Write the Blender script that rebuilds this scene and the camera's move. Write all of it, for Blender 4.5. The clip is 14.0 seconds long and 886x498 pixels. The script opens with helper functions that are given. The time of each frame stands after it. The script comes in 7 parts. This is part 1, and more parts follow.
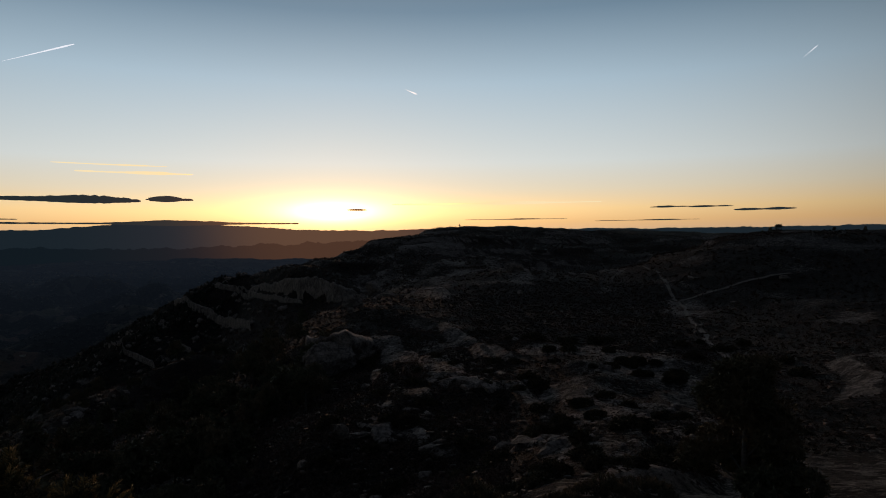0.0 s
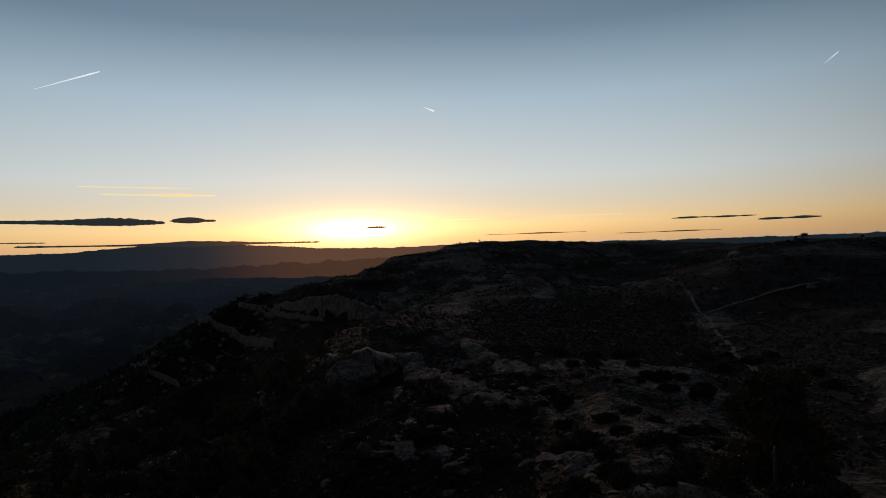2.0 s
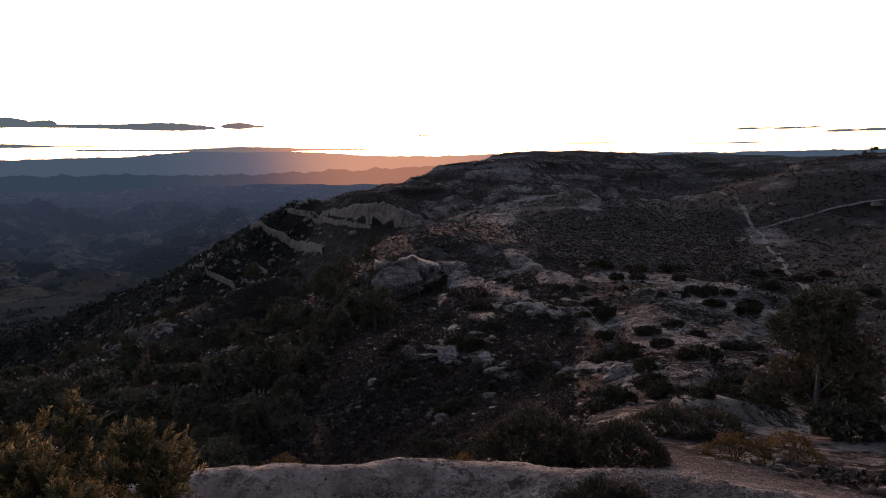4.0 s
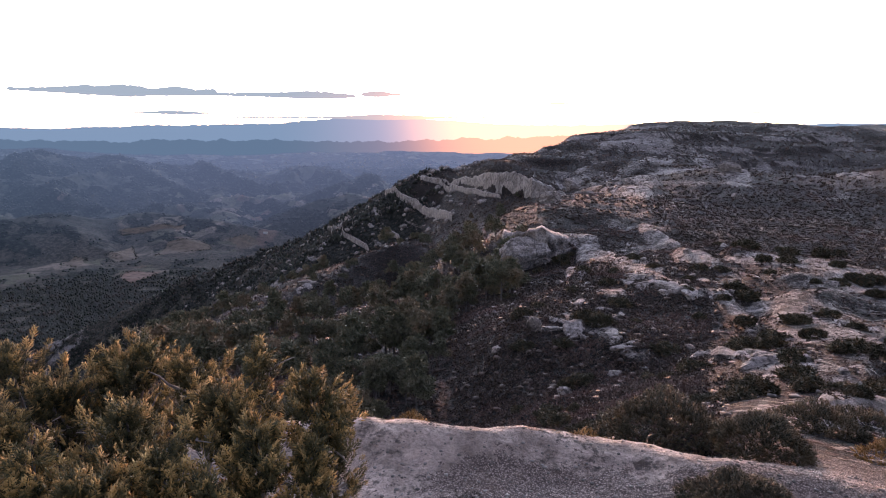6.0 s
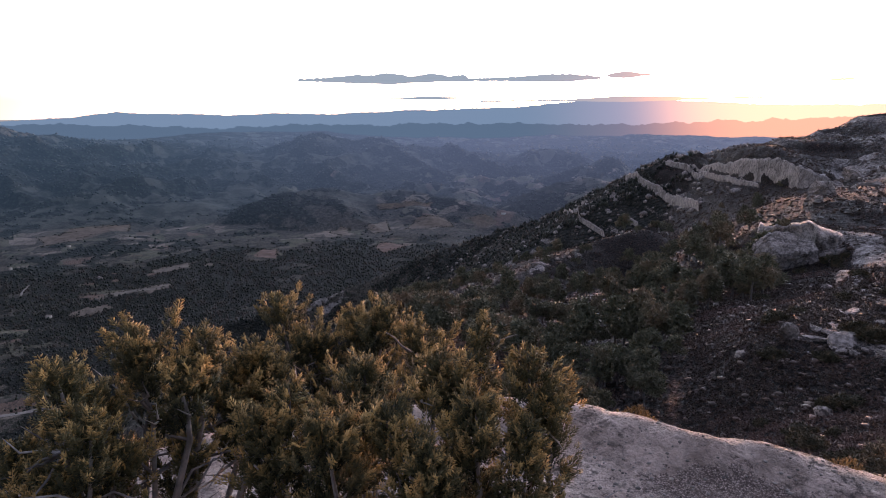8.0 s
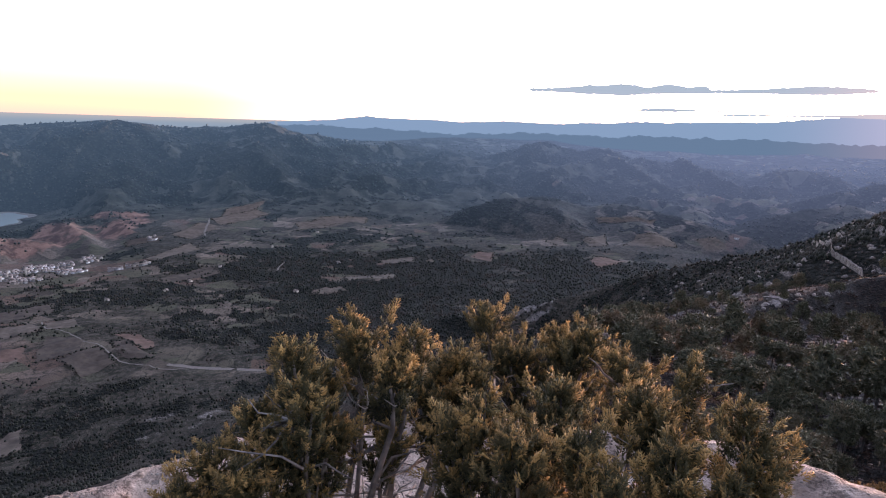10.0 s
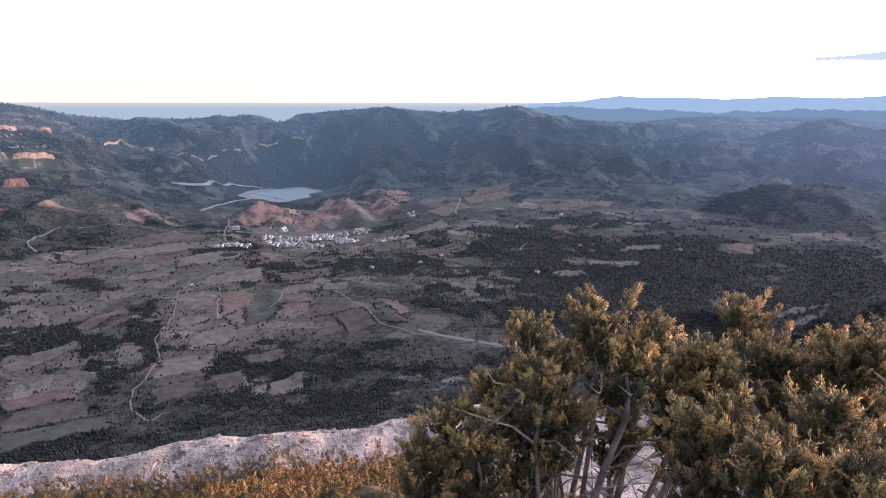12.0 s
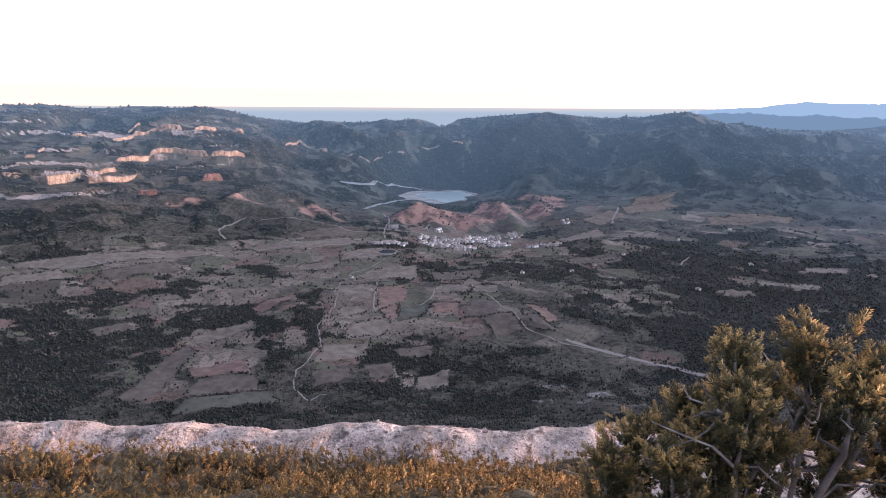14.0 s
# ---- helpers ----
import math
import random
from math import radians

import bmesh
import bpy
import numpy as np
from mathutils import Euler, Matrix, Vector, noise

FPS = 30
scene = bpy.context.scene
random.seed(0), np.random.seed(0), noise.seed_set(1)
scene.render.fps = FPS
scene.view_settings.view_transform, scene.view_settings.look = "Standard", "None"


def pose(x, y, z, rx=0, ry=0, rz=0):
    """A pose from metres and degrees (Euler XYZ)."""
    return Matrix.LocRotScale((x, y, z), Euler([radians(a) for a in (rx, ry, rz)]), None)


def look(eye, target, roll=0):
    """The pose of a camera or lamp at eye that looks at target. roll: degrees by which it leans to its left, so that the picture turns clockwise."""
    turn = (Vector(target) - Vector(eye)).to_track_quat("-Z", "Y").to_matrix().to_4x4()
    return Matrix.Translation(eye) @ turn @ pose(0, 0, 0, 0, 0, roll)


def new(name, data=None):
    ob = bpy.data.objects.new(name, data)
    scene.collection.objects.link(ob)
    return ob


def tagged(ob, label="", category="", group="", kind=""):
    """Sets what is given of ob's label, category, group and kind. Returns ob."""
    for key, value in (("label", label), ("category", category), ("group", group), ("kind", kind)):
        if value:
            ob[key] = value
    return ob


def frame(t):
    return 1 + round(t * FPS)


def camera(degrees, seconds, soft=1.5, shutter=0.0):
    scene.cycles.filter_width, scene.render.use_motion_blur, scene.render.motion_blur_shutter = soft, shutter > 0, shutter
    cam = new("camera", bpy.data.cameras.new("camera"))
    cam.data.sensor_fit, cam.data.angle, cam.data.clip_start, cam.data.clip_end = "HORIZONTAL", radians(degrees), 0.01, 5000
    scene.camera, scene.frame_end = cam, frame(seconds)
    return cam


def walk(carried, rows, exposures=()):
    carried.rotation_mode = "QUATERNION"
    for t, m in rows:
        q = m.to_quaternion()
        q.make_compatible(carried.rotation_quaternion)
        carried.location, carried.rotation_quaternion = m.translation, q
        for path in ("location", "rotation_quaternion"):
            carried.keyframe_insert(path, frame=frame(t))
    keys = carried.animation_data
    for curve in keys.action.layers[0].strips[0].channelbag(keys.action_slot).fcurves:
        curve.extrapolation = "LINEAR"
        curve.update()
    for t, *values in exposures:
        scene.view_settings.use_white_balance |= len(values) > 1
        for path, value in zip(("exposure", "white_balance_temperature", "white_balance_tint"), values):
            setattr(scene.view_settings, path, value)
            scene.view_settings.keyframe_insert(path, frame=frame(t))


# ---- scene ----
# ---- the camera and its walk ----
cam = camera(70.6, 14.0, 1.0)
ROWS = [
    (0, 0.028, 0.035, 0.033, 0.03, -0.85, 0.55),
    (0.5, 0.031, 0.039, 0.037, 0.11, 0.60, 0.85),
    (1, 0.037, 0.047, 0.044, 0.57, 1.02, 0.94),
    (1.5, 0.047, 0.059, 0.056, 1.46, 1.34, 1.37),
    (2, 0.062, 0.078, 0.073, 1.87, 0.62, 1.64),
    (2.5, 0.083, 0.104, 0.098, 2.29, -0.90, 1.53),
    (4.8, 0.112, 0.141, 0.133, 9.42, -9.49, 0.55),
    (5, 0.106, 0.117, 0.138, 10.37, -9.62, 0.53),
    (5.5, 0.039, 0.069, 0.131, 13.52, -10.77, 0.53),
    (6, 0.017, 0.055, 0.140, 18.04, -10.27, 0.03),
    (6.5, 0.017, 0.092, 0.143, 23.92, -10.33, 0.75),
    (7, 0.020, 0.101, 0.140, 29.24, -9.76, 0.79),
    (7.5, 0.013, 0.115, 0.124, 34.96, -9.98, 0.66),
    (7.7, 0.011, 0.113, 0.113, 36.75, -10.80, 0.52),
    (9.8, 0.028, 0.160, 0.160, 57.84, -10.93, -1.01),
    (10, 0.014, 0.136, 0.155, 59.75, -11.03, -1.52),
    (10.5, -0.018, 0.133, 0.161, 67.68, -11.26, -1.03),
    (11, -0.026, 0.152, 0.156, 72.24, -12.05, -0.69),
    (11.5, -0.004, 0.149, 0.145, 77.15, -13.01, -0.01),
    (12, 0.002, 0.147, 0.134, 81.82, -12.94, 0.01),
    (12.5, 0.015, 0.113, 0.134, 87.27, -13.19, -0.10),
    (13, 0.029, 0.024, 0.140, 91.15, -12.33, -0.37),
    (13.5, 0.051, -0.034, 0.139, 93.06, -12.63, -0.63),
    (14, 0.080, -0.076, 0.145, 96.04, -12.51, -0.29),
]
EXPOSURES = [(0.0, -0.1, 6500, 16), (1.0, -0.2, 6500, 16), (2.7, -0.1, 6500, 16), (3.6, 1.5, 6500, 26), (4.8, 3.4, 6500, 38), (5.5, 3.75, 6500, 36), (6.0, 4.22, 6500, 36), (6.6, 4.15, 6500, 36), (7.5, 3.95, 6500, 36),
             (10.0, 4.35, 6500, 36), (11.0, 4.66, 6500, 37), (12.5, 4.93, 6500, 36), (14.0, 4.88, 6500, 36)]
walk(cam, [(t, pose(x, y, z, 90 + p, r, w)) for t, x, y, z, w, p, r in ROWS], EXPOSURES)

# ---- sky and sun: low in the evening, bearing 10 degrees, in thin haze ----
SUN_BEARING, SUN_HEIGHT = 9.9, 2.6
world = bpy.data.worlds.new("evening_sky")
scene.world = world
world.use_nodes = True
wt = world.node_tree
sky = wt.nodes.new("ShaderNodeTexSky")
sky.sky_type, sky.sun_disc = "NISHITA", False
sky.sun_elevation, sky.sun_rotation = radians(SUN_HEIGHT), radians(-SUN_BEARING)
sky.altitude, sky.air_density, sky.dust_density, sky.ozone_density = 900, 1.0, 1.5, 1.5
# the clear sky, and the evening's glow low over the land: pale gold, then pale blue, dusky overhead
toward = wt.nodes.new("ShaderNodeTexCoord")
split = wt.nodes.new("ShaderNodeSeparateXYZ")
wt.links.new(toward.outputs["Generated"], split.inputs[0])
glow = wt.nodes.new("ShaderNodeValToRGB")
wt.links.new(split.outputs["Z"], glow.inputs[0])
GLOW = [(0.0, (0.5, 0.36, 0.26)), (0.028, (0.7, 0.44, 0.2)), (0.047, (0.76, 0.55, 0.27)), (0.078, (0.69, 0.64, 0.48)), (0.12, (0.63, 0.7, 0.67)),
        (0.24, (0.4, 0.545, 0.62)), (0.34, (0.165, 0.265, 0.34)), (0.5, (0.1, 0.112, 0.13)), (0.7, (0.2, 0.232, 0.275)), (1.0, (0.27, 0.315, 0.375))]
while len(glow.color_ramp.elements) < len(GLOW):
    glow.color_ramp.elements.new(0.5)
for e, (at_z, c) in zip(glow.color_ramp.elements, GLOW):
    e.position, e.color = at_z, (*c, 1)
# brightest round the sun: a flat, wide blaze in the thin cloud there
def aim(b, h):
    return (-math.sin(radians(b)) * math.cos(radians(h)), math.cos(radians(b)) * math.cos(radians(h)), math.sin(radians(h)))
away = wt.nodes.new("ShaderNodeVectorMath")
away.operation = "SUBTRACT"
wt.links.new(toward.outputs["Generated"], away.inputs[0])
away.inputs[1].default_value = aim(SUN_BEARING, SUN_HEIGHT)
def blaze(wide, high, colour):
    squash = wt.nodes.new("ShaderNodeVectorMath")
    squash.operation = "DIVIDE"
    wt.links.new(away.outputs[0], squash.inputs[0])
    squash.inputs[1].default_value = (wide, wide, high)
    ln = wt.nodes.new("ShaderNodeVectorMath")
    ln.operation = "LENGTH"
    wt.links.new(squash.outputs[0], ln.inputs[0])
    fall = wt.nodes.new("ShaderNodeMath")
    fall.operation = "MULTIPLY_ADD"
    wt.links.new(ln.outputs["Value"], fall.inputs[0])
    wt.links.new(ln.outputs["Value"], fall.inputs[1])
    fall.inputs[2].default_value = 1.0
    inv = wt.nodes.new("ShaderNodeMath")
    inv.operation = "POWER"
    wt.links.new(fall.outputs[0], inv.inputs[0])
    inv.inputs[1].default_value = -1.6
    sc = wt.nodes.new("ShaderNodeVectorMath")
    sc.operation = "SCALE"
    sc.inputs[0].default_value = colour
    wt.links.new(inv.outputs[0], sc.inputs["Scale"])
    return sc.outputs[0]
def plus(a, b):
    n = wt.nodes.new("ShaderNodeVectorMath")
    n.operation = "ADD"
    wt.links.new(a, n.inputs[0])
    wt.links.new(b, n.inputs[1])
    return n.outputs[0]
facing = wt.nodes.new("ShaderNodeVectorMath")
facing.operation = "DOT_PRODUCT"
wt.links.new(toward.outputs["Generated"], facing.inputs[0])
facing.inputs[1].default_value = aim(SUN_BEARING, 0)
dim = wt.nodes.new("ShaderNodeMapRange")
dim.interpolation_type = "SMOOTHSTEP"
wt.links.new(facing.outputs["Value"], dim.inputs[0])
dim.inputs[1].default_value, dim.inputs[2].default_value, dim.inputs[3].default_value, dim.inputs[4].default_value = 0.3, 1.0, 0.07, 1.0
faded = wt.nodes.new("ShaderNodeVectorMath")
faded.operation = "SCALE"
wt.links.new(glow.outputs[0], faded.inputs[0])
wt.links.new(dim.outputs[0], faded.inputs["Scale"])
clear = wt.nodes.new("ShaderNodeVectorMath")
clear.operation = "SCALE"
wt.links.new(sky.outputs[0], clear.inputs[0])
clear.inputs["Scale"].default_value = 0.012
total = plus(plus(faded.outputs[0], clear.outputs[0]), plus(blaze(0.075, 0.017, (3.4, 2.6, 1.4)), blaze(0.42, 0.022, (0.55, 0.34, 0.09))))
dusk = wt.nodes.new("ShaderNodeCombineXYZ")
dusk.inputs[0].default_value, dusk.inputs[1].default_value, dusk.inputs[2].default_value = 0.0015, 0.004, 0.0098
total = plus(total, dusk.outputs[0])
wt.links.new(total, wt.nodes["Background"].inputs["Color"])
wt.nodes["Background"].inputs["Strength"].default_value = 1.0
sun = new("sun", bpy.data.lights.new("sun", "SUN"))
sun.data.energy, sun.data.angle, sun.data.color = 0.27, radians(1.5), (1.0, 0.5, 0.24)


def bearing(b, r, z=0.0):
    """A place from its bearing (degrees to the left of the camera's first heading), distance and height."""
    return Vector((-math.sin(radians(b)) * r, math.cos(radians(b)) * r, z))


sun.matrix_world = look((0, 0, 0), -(bearing(SUN_BEARING, 1, math.tan(radians(SUN_HEIGHT + 1.8)))))


# ---- materials ----
def material(name):
    m = bpy.data.materials.new(name)
    m.use_nodes = True
    return m, m.node_tree, m.node_tree.nodes["Principled BSDF"]


def add(nt, kind, **values):
    n = nt.nodes.new(kind)
    for k, v in values.items():
        if k in n.inputs:
            n.inputs[k].default_value = v
    return n


def mix(nt, fac, a, b):
    """A colour mix; each of fac, a, b is a socket or a value."""
    n = nt.nodes.new("ShaderNodeMix")
    n.data_type = "RGBA"
    for socket, v in ((n.inputs[0], fac), (n.inputs[6], a), (n.inputs[7], b)):
        if isinstance(v, bpy.types.NodeSocket):
            nt.links.new(v, socket)
        else:
            socket.default_value = v if not isinstance(v, tuple) else (*v, 1)
    return n.outputs[2]


def ramp(nt, socket, lo, hi):
    """Socket mapped so that lo becomes 0 and hi becomes 1, smoothly."""
    n = nt.nodes.new("ShaderNodeMapRange")
    n.interpolation_type = "SMOOTHSTEP"
    nt.links.new(socket, n.inputs[0])
    n.inputs[1].default_value, n.inputs[2].default_value = lo, hi
    return n.outputs[0]


def mathn(nt, op, a, b=0.0):
    n = nt.nodes.new("ShaderNodeMath")
    n.operation = op
    for socket, v in zip(n.inputs, (a, b)):
        if isinstance(v, bpy.types.NodeSocket):
            nt.links.new(v, socket)
        else:
            socket.default_value = v
    return n.outputs[0]


def place(nt):
    return nt.nodes.new("ShaderNodeNewGeometry").outputs["Position"]


def noise_of(nt, at, scale, detail=5.0, rough=0.6):
    n = add(nt, "ShaderNodeTexNoise", Scale=scale, Detail=detail, Roughness=rough)
    nt.links.new(at, n.inputs["Vector"])
    return n.outputs[0]


def bump(nt, bsdf, socket, strength, distance):
    n = add(nt, "ShaderNodeBump", Strength=strength, Distance=distance)
    nt.links.new(socket, n.inputs["Height"])
    nt.links.new(n.outputs[0], bsdf.inputs["Normal"])


def length_of(nt, at):
    n = nt.nodes.new("ShaderNodeVectorMath")
    n.operation = "LENGTH"
    nt.links.new(at, n.inputs[0])
    return n.outputs["Value"]


def moved(nt, at, by, factor):
    """at * factor + by, each a socket or a triple."""
    n = nt.nodes.new("ShaderNodeVectorMath")
    n.operation = "MULTIPLY_ADD"
    for socket, v in zip(n.inputs, (at, factor, by)):
        if isinstance(v, bpy.types.NodeSocket):
            nt.links.new(v, socket)
        else:
            socket.default_value = v
    return n.outputs[0]


def colour_noise(nt, at, scale, detail=3.0):
    n = add(nt, "ShaderNodeTexNoise", Scale=scale, Detail=detail)
    nt.links.new(at, n.inputs["Vector"])
    return n.outputs["Color"]


def cells(nt, at, scale, feature="F1"):
    """A cell pattern: the distance, and the three random values of each cell."""
    n = add(nt, "ShaderNodeTexVoronoi", Scale=scale)
    n.feature = feature
    nt.links.new(at, n.inputs["Vector"])
    if feature != "F1":
        return n.outputs["Distance"], None
    sep = nt.nodes.new("ShaderNodeSeparateColor")
    nt.links.new(n.outputs["Color"], sep.inputs[0])
    return n.outputs["Distance"], sep.outputs


def painted_haze(nt, bsdf):
    """Haze painted on far surfaces as emission: blue, thicker and paler towards the low sun."""
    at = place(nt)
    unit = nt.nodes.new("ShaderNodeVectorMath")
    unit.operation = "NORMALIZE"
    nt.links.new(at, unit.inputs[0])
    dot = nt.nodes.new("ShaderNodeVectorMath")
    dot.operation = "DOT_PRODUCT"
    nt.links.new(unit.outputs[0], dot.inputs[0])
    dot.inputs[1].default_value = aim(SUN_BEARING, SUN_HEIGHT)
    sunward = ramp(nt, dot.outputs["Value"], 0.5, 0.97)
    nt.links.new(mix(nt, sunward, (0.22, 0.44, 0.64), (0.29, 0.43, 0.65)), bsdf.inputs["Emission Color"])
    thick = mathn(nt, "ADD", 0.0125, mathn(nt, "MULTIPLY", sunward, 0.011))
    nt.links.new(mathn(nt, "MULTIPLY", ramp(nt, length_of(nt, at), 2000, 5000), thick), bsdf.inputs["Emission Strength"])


def land_material(name, far=False):
    """Open land. The masks of the mesh say where limestone, fields, red earth and woods lie."""
    m, nt, bsdf = material(name)
    at = place(nt)
    dist = length_of(nt, at)
    mask = nt.nodes.new("ShaderNodeVertexColor")
    mask.layer_name = "cover"
    sep = nt.nodes.new("ShaderNodeSeparateColor")
    nt.links.new(mask.outputs[0], sep.inputs[0])
    rock, field, red = sep.outputs
    wood = mask.outputs["Alpha"]
    coarse = noise_of(nt, at, 0.02, 8)
    fine = noise_of(nt, at, 0.35, 8, 0.7)
    tiny = noise_of(nt, at, 9.0, 4)
    speck = noise_of(nt, at, 2.4, 7, 0.75)
    # grass and thorn of the valley
    scrub = mix(nt, ramp(nt, fine, 0.38, 0.62), (0.014, 0.014, 0.01), (0.088, 0.071, 0.053))
    scrub = mix(nt, mathn(nt, "MULTIPLY", ramp(nt, coarse, 0.45, 0.6), 0.6), scrub, (0.078, 0.063, 0.047))
    clump = noise_of(nt, at, 0.075, 8, 0.72)
    scrub = mix(nt, mathn(nt, "MULTIPLY", ramp(nt, clump, 0.48, 0.54), 0.85), scrub, (0.018, 0.019, 0.012))
    height = nt.nodes.new("ShaderNodeSeparateXYZ")
    nt.links.new(at, height.inputs[0])
    bank = mathn(nt, "FRACT", mathn(nt, "ADD", mathn(nt, "MULTIPLY", height.outputs["Z"], 0.16), mathn(nt, "MULTIPLY", noise_of(nt, at, 0.012, 5, 0.6), 7.0)))
    bank = mathn(nt, "MULTIPLY", ramp(nt, mathn(nt, "ABSOLUTE", mathn(nt, "SUBTRACT", bank, 0.5)), 0.13, 0.04), ramp(nt, clump, 0.4, 0.52))
    scrub = mix(nt, mathn(nt, "MULTIPLY", bank, 0.8), scrub, (0.024, 0.025, 0.017))
    # far slopes: dark gully and light ridge tones painted in for missing relief shade
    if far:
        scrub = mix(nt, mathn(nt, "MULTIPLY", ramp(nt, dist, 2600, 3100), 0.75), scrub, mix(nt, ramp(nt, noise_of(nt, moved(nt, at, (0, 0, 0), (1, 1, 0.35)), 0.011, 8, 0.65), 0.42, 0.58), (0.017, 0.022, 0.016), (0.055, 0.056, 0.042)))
    # heath of the plateau: close cushions, shade in the gaps painted dark
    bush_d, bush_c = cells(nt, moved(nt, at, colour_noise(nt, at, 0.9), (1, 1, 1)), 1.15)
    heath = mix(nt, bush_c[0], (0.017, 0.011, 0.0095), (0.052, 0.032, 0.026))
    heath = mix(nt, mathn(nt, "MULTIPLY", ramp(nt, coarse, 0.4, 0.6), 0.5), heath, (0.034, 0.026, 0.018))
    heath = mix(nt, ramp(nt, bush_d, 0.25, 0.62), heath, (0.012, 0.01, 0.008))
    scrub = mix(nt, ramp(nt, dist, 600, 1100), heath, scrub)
    # gravel of the terrace
    grit_d, grit = cells(nt, at, 27.0)
    gravel = mix(nt, grit[0], (0.18, 0.135, 0.11), (0.54, 0.42, 0.35))
    gravel = mix(nt, mathn(nt, "MULTIPLY", ramp(nt, grit_d, 0.35, 0.6), 0.7), gravel, (0.06, 0.042, 0.033))
    gravel = mix(nt, mathn(nt, "MULTIPLY", ramp(nt, fine, 0.45, 0.7), 0.5), gravel, (0.24, 0.155, 0.11))
    scrub = mix(nt, ramp(nt, dist, 16.5, 20), gravel, scrub)
    # fields: ploughed, fallow and planted plots with hedges between
    flat = moved(nt, moved(nt, colour_noise(nt, at, 0.005, 2.0), at, (110, 110, 0)), (0, 0, 0), (1, 1, 0))
    turned = nt.nodes.new("ShaderNodeVectorRotate")
    turned.rotation_type = "Z_AXIS"
    nt.links.new(flat, turned.inputs["Vector"])
    nt.links.new(mathn(nt, "MULTIPLY", cells(nt, flat, 0.0028)[1][0], 3.0), turned.inputs["Angle"])
    plots = add(nt, "ShaderNodeTexBrick", Scale=0.0048)
    for key, v in (("Color1", (0, 0, 0, 1)), ("Color2", (1, 1, 1, 1)), ("Mortar", (0.5, 0.5, 0.5, 1)), ("Mortar Size", 0.011), ("Mortar Smooth", 0.4), ("Bias", 0.0), ("Brick Width", 0.55), ("Row Height", 0.27)):
        plots.inputs[key].default_value = v
    nt.links.new(turned.outputs[0], plots.inputs["Vector"])
    _, zone = cells(nt, turned.outputs[0], 0.011)
    tone = mathn(nt, "ADD", mathn(nt, "MULTIPLY", plots.outputs["Color"], 0.6), mathn(nt, "MULTIPLY", zone[0], 0.4))
    earth = mix(nt, tone, (0.04, 0.033, 0.025), (0.235, 0.18, 0.135))
    earth = mix(nt, ramp(nt, zone[1], 0.62, 0.72), earth, (0.085, 0.08, 0.05))
    earth = mix(nt, mathn(nt, "MULTIPLY", ramp(nt, zone[2], 0.8, 0.86), 0.8), earth, (0.13, 0.074, 0.054))
    earth = mix(nt, mathn(nt, "MULTIPLY", ramp(nt, fine, 0.46, 0.6), 0.6), earth, (0.045, 0.035, 0.027))
    earth = mix(nt, mathn(nt, "MULTIPLY", ramp(nt, clump, 0.56, 0.62), 0.75), earth, (0.03, 0.03, 0.02))
    earth = mix(nt, mathn(nt, "MULTIPLY", bank, 0.7), earth, (0.026, 0.027, 0.018))
    earth = mix(nt, mathn(nt, "MULTIPLY", plots.outputs["Fac"], ramp(nt, fine, 0.42, 0.6)), earth, (0.032, 0.032, 0.021))
    plot_n = mathn(nt, "ADD", field, mathn(nt, "MULTIPLY", mathn(nt, "SUBTRACT", zone[1], 0.5), 0.5))
    base = mix(nt, mathn(nt, "MULTIPLY", ramp(nt, plot_n, 0.42, 0.55), 0.9), scrub, earth)
    # the floor and low crowns of woods, with shade between the crowns painted dark
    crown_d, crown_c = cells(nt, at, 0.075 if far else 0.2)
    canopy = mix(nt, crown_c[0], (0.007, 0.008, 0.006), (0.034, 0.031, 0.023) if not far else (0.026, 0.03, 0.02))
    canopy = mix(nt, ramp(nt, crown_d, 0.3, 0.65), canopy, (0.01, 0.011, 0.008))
    edge_of = mathn(nt, "ADD", wood, mathn(nt, "MULTIPLY", mathn(nt, "SUBTRACT", noise_of(nt, at, 0.03, 8, 0.7), 0.5), 0.9))
    in_wood = ramp(nt, edge_of, 0.44, 0.54)
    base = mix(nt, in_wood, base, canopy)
    gully = noise_of(nt, moved(nt, at, (0, 0, 0), (0.02, 0.02, 0.002)), 1.0, 6)
    base = mix(nt, ramp(nt, mathn(nt, "ADD", red, mathn(nt, "MULTIPLY", mathn(nt, "SUBTRACT", gully, 0.5), 0.9)), 0.3, 0.6), base, mix(nt, ramp(nt, gully, 0.4, 0.6), (0.08, 0.046, 0.034), mix(nt, fine, (0.155, 0.083, 0.058), (0.29, 0.165, 0.115))))
    # limestone: pale, blotched, broken by joints where plants root
    stone = mix(nt, ramp(nt, noise_of(nt, at, 0.6, 9, 0.75), 0.3, 0.7), (0.13, 0.112, 0.098), (0.52, 0.455, 0.405))
    _, chip = cells(nt, moved(nt, at, colour_noise(nt, at, 1.4), (1, 1, 1)), 1.7)
    stone = mix(nt, mathn(nt, "MULTIPLY", chip[0], 0.45), stone, (0.12, 0.1, 0.085))
    # terrace stone: a paler tone, blended out between 17 and 24 m
    worn = mix(nt, ramp(nt, noise_of(nt, at, 1.1, 9, 0.75), 0.35, 0.65), (0.3, 0.228, 0.18), (0.64, 0.495, 0.4))
    worn = mix(nt, mathn(nt, "MULTIPLY", ramp(nt, speck, 0.5, 0.7), 0.6), worn, (0.2, 0.16, 0.135))
    stone = mix(nt, ramp(nt, dist, 17, 24), worn, stone)
    stone = mix(nt, mathn(nt, "MULTIPLY", ramp(nt, tiny, 0.5, 0.75), 0.5), stone, (0.12, 0.1, 0.088))
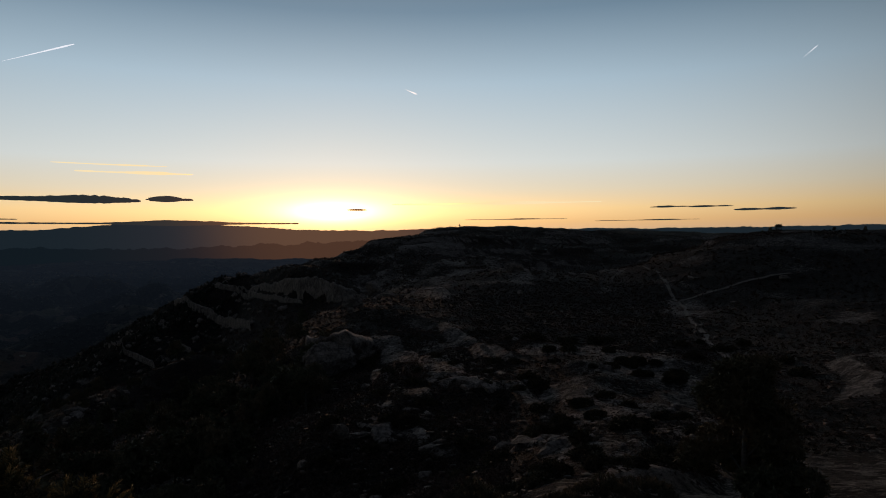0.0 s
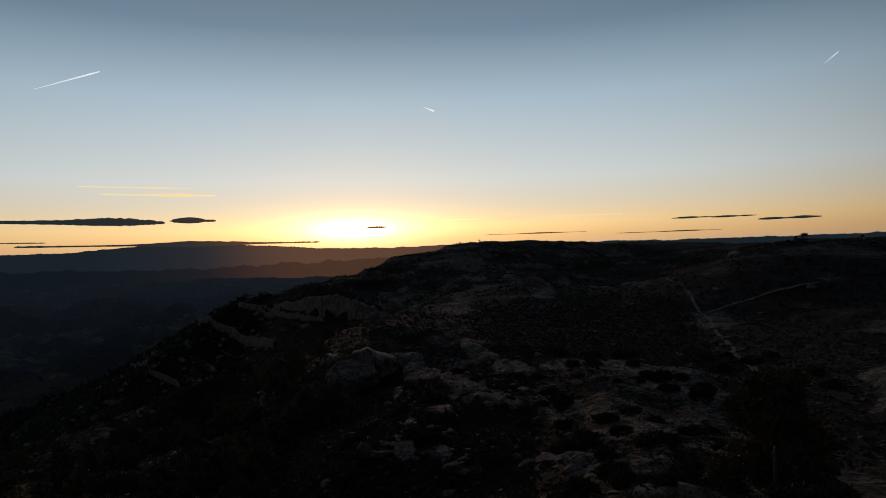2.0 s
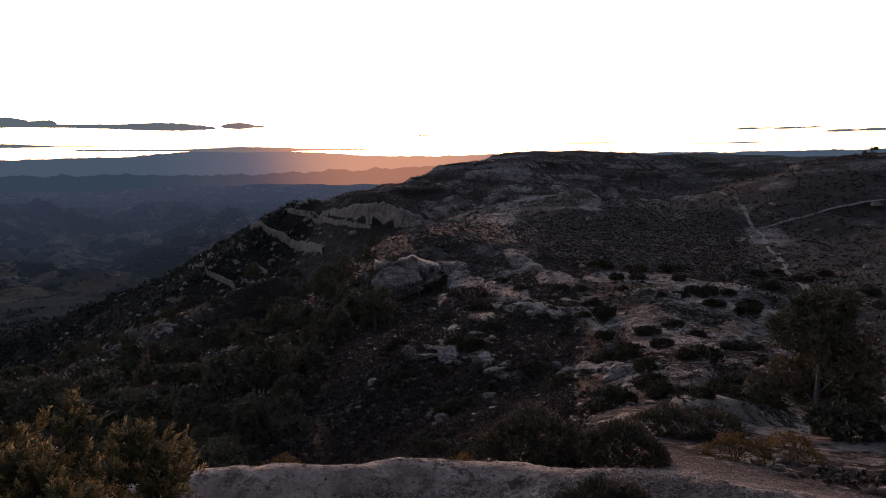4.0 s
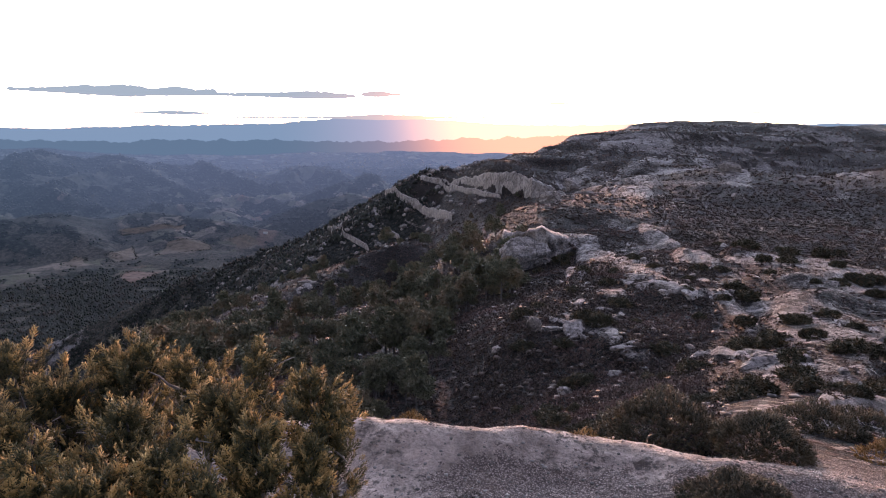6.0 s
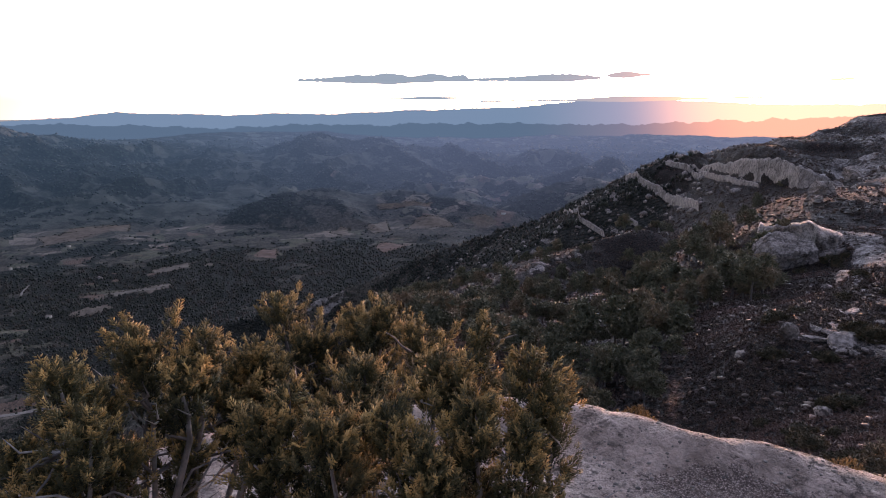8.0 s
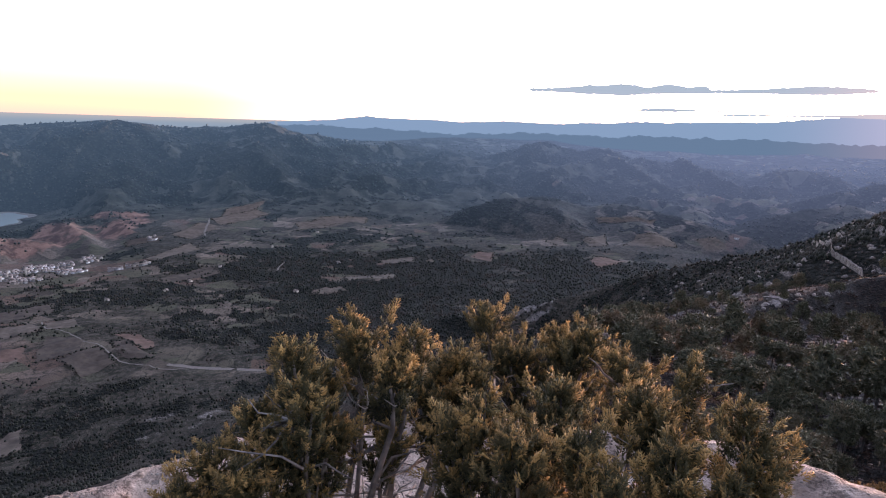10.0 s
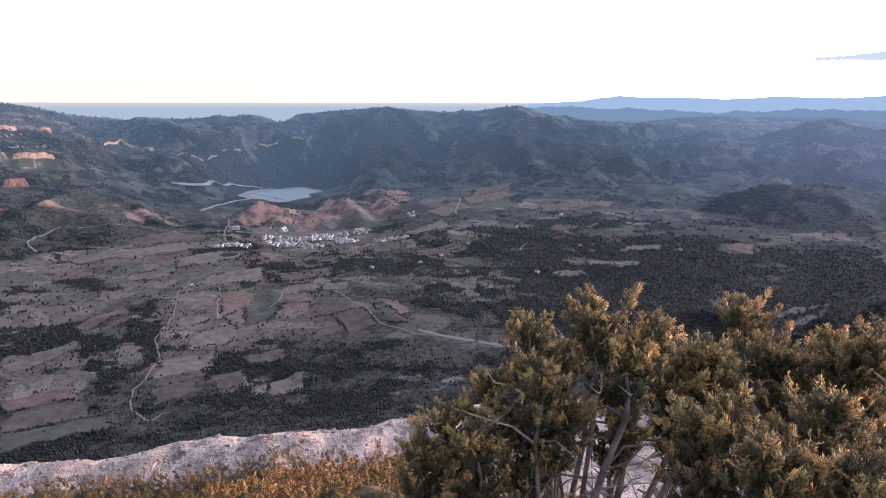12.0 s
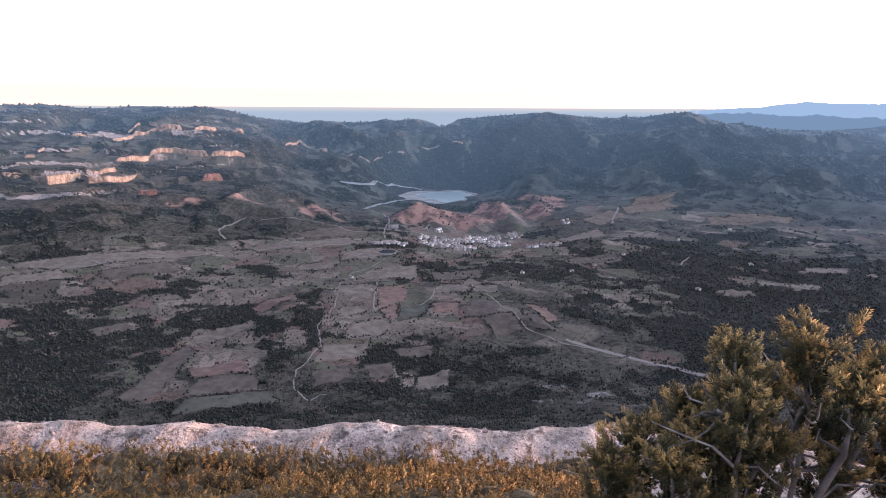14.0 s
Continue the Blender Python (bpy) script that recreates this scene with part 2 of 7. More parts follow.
    # dark plants and pits; the shade of the pits is painted into the colour
    stone = mix(nt, mathn(nt, "MULTIPLY", mathn(nt, "MULTIPLY", ramp(nt, speck, 0.5, 0.6), ramp(nt, fine, 0.4, 0.55)), 0.75), stone, (0.045, 0.037, 0.03))
    stone = mix(nt, mathn(nt, "MULTIPLY", mathn(nt, "MULTIPLY", ramp(nt, noise_of(nt, at, 0.8, 8, 0.8), 0.5, 0.56), 0.8), ramp(nt, dist, 26, 45)), stone, (0.05, 0.041, 0.034))
    joint_at = moved(nt, colour_noise(nt, at, 0.35), at, (2.5, 2.5, 2.5))
    for size, deep in ((0.16, 0.8), (0.55, 0.65)):
        gap_d, _ = cells(nt, joint_at, size, "DISTANCE_TO_EDGE")
        gap = mathn(nt, "MULTIPLY", mathn(nt, "MULTIPLY", ramp(nt, gap_d, 0.12, 0.02), ramp(nt, noise_of(nt, at, size, 4), 0.4, 0.6)), deep)
        gap = mathn(nt, "MULTIPLY", gap, ramp(nt, dist, 16, 24))
        stone = mix(nt, gap, stone, (0.03, 0.026, 0.02))
    ragged = rock
    for n, k in ((noise_of(nt, at, 0.11, 7, 0.7), 0.8), (noise_of(nt, at, 0.9, 9, 0.75), 1.3), (speck, 1.1)):
        ragged = mathn(nt, "ADD", ragged, mathn(nt, "MULTIPLY", mathn(nt, "SUBTRACT", n, 0.5), k))
    bare = ramp(nt, ragged, 0.46, 0.54)
    base = mix(nt, bare, base, stone)
    nt.links.new(base, bsdf.inputs["Base Color"])
    bsdf.inputs["Roughness"].default_value = 0.95
    bsdf.inputs["Specular IOR Level"].default_value = 0.1
    # relief: swells, blocks, grit, and cushions of heath and tree tops where they grow
    rough = mathn(nt, "ADD", mathn(nt, "MULTIPLY", noise_of(nt, at, 0.25, 9, 0.7), 2.0), mathn(nt, "MULTIPLY", tiny, 0.05))
    rough = mathn(nt, "ADD", rough, mathn(nt, "MULTIPLY", speck, 0.35))
    plants = mathn(nt, "MULTIPLY", mathn(nt, "MULTIPLY", bush_d, mathn(nt, "SUBTRACT", 1.0, bare)), ramp(nt, dist, 17, 21))
    rough = mathn(nt, "SUBTRACT", rough, mathn(nt, "MULTIPLY", plants, 0.5))
    rough = mathn(nt, "SUBTRACT", rough, mathn(nt, "MULTIPLY", mathn(nt, "MULTIPLY", crown_d, in_wood), 4.0))
    bump(nt, bsdf, rough, 0.9, 1.0)
    # haze over the far land, painted on as emission
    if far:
        painted_haze(nt, bsdf)
    return m


LAND = land_material("open_land")
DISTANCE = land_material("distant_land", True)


def plain(name, colour, other, scale, rough=0.9, relief=0.0, glow=0.0, spec=0.2):
    m, nt, bsdf = material(name)
    n = noise_of(nt, place(nt), scale, 6)
    c = mix(nt, ramp(nt, n, 0.3, 0.7), colour, other)
    nt.links.new(c, bsdf.inputs["Base Color"])
    bsdf.inputs["Roughness"].default_value = rough
    bsdf.inputs["Specular IOR Level"].default_value = spec
    if relief:
        bump(nt, bsdf, n, 0.7, relief)
    if glow:
        bsdf.inputs["Emission Color"].default_value = (*other, 1)
        bsdf.inputs["Emission Strength"].default_value = glow
    return m


# ---- the shape of the land ----
def lattice(ix, iy, seed):
    h = (ix * 374761393 + iy * 668265263 + seed * 974634777) & 0xFFFFFFFF
    h = ((h ^ (h >> 13)) * 1274126177) & 0xFFFFFFFF
    return ((h ^ (h >> 16)) & 0xFFFF) / 65535.0


def value_noise(x, y, seed):
    fx, fy = np.floor(x), np.floor(y)
    ix, iy = fx.astype(np.int64), fy.astype(np.int64)
    u, v = x - fx, y - fy
    u, v = u * u * u * (u * (u * 6 - 15) + 10), v * v * v * (v * (v * 6 - 15) + 10)
    a, b = lattice(ix, iy, seed), lattice(ix + 1, iy, seed)
    c, d = lattice(ix, iy + 1, seed), lattice(ix + 1, iy + 1, seed)
    return (a + (b - a) * u) * (1 - v) + (c + (d - c) * u) * v


def fbm(x, y, size, octaves, seed, ridged=False):
    total, amp, norm = 0.0, 1.0, 0.0
    ca, sa = math.cos(0.6), math.sin(0.6)
    x, y = x / size, y / size
    for k in range(octaves):
        n = value_noise(x, y, seed + 7 * k) * 2 - 1
        total = total + amp * ((1 - 2 * np.abs(n)) if ridged else n)
        norm += amp
        amp *= 0.5
        x, y = (x * ca - y * sa) * 2.03 + 3.1, (x * sa + y * ca) * 2.03 + 1.7
    return total / norm


def smooth(lo, hi, v):
    t = np.clip((v - lo) / (hi - lo), 0, 1)
    return t * t * (3 - 2 * t)


# Heights of the land by bearing, distance, height above the eye, set to fit the camera's view.
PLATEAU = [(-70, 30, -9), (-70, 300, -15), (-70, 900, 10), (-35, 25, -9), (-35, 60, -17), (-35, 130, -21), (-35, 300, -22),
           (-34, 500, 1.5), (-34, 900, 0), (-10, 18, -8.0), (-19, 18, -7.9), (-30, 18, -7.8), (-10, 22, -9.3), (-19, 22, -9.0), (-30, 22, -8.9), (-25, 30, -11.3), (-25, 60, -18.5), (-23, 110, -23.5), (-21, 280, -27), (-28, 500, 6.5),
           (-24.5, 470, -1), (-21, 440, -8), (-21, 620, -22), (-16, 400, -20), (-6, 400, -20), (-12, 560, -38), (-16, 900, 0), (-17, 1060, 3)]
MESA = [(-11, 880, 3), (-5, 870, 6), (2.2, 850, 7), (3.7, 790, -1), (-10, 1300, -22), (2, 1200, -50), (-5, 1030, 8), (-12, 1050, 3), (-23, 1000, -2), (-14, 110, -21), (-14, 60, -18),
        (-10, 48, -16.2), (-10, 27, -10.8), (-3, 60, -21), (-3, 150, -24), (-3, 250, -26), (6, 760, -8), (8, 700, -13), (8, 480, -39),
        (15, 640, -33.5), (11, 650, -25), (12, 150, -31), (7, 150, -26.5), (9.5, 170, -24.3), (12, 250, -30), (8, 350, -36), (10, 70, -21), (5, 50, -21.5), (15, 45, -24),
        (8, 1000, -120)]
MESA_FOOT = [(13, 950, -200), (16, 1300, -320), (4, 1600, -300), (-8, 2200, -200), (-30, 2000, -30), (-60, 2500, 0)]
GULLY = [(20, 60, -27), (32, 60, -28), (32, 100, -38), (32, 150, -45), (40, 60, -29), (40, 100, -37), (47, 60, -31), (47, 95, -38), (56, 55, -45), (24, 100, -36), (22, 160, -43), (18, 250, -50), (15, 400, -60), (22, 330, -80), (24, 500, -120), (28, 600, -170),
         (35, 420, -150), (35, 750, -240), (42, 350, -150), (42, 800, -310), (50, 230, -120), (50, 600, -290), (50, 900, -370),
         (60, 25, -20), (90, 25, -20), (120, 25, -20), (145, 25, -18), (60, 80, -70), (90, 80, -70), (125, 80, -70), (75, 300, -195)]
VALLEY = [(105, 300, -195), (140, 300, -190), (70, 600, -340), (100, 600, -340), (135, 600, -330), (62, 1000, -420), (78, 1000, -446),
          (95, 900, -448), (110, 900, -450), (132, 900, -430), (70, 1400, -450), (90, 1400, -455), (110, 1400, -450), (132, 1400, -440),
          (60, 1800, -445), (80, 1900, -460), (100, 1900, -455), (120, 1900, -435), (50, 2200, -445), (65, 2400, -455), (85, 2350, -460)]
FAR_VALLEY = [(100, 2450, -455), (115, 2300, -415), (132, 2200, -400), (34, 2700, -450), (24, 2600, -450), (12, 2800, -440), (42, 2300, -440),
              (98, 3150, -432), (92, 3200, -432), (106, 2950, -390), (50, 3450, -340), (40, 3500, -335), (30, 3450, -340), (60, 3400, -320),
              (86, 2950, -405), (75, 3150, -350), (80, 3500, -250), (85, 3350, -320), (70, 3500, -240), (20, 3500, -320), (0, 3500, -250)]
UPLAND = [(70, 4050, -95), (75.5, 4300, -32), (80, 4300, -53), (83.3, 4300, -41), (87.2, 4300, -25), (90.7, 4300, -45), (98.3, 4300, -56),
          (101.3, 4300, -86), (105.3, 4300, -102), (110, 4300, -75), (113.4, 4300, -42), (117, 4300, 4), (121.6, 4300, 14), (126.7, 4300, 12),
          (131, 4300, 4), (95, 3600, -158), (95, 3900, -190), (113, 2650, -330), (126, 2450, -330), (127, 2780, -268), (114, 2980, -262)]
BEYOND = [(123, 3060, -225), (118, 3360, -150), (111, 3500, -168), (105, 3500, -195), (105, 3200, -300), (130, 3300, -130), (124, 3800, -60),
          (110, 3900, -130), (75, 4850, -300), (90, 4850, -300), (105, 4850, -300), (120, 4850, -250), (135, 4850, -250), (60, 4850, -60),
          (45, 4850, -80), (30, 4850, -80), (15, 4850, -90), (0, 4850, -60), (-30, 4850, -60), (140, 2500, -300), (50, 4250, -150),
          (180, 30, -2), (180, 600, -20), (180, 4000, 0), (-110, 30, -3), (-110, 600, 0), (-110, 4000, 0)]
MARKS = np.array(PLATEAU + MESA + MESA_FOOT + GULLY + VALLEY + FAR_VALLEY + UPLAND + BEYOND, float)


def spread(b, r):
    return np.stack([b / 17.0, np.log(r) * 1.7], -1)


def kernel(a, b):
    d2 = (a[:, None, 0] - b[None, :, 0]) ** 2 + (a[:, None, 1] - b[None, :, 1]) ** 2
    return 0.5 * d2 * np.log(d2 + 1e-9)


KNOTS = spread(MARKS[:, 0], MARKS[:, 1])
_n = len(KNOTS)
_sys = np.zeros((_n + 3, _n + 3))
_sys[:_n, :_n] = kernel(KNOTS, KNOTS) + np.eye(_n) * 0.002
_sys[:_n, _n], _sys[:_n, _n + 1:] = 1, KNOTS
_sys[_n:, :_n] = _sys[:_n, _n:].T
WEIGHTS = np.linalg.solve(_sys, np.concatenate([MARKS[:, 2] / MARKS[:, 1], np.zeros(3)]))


def crest(points):
    """A ridge line as even steps along points of bearing, distance, height."""
    p = np.array([tuple(bearing(b, r, z)) for b, r, z in points])
    out = [a + (b - a) * s for a, b in zip(p, p[1:]) for s in np.linspace(0, 1, 12, endpoint=False)]
    return np.array(out + [p[-1]])


RIDGES = []


def ridge(points, fall, wild):
    """A ridge of the land: its crest line, the fall per metre on its flanks, the roughness of the crest."""
    RIDGES.append((crest(points), fall, wild))


ridge([(15.2, 640, -35), (19.7, 690, -36.5), (23.1, 760, -64), (28.8, 880, -126), (33.2, 980, -166), (39.5, 1080, -220), (46.9, 1180, -305), (53, 1260, -370), (60, 1360, -425)], 0.6, 3.0)
ridge([(22, 290, -50), (25.9, 275, -53), (29, 255, -53), (32.7, 220, -55), (38, 185, -52), (42.3, 152, -47.5), (45.5, 132, -43)], 0.55, 1.5)
# wooded hill and its spurs in the middle of the valley
ridge([(59.7, 2780, -415), (57.2, 2850, -359), (54.6, 2900, -322), (50.5, 2950, -305), (46.5, 2950, -340), (43.1, 2950, -322), (40.7, 2900, -342), (37.4, 2800, -359), (33, 2720, -400)], 0.34, 6.0)
ridge([(50.5, 2950, -307), (49.2, 2780, -345), (47.8, 2620, -392), (45.3, 2500, -432)], 0.3, 5.0)
ridge([(43.1, 2950, -326), (42.0, 2780, -368), (40.5, 2620, -405)], 0.3, 5.0)
# long hill behind it
ridge([(57.8, 3950, -229), (55.3, 3950, -164), (53.3, 3950, -115), (50.8, 3950, -86), (46.3, 3950, -120), (39.2, 3900, -159), (34.0, 3850, -190), (28.7, 3800, -198), (25.3, 3700, -242), (20, 3650, -290)], 0.4, 7.0)
ridge([(52.5, 3950, -110), (51.5, 3720, -200), (50.5, 3520, -290)], 0.35, 6.0)
ridge([(46.3, 3950, -124), (44.5, 3700, -215), (43.5, 3500, -300)], 0.35, 6.0)
ridge([(39.2, 3900, -163), (38.2, 3650, -240), (37.5, 3480, -310)], 0.35, 6.0)
# low hills of the plain
ridge([(77.9, 3250, -432), (75.0, 3300, -362), (71.0, 3300, -341), (67.0, 3250, -363), (62.9, 3150, -388)], 0.34, 6.0)
ridge([(38.9, 3350, -367), (36.3, 3400, -324), (32.8, 3300, -346)], 0.36, 5.0)
ridge([(31.5, 3000, -340), (28.8, 3050, -301), (26.4, 3050, -271), (24.1, 2950, -291)], 0.36, 5.0)
ridge([(28.9, 3500, -286), (24.4, 3500, -219)], 0.36, 5.0)
# the mountain across the valley, and the spurs that run down from it
ridge([(94.5, 4150, -53), (90.9, 4200, -29), (87.5, 4200, -12), (83.4, 4200, -36), (79.5, 4150, -81), (72.4, 4100, -86), (67.0, 4000, -120), (60.9, 3900, -138), (56.8, 3800, -194)], 0.5, 6.0)
ridge([(91, 4150, -50), (91.5, 3900, -130), (92.2, 3650, -250), (92, 3450, -370)], 0.42, 8.0)
ridge([(87.5, 4150, -40), (87.2, 3850, -140), (87, 3550, -280), (86.5, 3300, -400)], 0.42, 8.0)
ridge([(83.4, 4150, -60), (82.8, 3850, -160), (82, 3600, -280), (81.2, 3400, -380)], 0.42, 8.0)
ridge([(77.5, 4080, -100), (77.5, 3850, -170), (77.8, 3600, -290)], 0.42, 8.0)
ridge([(72.4, 4050, -110), (72, 3800, -190), (71.2, 3550, -300)], 0.42, 8.0)
ridge([(67, 3950, -140), (66, 3700, -225), (65, 3500, -320)], 0.42, 8.0)
ridge([(98.5, 4200, -70), (99.2, 3950, -160), (99.6, 3750, -290)], 0.42, 8.0)
ridge([(103, 4150, -100), (103.6, 3900, -190), (104.2, 3750, -300)], 0.42, 8.0)
# red earth hills behind the village
ridge([(111.1, 2560, -468), (108.6, 2620, -429), (107.4, 2680, -394), (105.8, 2640, -421), (103.2, 2560, -455)], 0.5, 5.0)
ridge([(100.9, 2560, -450), (99.6, 2640, -416), (98.4, 2700, -388), (96.5, 2680, -418), (94.9, 2720, -432), (92.5, 2660, -446)], 0.5, 6.0)
ridge([(92.4, 2850, -447), (91.6, 2960, -396), (90.0, 2960, -404), (88.2, 2980, -387), (86.2, 2980, -390), (84.9, 2930, -423), (84.3, 2850, -457)], 0.42, 6.0)
ridge([(91.6, 2960, -398), (90.2, 2760, -428), (89.1, 2560, -452)], 0.5, 4.0)
ridge([(87.9, 2980, -389), (86.6, 2800, -420), (85.6, 2600, -450)], 0.5, 4.0)
ridge([(97.6, 2700, -408), (97.0, 2560, -446)], 0.5, 4.0)
ridge([(103.5, 3050, -431), (101.4, 3080, -391), (99.3, 3080, -397), (97.5, 3020, -428)], 0.4, 5.0)
# spurs under the upland cliffs
ridge([(113.0, 2900, -284), (110.4, 2760, -334), (108.5, 2680, -367), (106.1, 2500, -425)], 0.42, 7.0)
ridge([(117.5, 2800, -300), (115.2, 2650, -350), (113, 2480, -420)], 0.42, 7.0)
ridge([(122.0, 2750, -300), (119.8, 2620, -356), (117.2, 2480, -425)], 0.42, 7.0)
ridge([(127.9, 2600, -310), (126.1, 2450, -356), (123.4, 2300, -425)], 0.42, 7.0)
ridge([(133, 2500, -320), (131, 2350, -370), (128.5, 2200, -425)], 0.42, 7.0)


# cliffs of the upland: bearings and distances of both ends, height, coarseness
CLIFFS = [(121.8, 136, 2860, 2760, 40, 1.0), (112.5, 124.5, 3000, 3090, 36, 1.0), (116.5, 126, 3380, 3400, 30, 1.0)]
# the high wall of the scarp: bearing, distance, height
WALL = np.array([(7.6, 446, 2.0), (8.6, 440, 8.0), (10.0, 446, 15.0), (11.5, 474, 18.0), (13.0, 493, 17.0), (15.0, 536, 11.5), (16.5, 590, 8.0), (18.1, 643, 5.0), (18.6, 650, 0.0)], float)
# red earth: bearing, distance and half the size of each stretch
RED_EARTH = [(107.5, 2610, 3.6, 75), (98.6, 2610, 2.4, 85), (95.4, 2640, 3.0, 80), (91.0, 2780, 2.6, 170), (87.2, 2850, 3.2, 180), (118.5, 2520, 1.8, 40), (113.5, 2560, 1.6, 45)]
# distance of the terrace's rim by bearing
RIM = np.array([(-60, 16), (-6, 15.2), (16, 15.2), (32, 16), (60, 15), (79, 14.4), (89, 13.6), (100, 13.8), (113, 14.4), (125, 15.7), (134, 17)], float)


# bare limestone and close heath of the near hills: both ends by bearing and distance, half the width in degrees, half the depth as a share of the distance
SLABS = [(-7.3, 140, -22.5, 120, 0.6, 0.080), (-11.9, 104, -22.6, 104, 1.1, 0.095), (-11.8, 74, -20.5, 67, 1.5, 0.191), (-9.8, 43, -16.7, 51, 1.2, 0.171), (-14.9, 27, -23.4, 36, 0.5, 0.087),
         (-19.9, 88, -23.1, 60, 1.8, 0.209), (0.3, 101, -4.7, 93, 0.7, 0.075), (1.8, 120, -1.2, 108, 0.6, 0.080), (-5.1, 100, -9.1, 75, 0.7, 0.07), (-3.1, 140, -5.7, 124, 0.5, 0.06),
         (7.7, 73, 2.1, 66, 0.7, 0.05), (2.7, 65, -0.5, 61, 0.8, 0.05)]
LEDGES = [(6.2, 123, 4.3, 86, 0.6, 0.058), (4.1, 90, 1.8, 89, 0.5, 0.041), (9.1, 163, 4.4, 152, 0.5, 0.038), (5.4, 142, 2.9, 134, 0.4, 0.048), (8.6, 201, 2.5, 178, 0.4, 0.04),
          (7.6, 463, 0.1, 278, 0.5, 0.12), (5.6, 525, -0.4, 348, 0.5, 0.092), (4.6, 584, -1.2, 652, 0.6, 0.06), (2.6, 471, -2.2, 549, 0.5, 0.05), (-0.1, 167, -2.6, 150, 0.4, 0.04)]
UPPER_LEDGES = [(-4.1, 545, -9.1, 600, 0.4, 0.12), (-9.1, 560, -15.8, 400, 0.4, 0.1), (-6.3, 350, -7.6, 353, 0.6, 0.091), (-17.4, 341, -21.7, 309, 0.5, 0.05), (-18.3, 271, -21.9, 260, 0.8, 0.086),
                (-19.7, 182, -22.1, 201, 0.4, 0.057), (-11.0, 281, -14.7, 309, 0.3, 0.035)]
HEATHS = [(-4.8, 195, -17.7, 235, 1.6, 0.247), (-13.8, 169, -22.3, 149, 1.0, 0.1), (-0.4, 73, -5.3, 74, 2.0, 0.12), (16.0, 97, 9.6, 67, 2.0, 0.210), (-1.4, 234, -4.8, 264, 0.7, 0.139),
          (-9.2, 317, -13.5, 324, 0.4, 0.040), (-9.0, 704, -17.1, 821, 0.8, 0.058)]


def strips(b, r, spots):
    """How deep inside one of the strips places lie, 0 to 1."""
    deep = np.zeros(np.shape(b))
    pick = np.nonzero((b > -32) & (b < 24) & (r > 16) & (r < 1000))[0]
    bb, ll = b[pick], np.log(r[pick])
    best = np.zeros(len(pick))
    for b0, r0, b1, r1, wb, wl in spots:
        ax, ay, ex, ey = b0 / wb, math.log(r0) / wl, (b1 - b0) / wb, math.log(r1 / r0) / wl
        px, py = bb / wb - ax, ll / wl - ay
        t = np.clip((px * ex + py * ey) / (ex * ex + ey * ey), 0, 1)
        best = np.maximum(best, np.clip(1.6 - np.hypot(px - t * ex, py - t * ey), 0, 1))
    deep[pick] = best
    return deep


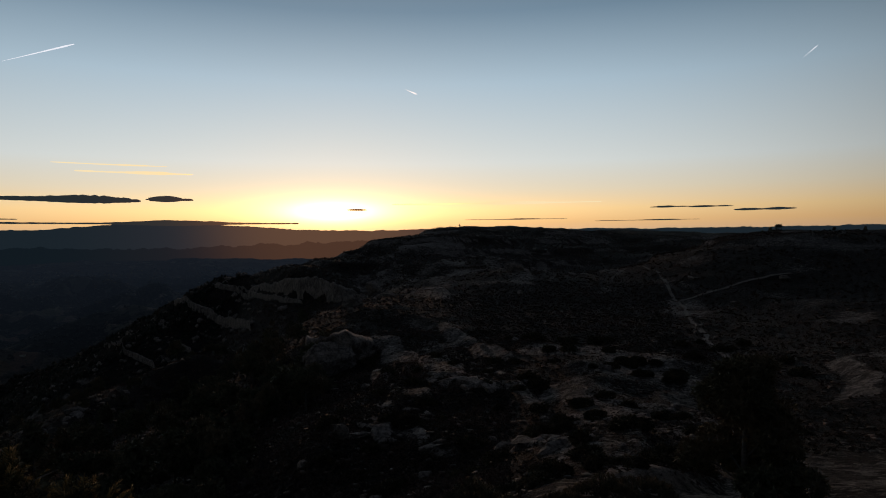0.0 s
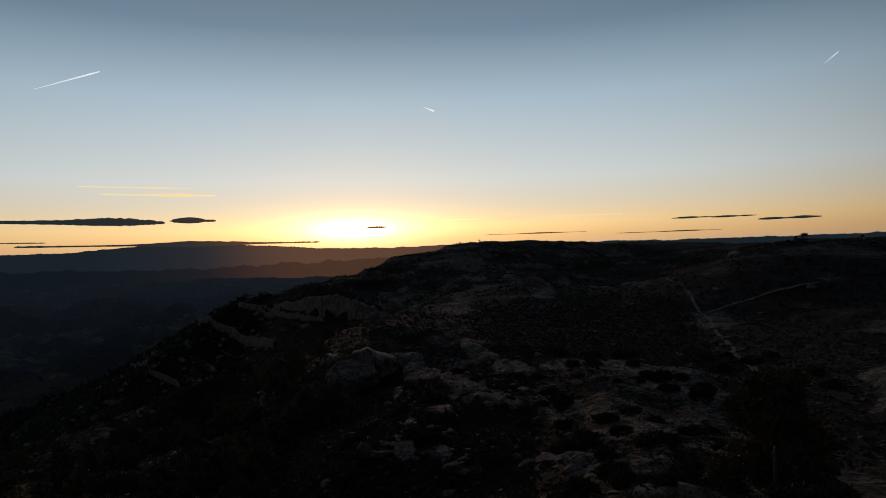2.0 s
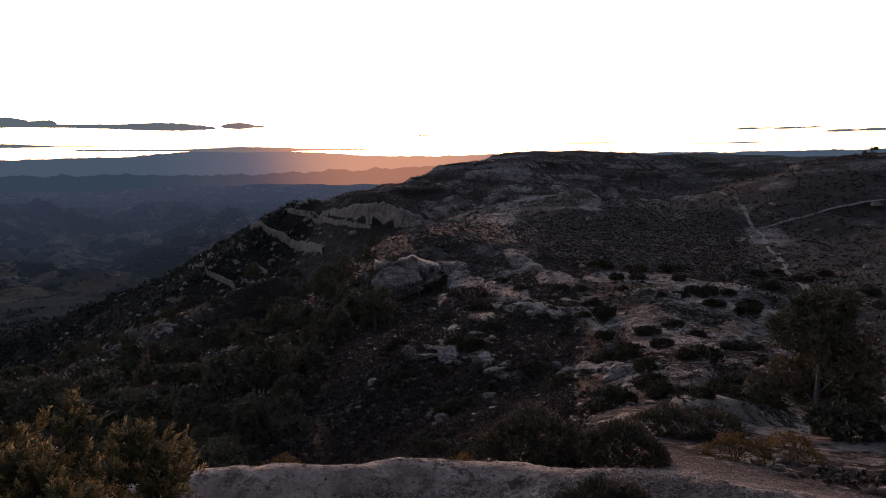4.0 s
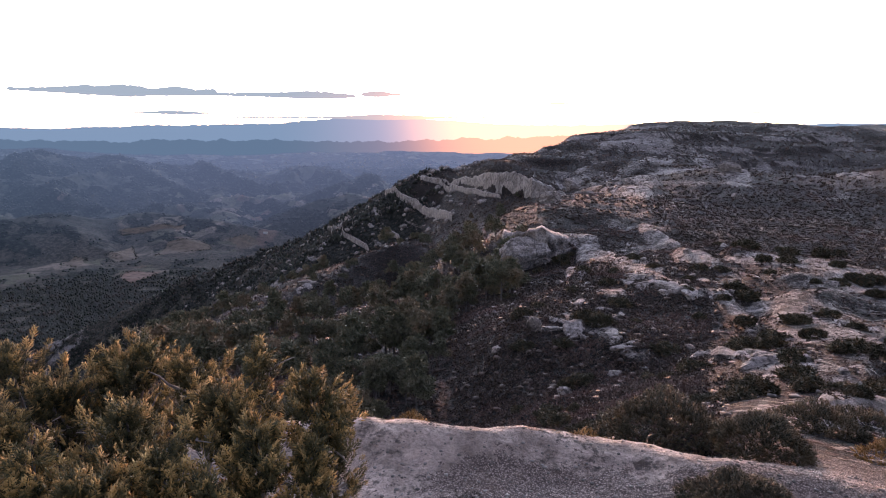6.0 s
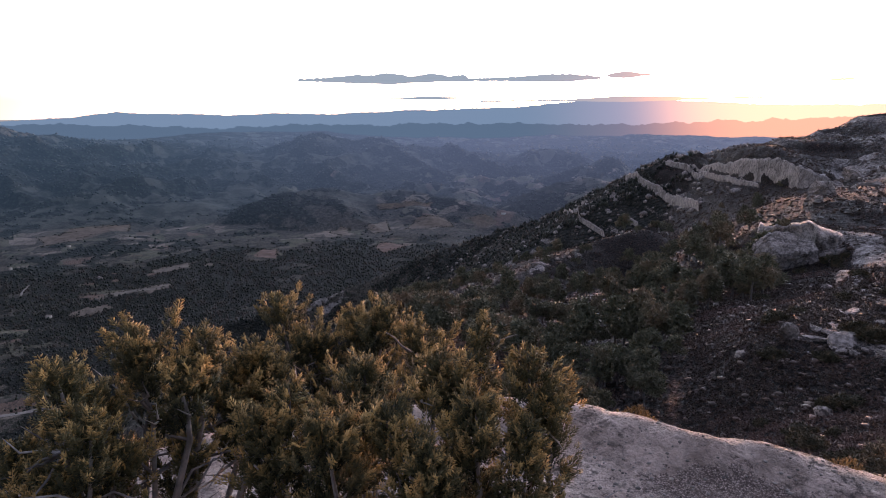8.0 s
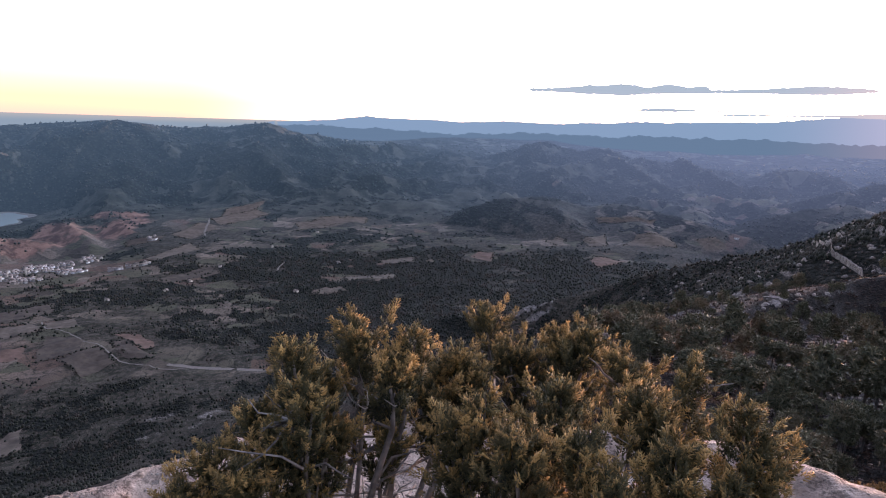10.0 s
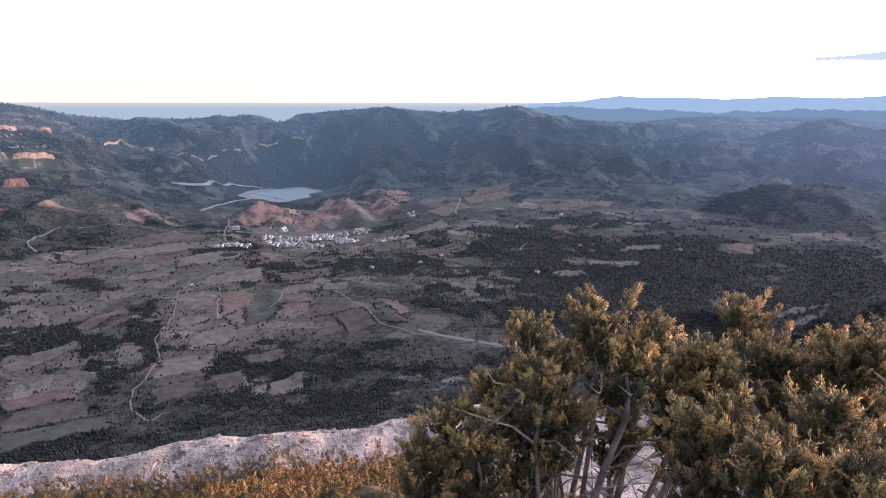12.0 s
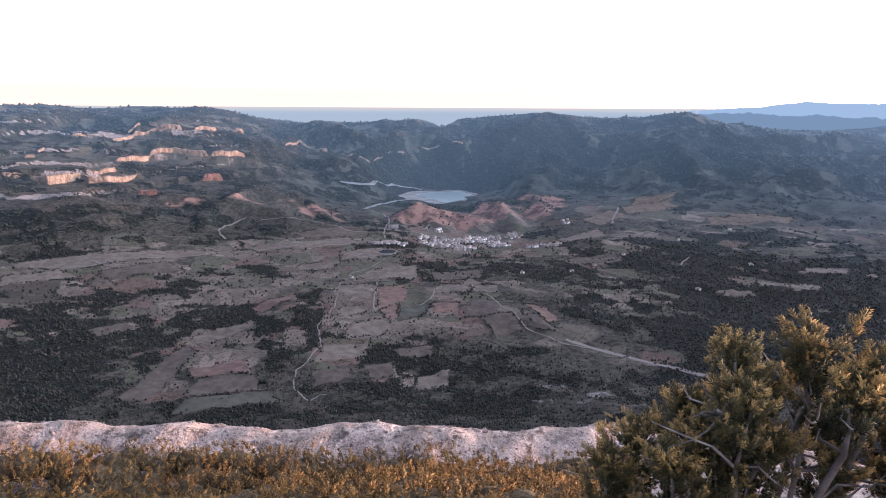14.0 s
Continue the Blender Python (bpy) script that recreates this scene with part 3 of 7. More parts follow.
def land(x, y, stones=False):
    """Height of the land, in metres above the eye, at the places x, y."""
    x, y = np.asarray(x, float).ravel(), np.asarray(y, float).ravel()
    r = np.hypot(x, y) + 1e-6
    b = np.degrees(np.arctan2(-x, y))
    b = np.where(b < -130, b + 360, b)
    t = np.empty_like(x)
    for i in range(0, len(x), 20000):
        s = slice(i, i + 20000)
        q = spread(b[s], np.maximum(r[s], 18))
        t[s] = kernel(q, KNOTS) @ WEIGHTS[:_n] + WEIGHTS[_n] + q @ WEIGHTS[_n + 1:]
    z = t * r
    far = smooth(1500, 3300, r)
    out = smooth(40, 200, r)
    # hills and folds
    z = z + far * (14 + 42 * smooth(2900, 3400, r) * smooth(4250, 3900, r)) * (fbm(x, y, 420, 7, 11, True) - 0.15)
    z = z + smooth(250, 900, r) * (1 - far) * 15 * fbm(x, y, 300, 6, 23, True)
    for line, fall, wild in RIDGES:
        lo, hi = line[:, :2].min(0) - 700, line[:, :2].max(0) + 700
        pick = np.nonzero((x > lo[0]) & (x < hi[0]) & (y > lo[1]) & (y < hi[1]))[0]
        for i in range(0, len(pick), 20000):
            p = pick[i:i + 20000]
            d = np.hypot(x[p, None] - line[None, :, 0], y[p, None] - line[None, :, 1])
            k = d.argmin(1)
            d = d[np.arange(len(p)), k]
            h = line[k, 2] - fall * (np.sqrt(d * d + 36) - 6) + wild * fbm(x[p], y[p], 9 * wild + 20, 4, 31)
            soft = 3.0 + 0.4 * wild
            m = np.maximum(z[p], h)
            z[p] = m + soft * np.log(np.exp((z[p] - m) / soft) + np.exp((h - m) / soft)) - soft * 0.3 * np.exp(-((z[p] - h) / soft) ** 2)
    # limestone steps: dipping beds on the scarp, level ones on the upland across the valley
    dip = z + 0.10 * x + 0.05 * y + 9 * fbm(x, y, 130, 5, 5)
    scarp = smooth(440, 560, r) * smooth(1350, 1000, r) * smooth(2, 8, b) * smooth(52, 40, b)
    up, wall = step(dip, 24, 0.13)
    z = z + scarp * (up - dip) * 0.35
    stone = scarp * wall * (0.45 + 0.7 * fbm(x, y, 45, 3, 6))
    z = z + 52 * smooth(2950, 3250, r) * smooth(4250, 3900, r) * smooth(118, 108, b) * (fbm(x, y, 260, 5, 15, True) - 0.1)
    z = z + 30 * smooth(2200, 2350, r) * smooth(3000, 2700, r) * smooth(99, 104, b) * (fbm(x, y, 240, 5, 16, True) - 0.1)
    across = smooth(2500, 2650, r) * smooth(4000, 3500, r) * smooth(110, 114, b)
    lvl = z + 34 * fbm(x, y, 520, 5, 77)
    up, wall = step(lvl, 56, 0.1)
    z = z + across * (up - lvl) * 0.5
    stone = np.maximum(stone, across * wall * (0.5 + 1.1 * fbm(x, y, 300, 3, 78)))
    for b0, b1, r0, r1, high, grain in CLIFFS:
        lip = r0 + (r1 - r0) * (b - b0) / (b1 - b0) + 70 * grain * fbm(x, y, 210 * grain, 4, int(r0))
        span = smooth(b0 - 0.6, b0 + 0.4, b) * smooth(b1 + 0.6, b1 - 0.4, b) * (0.75 + 0.5 * fbm(x, y, 160 * grain, 3, 81))
        z = z + high * span * smooth(-9 * grain, 9 * grain, r - lip) * smooth(lip + 420 * grain, lip + 40 * grain, r)
        stone = np.maximum(stone, span * smooth(17 * grain, 8 * grain, np.abs(r - lip)) * (0.6 + 0.8 * fbm(x, y, 70 * grain, 4, 83)))
    mesa = smooth(330, 480, r) * smooth(1000, 900, r) * smooth(13, 8, b) * smooth(-40, -25, b)
    lvl = z + 5 * fbm(x, y, 140, 4, 91)
    up, wall = step(lvl, 11, 0.16)
    z = z + mesa * (up - lvl) * 0.7
    stone = np.maximum(stone, mesa * wall * (0.55 + 0.9 * fbm(x, y, 40, 4, 92)))
    hollow = smooth(60, 90, r) * smooth(330, 260, r) * smooth(16, 8, b)
    lvl = z + 2.5 * fbm(x, y, 50, 4, 93)
    up, wall = step(lvl, 4.2, 0.2)
    z = z + hollow * (up - lvl) * 0.8
    stone = np.maximum(stone, hollow * wall * (0.3 + 0.9 * fbm(x, y, 40, 3, 94)) * (1 - strips(b, r, HEATHS)))
    # rough ground
    z = z + out * (1 - 0.6 * far) * 1.6 * fbm(x, y, 38, 5, 41)
    z = z + smooth(14, 40, r) * 0.55 * fbm(x, y, 7, 5, 43)
    # slabs stand a little proud, with pits and humps
    bed = strips(b, r, SLABS + LEDGES)
    z = z + bed * (0.5 + 0.0035 * r) * (1.0 + 0.9 * fbm(x, y, 9, 4, 45))
    lip = np.interp(b, WALL[:, 0], WALL[:, 1]) + 1.5
    z = z + np.interp(b, WALL[:, 0], WALL[:, 2], 0, 0) * 0.95 * smooth(0, 5, r - lip) * smooth(lip + 130, lip + 12, r)
    # the lake lies level
    lake = np.hypot((b - 96) / 3.4, (r - 3230) / 230)
    shore = smooth(2.3, 1.0, lake)
    z = z + (-434 - z) * shore
    stone = stone * (1 - shore)
    # the terrace in front of the look-out rock and its worn rim
    rim = np.interp(b, RIM[:, 0], RIM[:, 1]) + 0.35 * fbm(b / 7, b * 0, 1, 4, 51)
    terrace = -7.0 - 0.16 * smooth(9, 16, r) + 0.28 * fbm(x, y, 5, 5, 53) + 0.1 * fbm(x, y, 0.9, 4, 54) - 0.12 * np.maximum(r - rim + 2.0, 0) ** 2
    terrace = terrace + 0.5 * np.exp(-((r - rim + 1.2) / 1.0) ** 2)
    slope = -1.75 - 0.56 * np.maximum(r - 1.2, 0) + 0.3 * smooth(1, 2, r) * fbm(x, y, 1.6, 4, 55)
    near = np.maximum(slope, terrace)
    edge = rim + 0.3 - 2.3 * smooth(-6, -12, b)
    w = smooth(edge, edge + 4.5, r)
    z = near * (1 - w) + z * w
    return (z, stone * w) if stones else z


def step(v, size, cliff):
    """Height v in ledges: most of each step is a gentle slope, the last part a cliff."""
    k = np.floor(v / size)
    f = v / size - k
    g = np.where(f < 1 - cliff, f * 0.4 / (1 - cliff), 0.4 + 0.6 * (f - 1 + cliff) / cliff)
    return (k + g) * size, smooth(1 - 1.25 * cliff, 1 - 0.9 * cliff, f)


def sheet(name, rings, bearings, mat, label):
    R, B = np.meshgrid(rings, bearings, indexing="ij")
    x, y = -np.sin(np.radians(B)) * R, np.cos(np.radians(B)) * R
    z = land(x, y)
    n, k = R.shape
    idx = np.arange(n * k).reshape(n, k)
    a, b_, c, d = idx[:-1, :], idx[1:, :], np.roll(idx, -1, 1)[1:, :], np.roll(idx, -1, 1)[:-1, :]
    quads = np.stack([a, d, c, b_], -1).reshape(-1, 4)
    me = bpy.data.meshes.new(name)
    me.vertices.add(n * k)
    me.vertices.foreach_set("co", np.stack([x.ravel(), y.ravel(), z], -1).ravel())
    me.loops.add(quads.size)
    me.loops.foreach_set("vertex_index", quads.ravel())
    me.polygons.add(len(quads))
    me.polygons.foreach_set("loop_start", np.arange(0, quads.size, 4))
    me.polygons.foreach_set("use_smooth", np.ones(len(quads), bool))
    me.update()
    layer = me.color_attributes.new("cover", "FLOAT_COLOR", "POINT")
    layer.data.foreach_set("color", cover(x.ravel(), y.ravel(), z).ravel())
    me.materials.append(mat)
    return tagged(new(name, me), label, "terrain", "", "structure")


# plots of the valley: kind and corners by bearing and distance
NEAR_PLOTS = [("red", (119.5, 1159), (114.7, 1178), (114.1, 1092), (119.5, 1111)),
              ("brown", (119.2, 1099), (113.9, 1082), (113.7, 1019), (119.8, 1021)),
              ("green", (119.9, 1003), (112.9, 1013), (111.4, 960), (121.4, 948)),
              ("brown", (125.4, 1059), (119.5, 1304), (118.6, 1243), (123.5, 1021)),
              ("tan", (118.9, 1341), (113.5, 1390), (113.3, 1346), (118.8, 1295)),
              ("red", (113.5, 1482), (110.2, 1564), (109.7, 1505), (113.0, 1424)),
              ("tan", (105.7, 1620), (102.6, 1610), (102.9, 1498), (105.9, 1511)),
              ("red", (102.2, 1588), (99.6, 1609), (99.5, 1487), (102.1, 1414)),
              ("red", (102.0, 1393), (100.2, 1465), (100.1, 1349), (101.4, 1338)),
              ("tan", (105.1, 1297), (101.0, 1347), (101.3, 1255), (105.4, 1219)),
              ("green", (100.2, 1420), (97.4, 1457), (97.6, 1349), (100.2, 1331))]
MORE_PLOTS = [("red", (97.1, 1449), (94.5, 1447), (94.4, 1389), (97.0, 1368)),
              ("tan", (96.6, 1596), (93.7, 1615), (93.5, 1537), (96.4, 1526)),
              ("tan", (93.0, 1594), (91.1, 1602), (90.8, 1519), (93.1, 1526)),
              ("brown", (93.0, 1488), (90.6, 1432), (90.4, 1351), (94.0, 1352)),
              ("brown", (92.4, 1341), (89.3, 1361), (88.1, 1277), (90.7, 1235)),
              ("brown", (88.4, 1379), (87.6, 1390), (84.3, 1275), (87.2, 1289)),
              ("red", (88.2, 1442), (86.9, 1445), (85.1, 1349), (85.9, 1321)),
              ("tan", (107.2, 1184), (103.2, 1207), (103.8, 1123), (108.3, 1110)),
              ("brown", (103.8, 1091), (100.6, 1100), (100.6, 1045), (103.3, 1022)),
              ("tan", (98.4, 1040), (95.0, 1073), (95.6, 1004), (98.6, 990)),
              ("brown", (108.4, 1076), (104.9, 1079), (106.1, 1011), (108.9, 1007))]
PLAIN_PLOTS = [("tan", (131.9, 2011), (118.8, 2044), (114.6, 2025), (127.7, 1897)),
              ("tan", (132.2, 1906), (128.5, 1901), (127.0, 1838), (132.3, 1819)),
              ("brown", (125.4, 1864), (120.2, 1909), (118.9, 1803), (125.0, 1791)),
              ("tan", (113.6, 2071), (104.6, 2191), (103.6, 2075), (112.7, 2018)),
              ("brown", (109.6, 2228), (103.5, 2385), (102.8, 2226), (108.7, 2167)),
              ("tan", (105.1, 1983), (101.7, 2049), (102.1, 1908), (105.7, 1885)),
              ("tan", (109.3, 1855), (105.7, 1876), (106.2, 1787), (109.5, 1795)),
              ("tan", (103.1, 1769), (98.3, 1834), (98.3, 1680), (103.6, 1672)),
              ("brown", (97.2, 1731), (92.4, 1776), (92.4, 1690), (96.7, 1638)),
              ("tan", (83.3, 2620), (80.9, 2752), (79.4, 2694), (81.8, 2537)),
              ("tan", (80.2, 2817), (76.7, 2972), (75.2, 2874), (79.3, 2712))]
FAR_PLOTS = [("tan", (72.9, 2648), (70.8, 2831), (67.4, 2830), (69.4, 2691)),
              ("brown", (86.8, 2623), (83.8, 2618), (84.3, 2520), (86.8, 2520)),
              ("tan", (85.5, 2270), (81.8, 2454), (81.0, 2357), (84.7, 2203)),
              ("brown", (84.6, 1966), (80.2, 2077), (79.6, 1991), (84.1, 1890)),
              ("tan", (71.4, 1695), (68.8, 1735), (68.4, 1716), (70.5, 1671)),
              ("tan", (66.4, 1841), (64.4, 1909), (64.4, 1819), (65.9, 1789)),
              ("tan", (65.3, 2118), (62.3, 2137), (62.2, 2083), (64.9, 2052)),
                            ("brown", (127.1, 1420), (123.7, 1454), (122.9, 1425), (126.3, 1383)),
              ("tan", (105.8, 1412), (103.3, 1434), (103.2, 1383), (105.5, 1350)),
              ("brown", (100.5, 1147), (97.2, 1183), (96.7, 1133), (99.9, 1113))]
HILL_PLOTS = [("tan", (46.8, 2520), (44.8, 2666), (44.5, 2467), (46.2, 2428)),
              ("tan", (43.1, 2481), (42.2, 2629), (39.3, 2657), (38.6, 2551)),
              ("tan", (50.0, 2465), (49.1, 2545), (48.2, 2519), (48.7, 2397)),
              ("red", (56.7, 2135), (56.0, 2233), (54.7, 2219), (55.0, 2078)),
              ("tan", (37.3, 2654), (35.5, 2695), (34.6, 2623), (36.1, 2584)),
              ("red", (46.1, 2174), (45.2, 2264), (42.9, 2213), (45.1, 2073)),
              ("tan", (68.6, 1919), (63.8, 1896), (63.9, 1812), (68.3, 1803)),
              ("tan", (71.4, 1715), (68.8, 1743), (69.1, 1685), (71.2, 1677)),
              ("tan", (73.1, 2767), (66.5, 2834), (66.5, 2746), (72.6, 2689)),
              ("tan", (45.9, 2825), (40.6, 2817), (41.1, 2765), (45.4, 2773)),
              ("tan", (78.8, 2969), (75.5, 3055), (76.5, 2927), (79.3, 2872))]
ALL_PLOTS = NEAR_PLOTS + MORE_PLOTS + PLAIN_PLOTS + FAR_PLOTS + HILL_PLOTS
# thick woods and open land: bearing, distance, half the width in degrees, half the depth as a share of the distance
NEAR_WOODS = [(91.2, 1079, 7.7, 0.10), (97.2, 947, 8.6, 0.12), (104.5, 871, 5.9, 0.08), (111.9, 1188, 1.5, 0.15), (114.5, 944, 3.2, 0.04), (76.8, 1460, 7.7, 0.13), (69.1, 1629, 7.7, 0.16), (62.6, 1682, 5.5, 0.21),
        (71.3, 1177, 5.0, 0.06), (81.8, 1451, 3.2, 0.08), (122.4, 1293, 2.7, 0.06), (118.8, 1466, 5.5, 0.05), (127.1, 1415, 5.5, 0.05), (130.5, 1279, 5.0, 0.11), (131.3, 1083, 4.1, 0.07), (108.5, 1467, 1.3, 0.14),
        (111.8, 1784, 2.7, 0.04), (98.0, 1852, 2.3, 0.04), (90.3, 1757, 5.5, 0.06), (84.6, 1814, 3.2, 0.04)]
FAR_SLOPE_WOODS = [(124.8, 1617, 10.0, 0.03), (75.8, 1968, 5.9, 0.06), (66.2, 2179, 6.8, 0.05), (69.3, 2487, 6.4, 0.03), (87.3, 2370, 1.6, 0.03), (77.3, 2290, 2.7, 0.03), (104.4, 3256, 11.8, 0.07), (90.1, 3495, 11.8, 0.06),
        (71.2, 3419, 11.8, 0.07), (119.6, 2939, 4.1, 0.03), (128.1, 2329, 6.4, 0.05), (118.5, 2393, 3.6, 0.05), (105.5, 2974, 1.8, 0.02), (100.9, 2972, 1.8, 0.02), (74.0, 3172, 3.2, 0.02)]
MIDDLE_WOODS = [(63.8, 1579, 11.8, 0.13), (69.1, 1359, 11.8, 0.08), (54.6, 2791, 5.0, 0.04), (66.5, 2306, 8.2, 0.07), (43.7, 3410, 4.5, 0.04), (32.2, 3017, 5.5, 0.06), (31.7, 712, 9.1, 0.23), (83.7, 1702, 8.2, 0.05),
        (75.0, 3147, 4.1, 0.02), (48.0, 1823, 4.1, 0.10)]
OPEN_LAND = [(124.5, 1947, 10.5, 0.04), (130.1, 1888, 3.6, 0.04), (103.6, 1748, 3.6, 0.05), (80.6, 2768, 4.1, 0.05), (71.2, 2763, 4.1, 0.03), (107.7, 2115, 4.5, 0.05), (101.6, 1405, 4.1, 0.14), (92.4, 1361, 4.1, 0.09),
        (116.3, 1130, 3.6, 0.09), (106.5, 1110, 2.7, 0.08), (92.5, 2288, 5.9, 0.13), (78.5, 1162, 5.9, 0.06), (100.6, 1031, 2.7, 0.04), (121.2, 1071, 2.7, 0.06), (86.4, 1229, 2.7, 0.04)]
OPEN_HILLS = [(43.3, 2529, 4.5, 0.06), (49.8, 2457, 1.8, 0.04), (55.9, 2141, 1.6, 0.04), (44.2, 2248, 2.7, 0.04), (36.3, 2629, 1.8, 0.02), (67.0, 1861, 3.6, 0.04), (73.1, 2750, 5.5, 0.03), (61.3, 2685, 4.1, 0.04),
        (53.4, 2325, 3.2, 0.05), (89.0, 1591, 5.5, 0.06), (87.1, 1270, 7.3, 0.06), (35.4, 3423, 3.6, 0.02), (78.8, 2955, 3.6, 0.02)]


def on_plots(x, y):
    """Whether places lie on one of the plots."""
    inside = np.zeros(len(x), bool)
    for plot in ALL_PLOTS:
        c = np.array([tuple(bearing(b, r))[:2] for b, r in plot[1:]])
        side = np.stack([(c[(k + 1) % 4, 0] - c[k, 0]) * (y - c[k, 1]) - (c[(k + 1) % 4, 1] - c[k, 1]) * (x - c[k, 0]) for k in range(4)])
        inside |= (side > 0).all(0) | (side < 0).all(0)
    return inside


def patches(b, r, spots):
    """How deep inside one of the spots places lie, 0 to 1."""
    deep = np.zeros(np.shape(b))
    for b0, r0, wb, wl in spots:
        d = ((b - b0) / wb) ** 2 + (np.log(r / r0) / max(wl, 0.02)) ** 2
        deep = np.maximum(deep, np.clip(1.5 - d, 0, 1))
    return deep


def wooded(b, r, x, y):
    """How thickly woods stand in the valley, 0 to 1."""
    w = 0.31 + 0.5 * fbm(x, y, 300, 6, 201) + 0.6 * fbm(x, y, 90, 5, 203) + 0.45 * fbm(x, y, 32, 4, 205)
    w = w + 0.34 * patches(b, r, NEAR_WOODS + FAR_SLOPE_WOODS + MIDDLE_WOODS) - 0.4 * patches(b, r, OPEN_LAND + OPEN_HILLS)
    w = w + 0.3 * smooth(66, 54, b) * smooth(1150, 1350, r) * smooth(2500, 2200, r) + 0.3 * smooth(3200, 3500, r)
    w = w + 0.2 * smooth(80, 70, b) * smooth(2400, 2000, r)
    w = w - 0.6 * on_plots(np.ravel(x), np.ravel(y)).reshape(np.shape(w))
    return w


def cover(x, y, z):
    """What lies on the land: limestone, fields, red earth."""
    r = np.hypot(x, y)
    b = np.degrees(np.arctan2(-x, y))
    stone = land(x, y, True)[1]
    patch = fbm(x, y, 34, 6, 61)
    rock = 0.2 + 0.5 * patch
    rock = rock + 0.25 * smooth(-6, -11, b) * smooth(15.5, 17, r) * smooth(34, 26, r)
    rock = rock + 0.4 * strips(b, r, SLABS + LEDGES + UPPER_LEDGES) * (0.7 + 1.0 * fbm(x, y, 12, 4, 62)) - 0.45 * strips(b, r, HEATHS)
    rock = rock + 0.06 * smooth(380, 430, r) * smooth(1000, 950, r) * smooth(16, 8, b)
    rock = rock - 0.45 * smooth(3, 8, b) * smooth(40, 55, r) * smooth(300, 200, r) * (1 - strips(b, r, SLABS + LEDGES))
    rock = rock - 0.4 * smooth(400, 470, r) * smooth(8, 11, b) - 0.3 * smooth(900, 1100, r)
    wood = smooth(14, 19, b) * smooth(50, 70, r) * smooth(420, 380, r)
    rock = rock - 0.3 * wood
    rock = np.maximum(rock, stone)
    bare = np.exp(-(((b - 50.6) / 2.6) ** 2 + (np.log(r / 1270) / 0.16) ** 2)) + np.exp(-(((b - 83.5) / 4.2) ** 2 + ((r - 945) / 55) ** 2)) + np.exp(-(((b - 72) / 3.0) ** 2 + ((r - 980) / 40) ** 2))
    rock = rock + bare * (0.5 + 1.7 * fbm(x, y, 24, 5, 65))

    ring = smooth(17, 15, r)
    lip = 0.3 + 0.6 * smooth(2.9, 1.2, np.interp(b, RIM[:, 0], RIM[:, 1]) - r) * (1 - 0.7 * smooth(-6, -12, b)) + 0.4 * smooth(15, 22, b)
    lip = lip + 0.25 * smooth(60, 70, b) - 0.75 * smooth(74, 79, b) * smooth(1.9, 2.6, np.interp(b, RIM[:, 0], RIM[:, 1]) - r)
    rock = rock * (1 - ring) + ring * (lip + 0.02 + 0.35 * fbm(x, y, 4, 4, 67))
    field = smooth(1050, 1250, r) * smooth(3000, 2700, r) * (0.52 + 0.7 * fbm(x, y, 260, 5, 71) + 0.16 * smooth(84, 98, b)) * smooth(50, 66, b) * (1 - smooth(2150, 2260, r) * smooth(101, 105, b))
    field = np.maximum(field, smooth(2300, 2500, r) * smooth(3600, 3400, r) * smooth(62, 50, b) * (0.42 + 0.7 * fbm(x, y, 260, 4, 73)))
    field = np.maximum(field, patches(b, r, OPEN_LAND + OPEN_HILLS) * (0.55 + 0.5 * fbm(x, y, 160, 4, 74)))
    red = 0.0
    for b0, r0, wb, wr in RED_EARTH:
        red = np.maximum(red, np.exp(-((b - b0) / wb) ** 2 - ((r - r0) / wr) ** 2) * (0.85 + 0.7 * fbm(x, y, 120, 3, 79)))
    return np.stack([np.clip(rock, 0, 1), np.clip(field, 0, 1), np.clip(red, 0, 1), np.clip(wooded(b, r, x, y), 0, 1) * smooth(480, 620, r) * smooth(14, 22, b)], -1)


SEEN = np.concatenate([np.arange(-46, 142, 0.3), np.arange(142, 314, 2.2)])
RINGS = np.concatenate([np.geomspace(0.02, 2, 8), np.geomspace(2, 10, 40)[1:], np.geomspace(10, 17, 90)[1:], np.geomspace(17, 60, 90)[1:], np.geomspace(60, 300, 130)[1:], np.geomspace(300, 1400, 160)[1:],
                        np.geomspace(1400, 2150, 70)[1:]])
sheet("ground", RINGS, SEEN, LAND, "limestone hills with scrub, gravel and a terraced valley floor")
sheet("backdrop_valley", np.geomspace(2150, 4900, 200), SEEN, DISTANCE, "far valley and hills with blue evening haze painted on")

# ---- mesh helpers ----
def mesh_of(name, verts, faces, mat, smooth_faces=False):
    """A mesh from arrays of places and of faces that all have the same number of corners."""
    verts, faces = np.asarray(verts, float), np.asarray(faces, int)
    me = bpy.data.meshes.new(name)
    me.vertices.add(len(verts))
    me.vertices.foreach_set("co", verts.ravel())
    me.loops.add(faces.size)
    me.loops.foreach_set("vertex_index", faces.ravel())
    me.polygons.add(len(faces))
    me.polygons.foreach_set("loop_start", np.arange(0, faces.size, faces.shape[1]))
    if smooth_faces:
        me.polygons.foreach_set("use_smooth", np.ones(len(faces), bool))
    me.update(calc_edges=True)
    me.materials.append(mat)
    return me


def thing(name, at, label, category, group=""):
    ob = new(name)
    ob.matrix_world = Matrix.Translation(at)
    return tagged(ob, label, category, group)


def part(name, data, parent, label=""):
    ob = new(name, data)
    ob.parent = parent
    return tagged(ob, label)


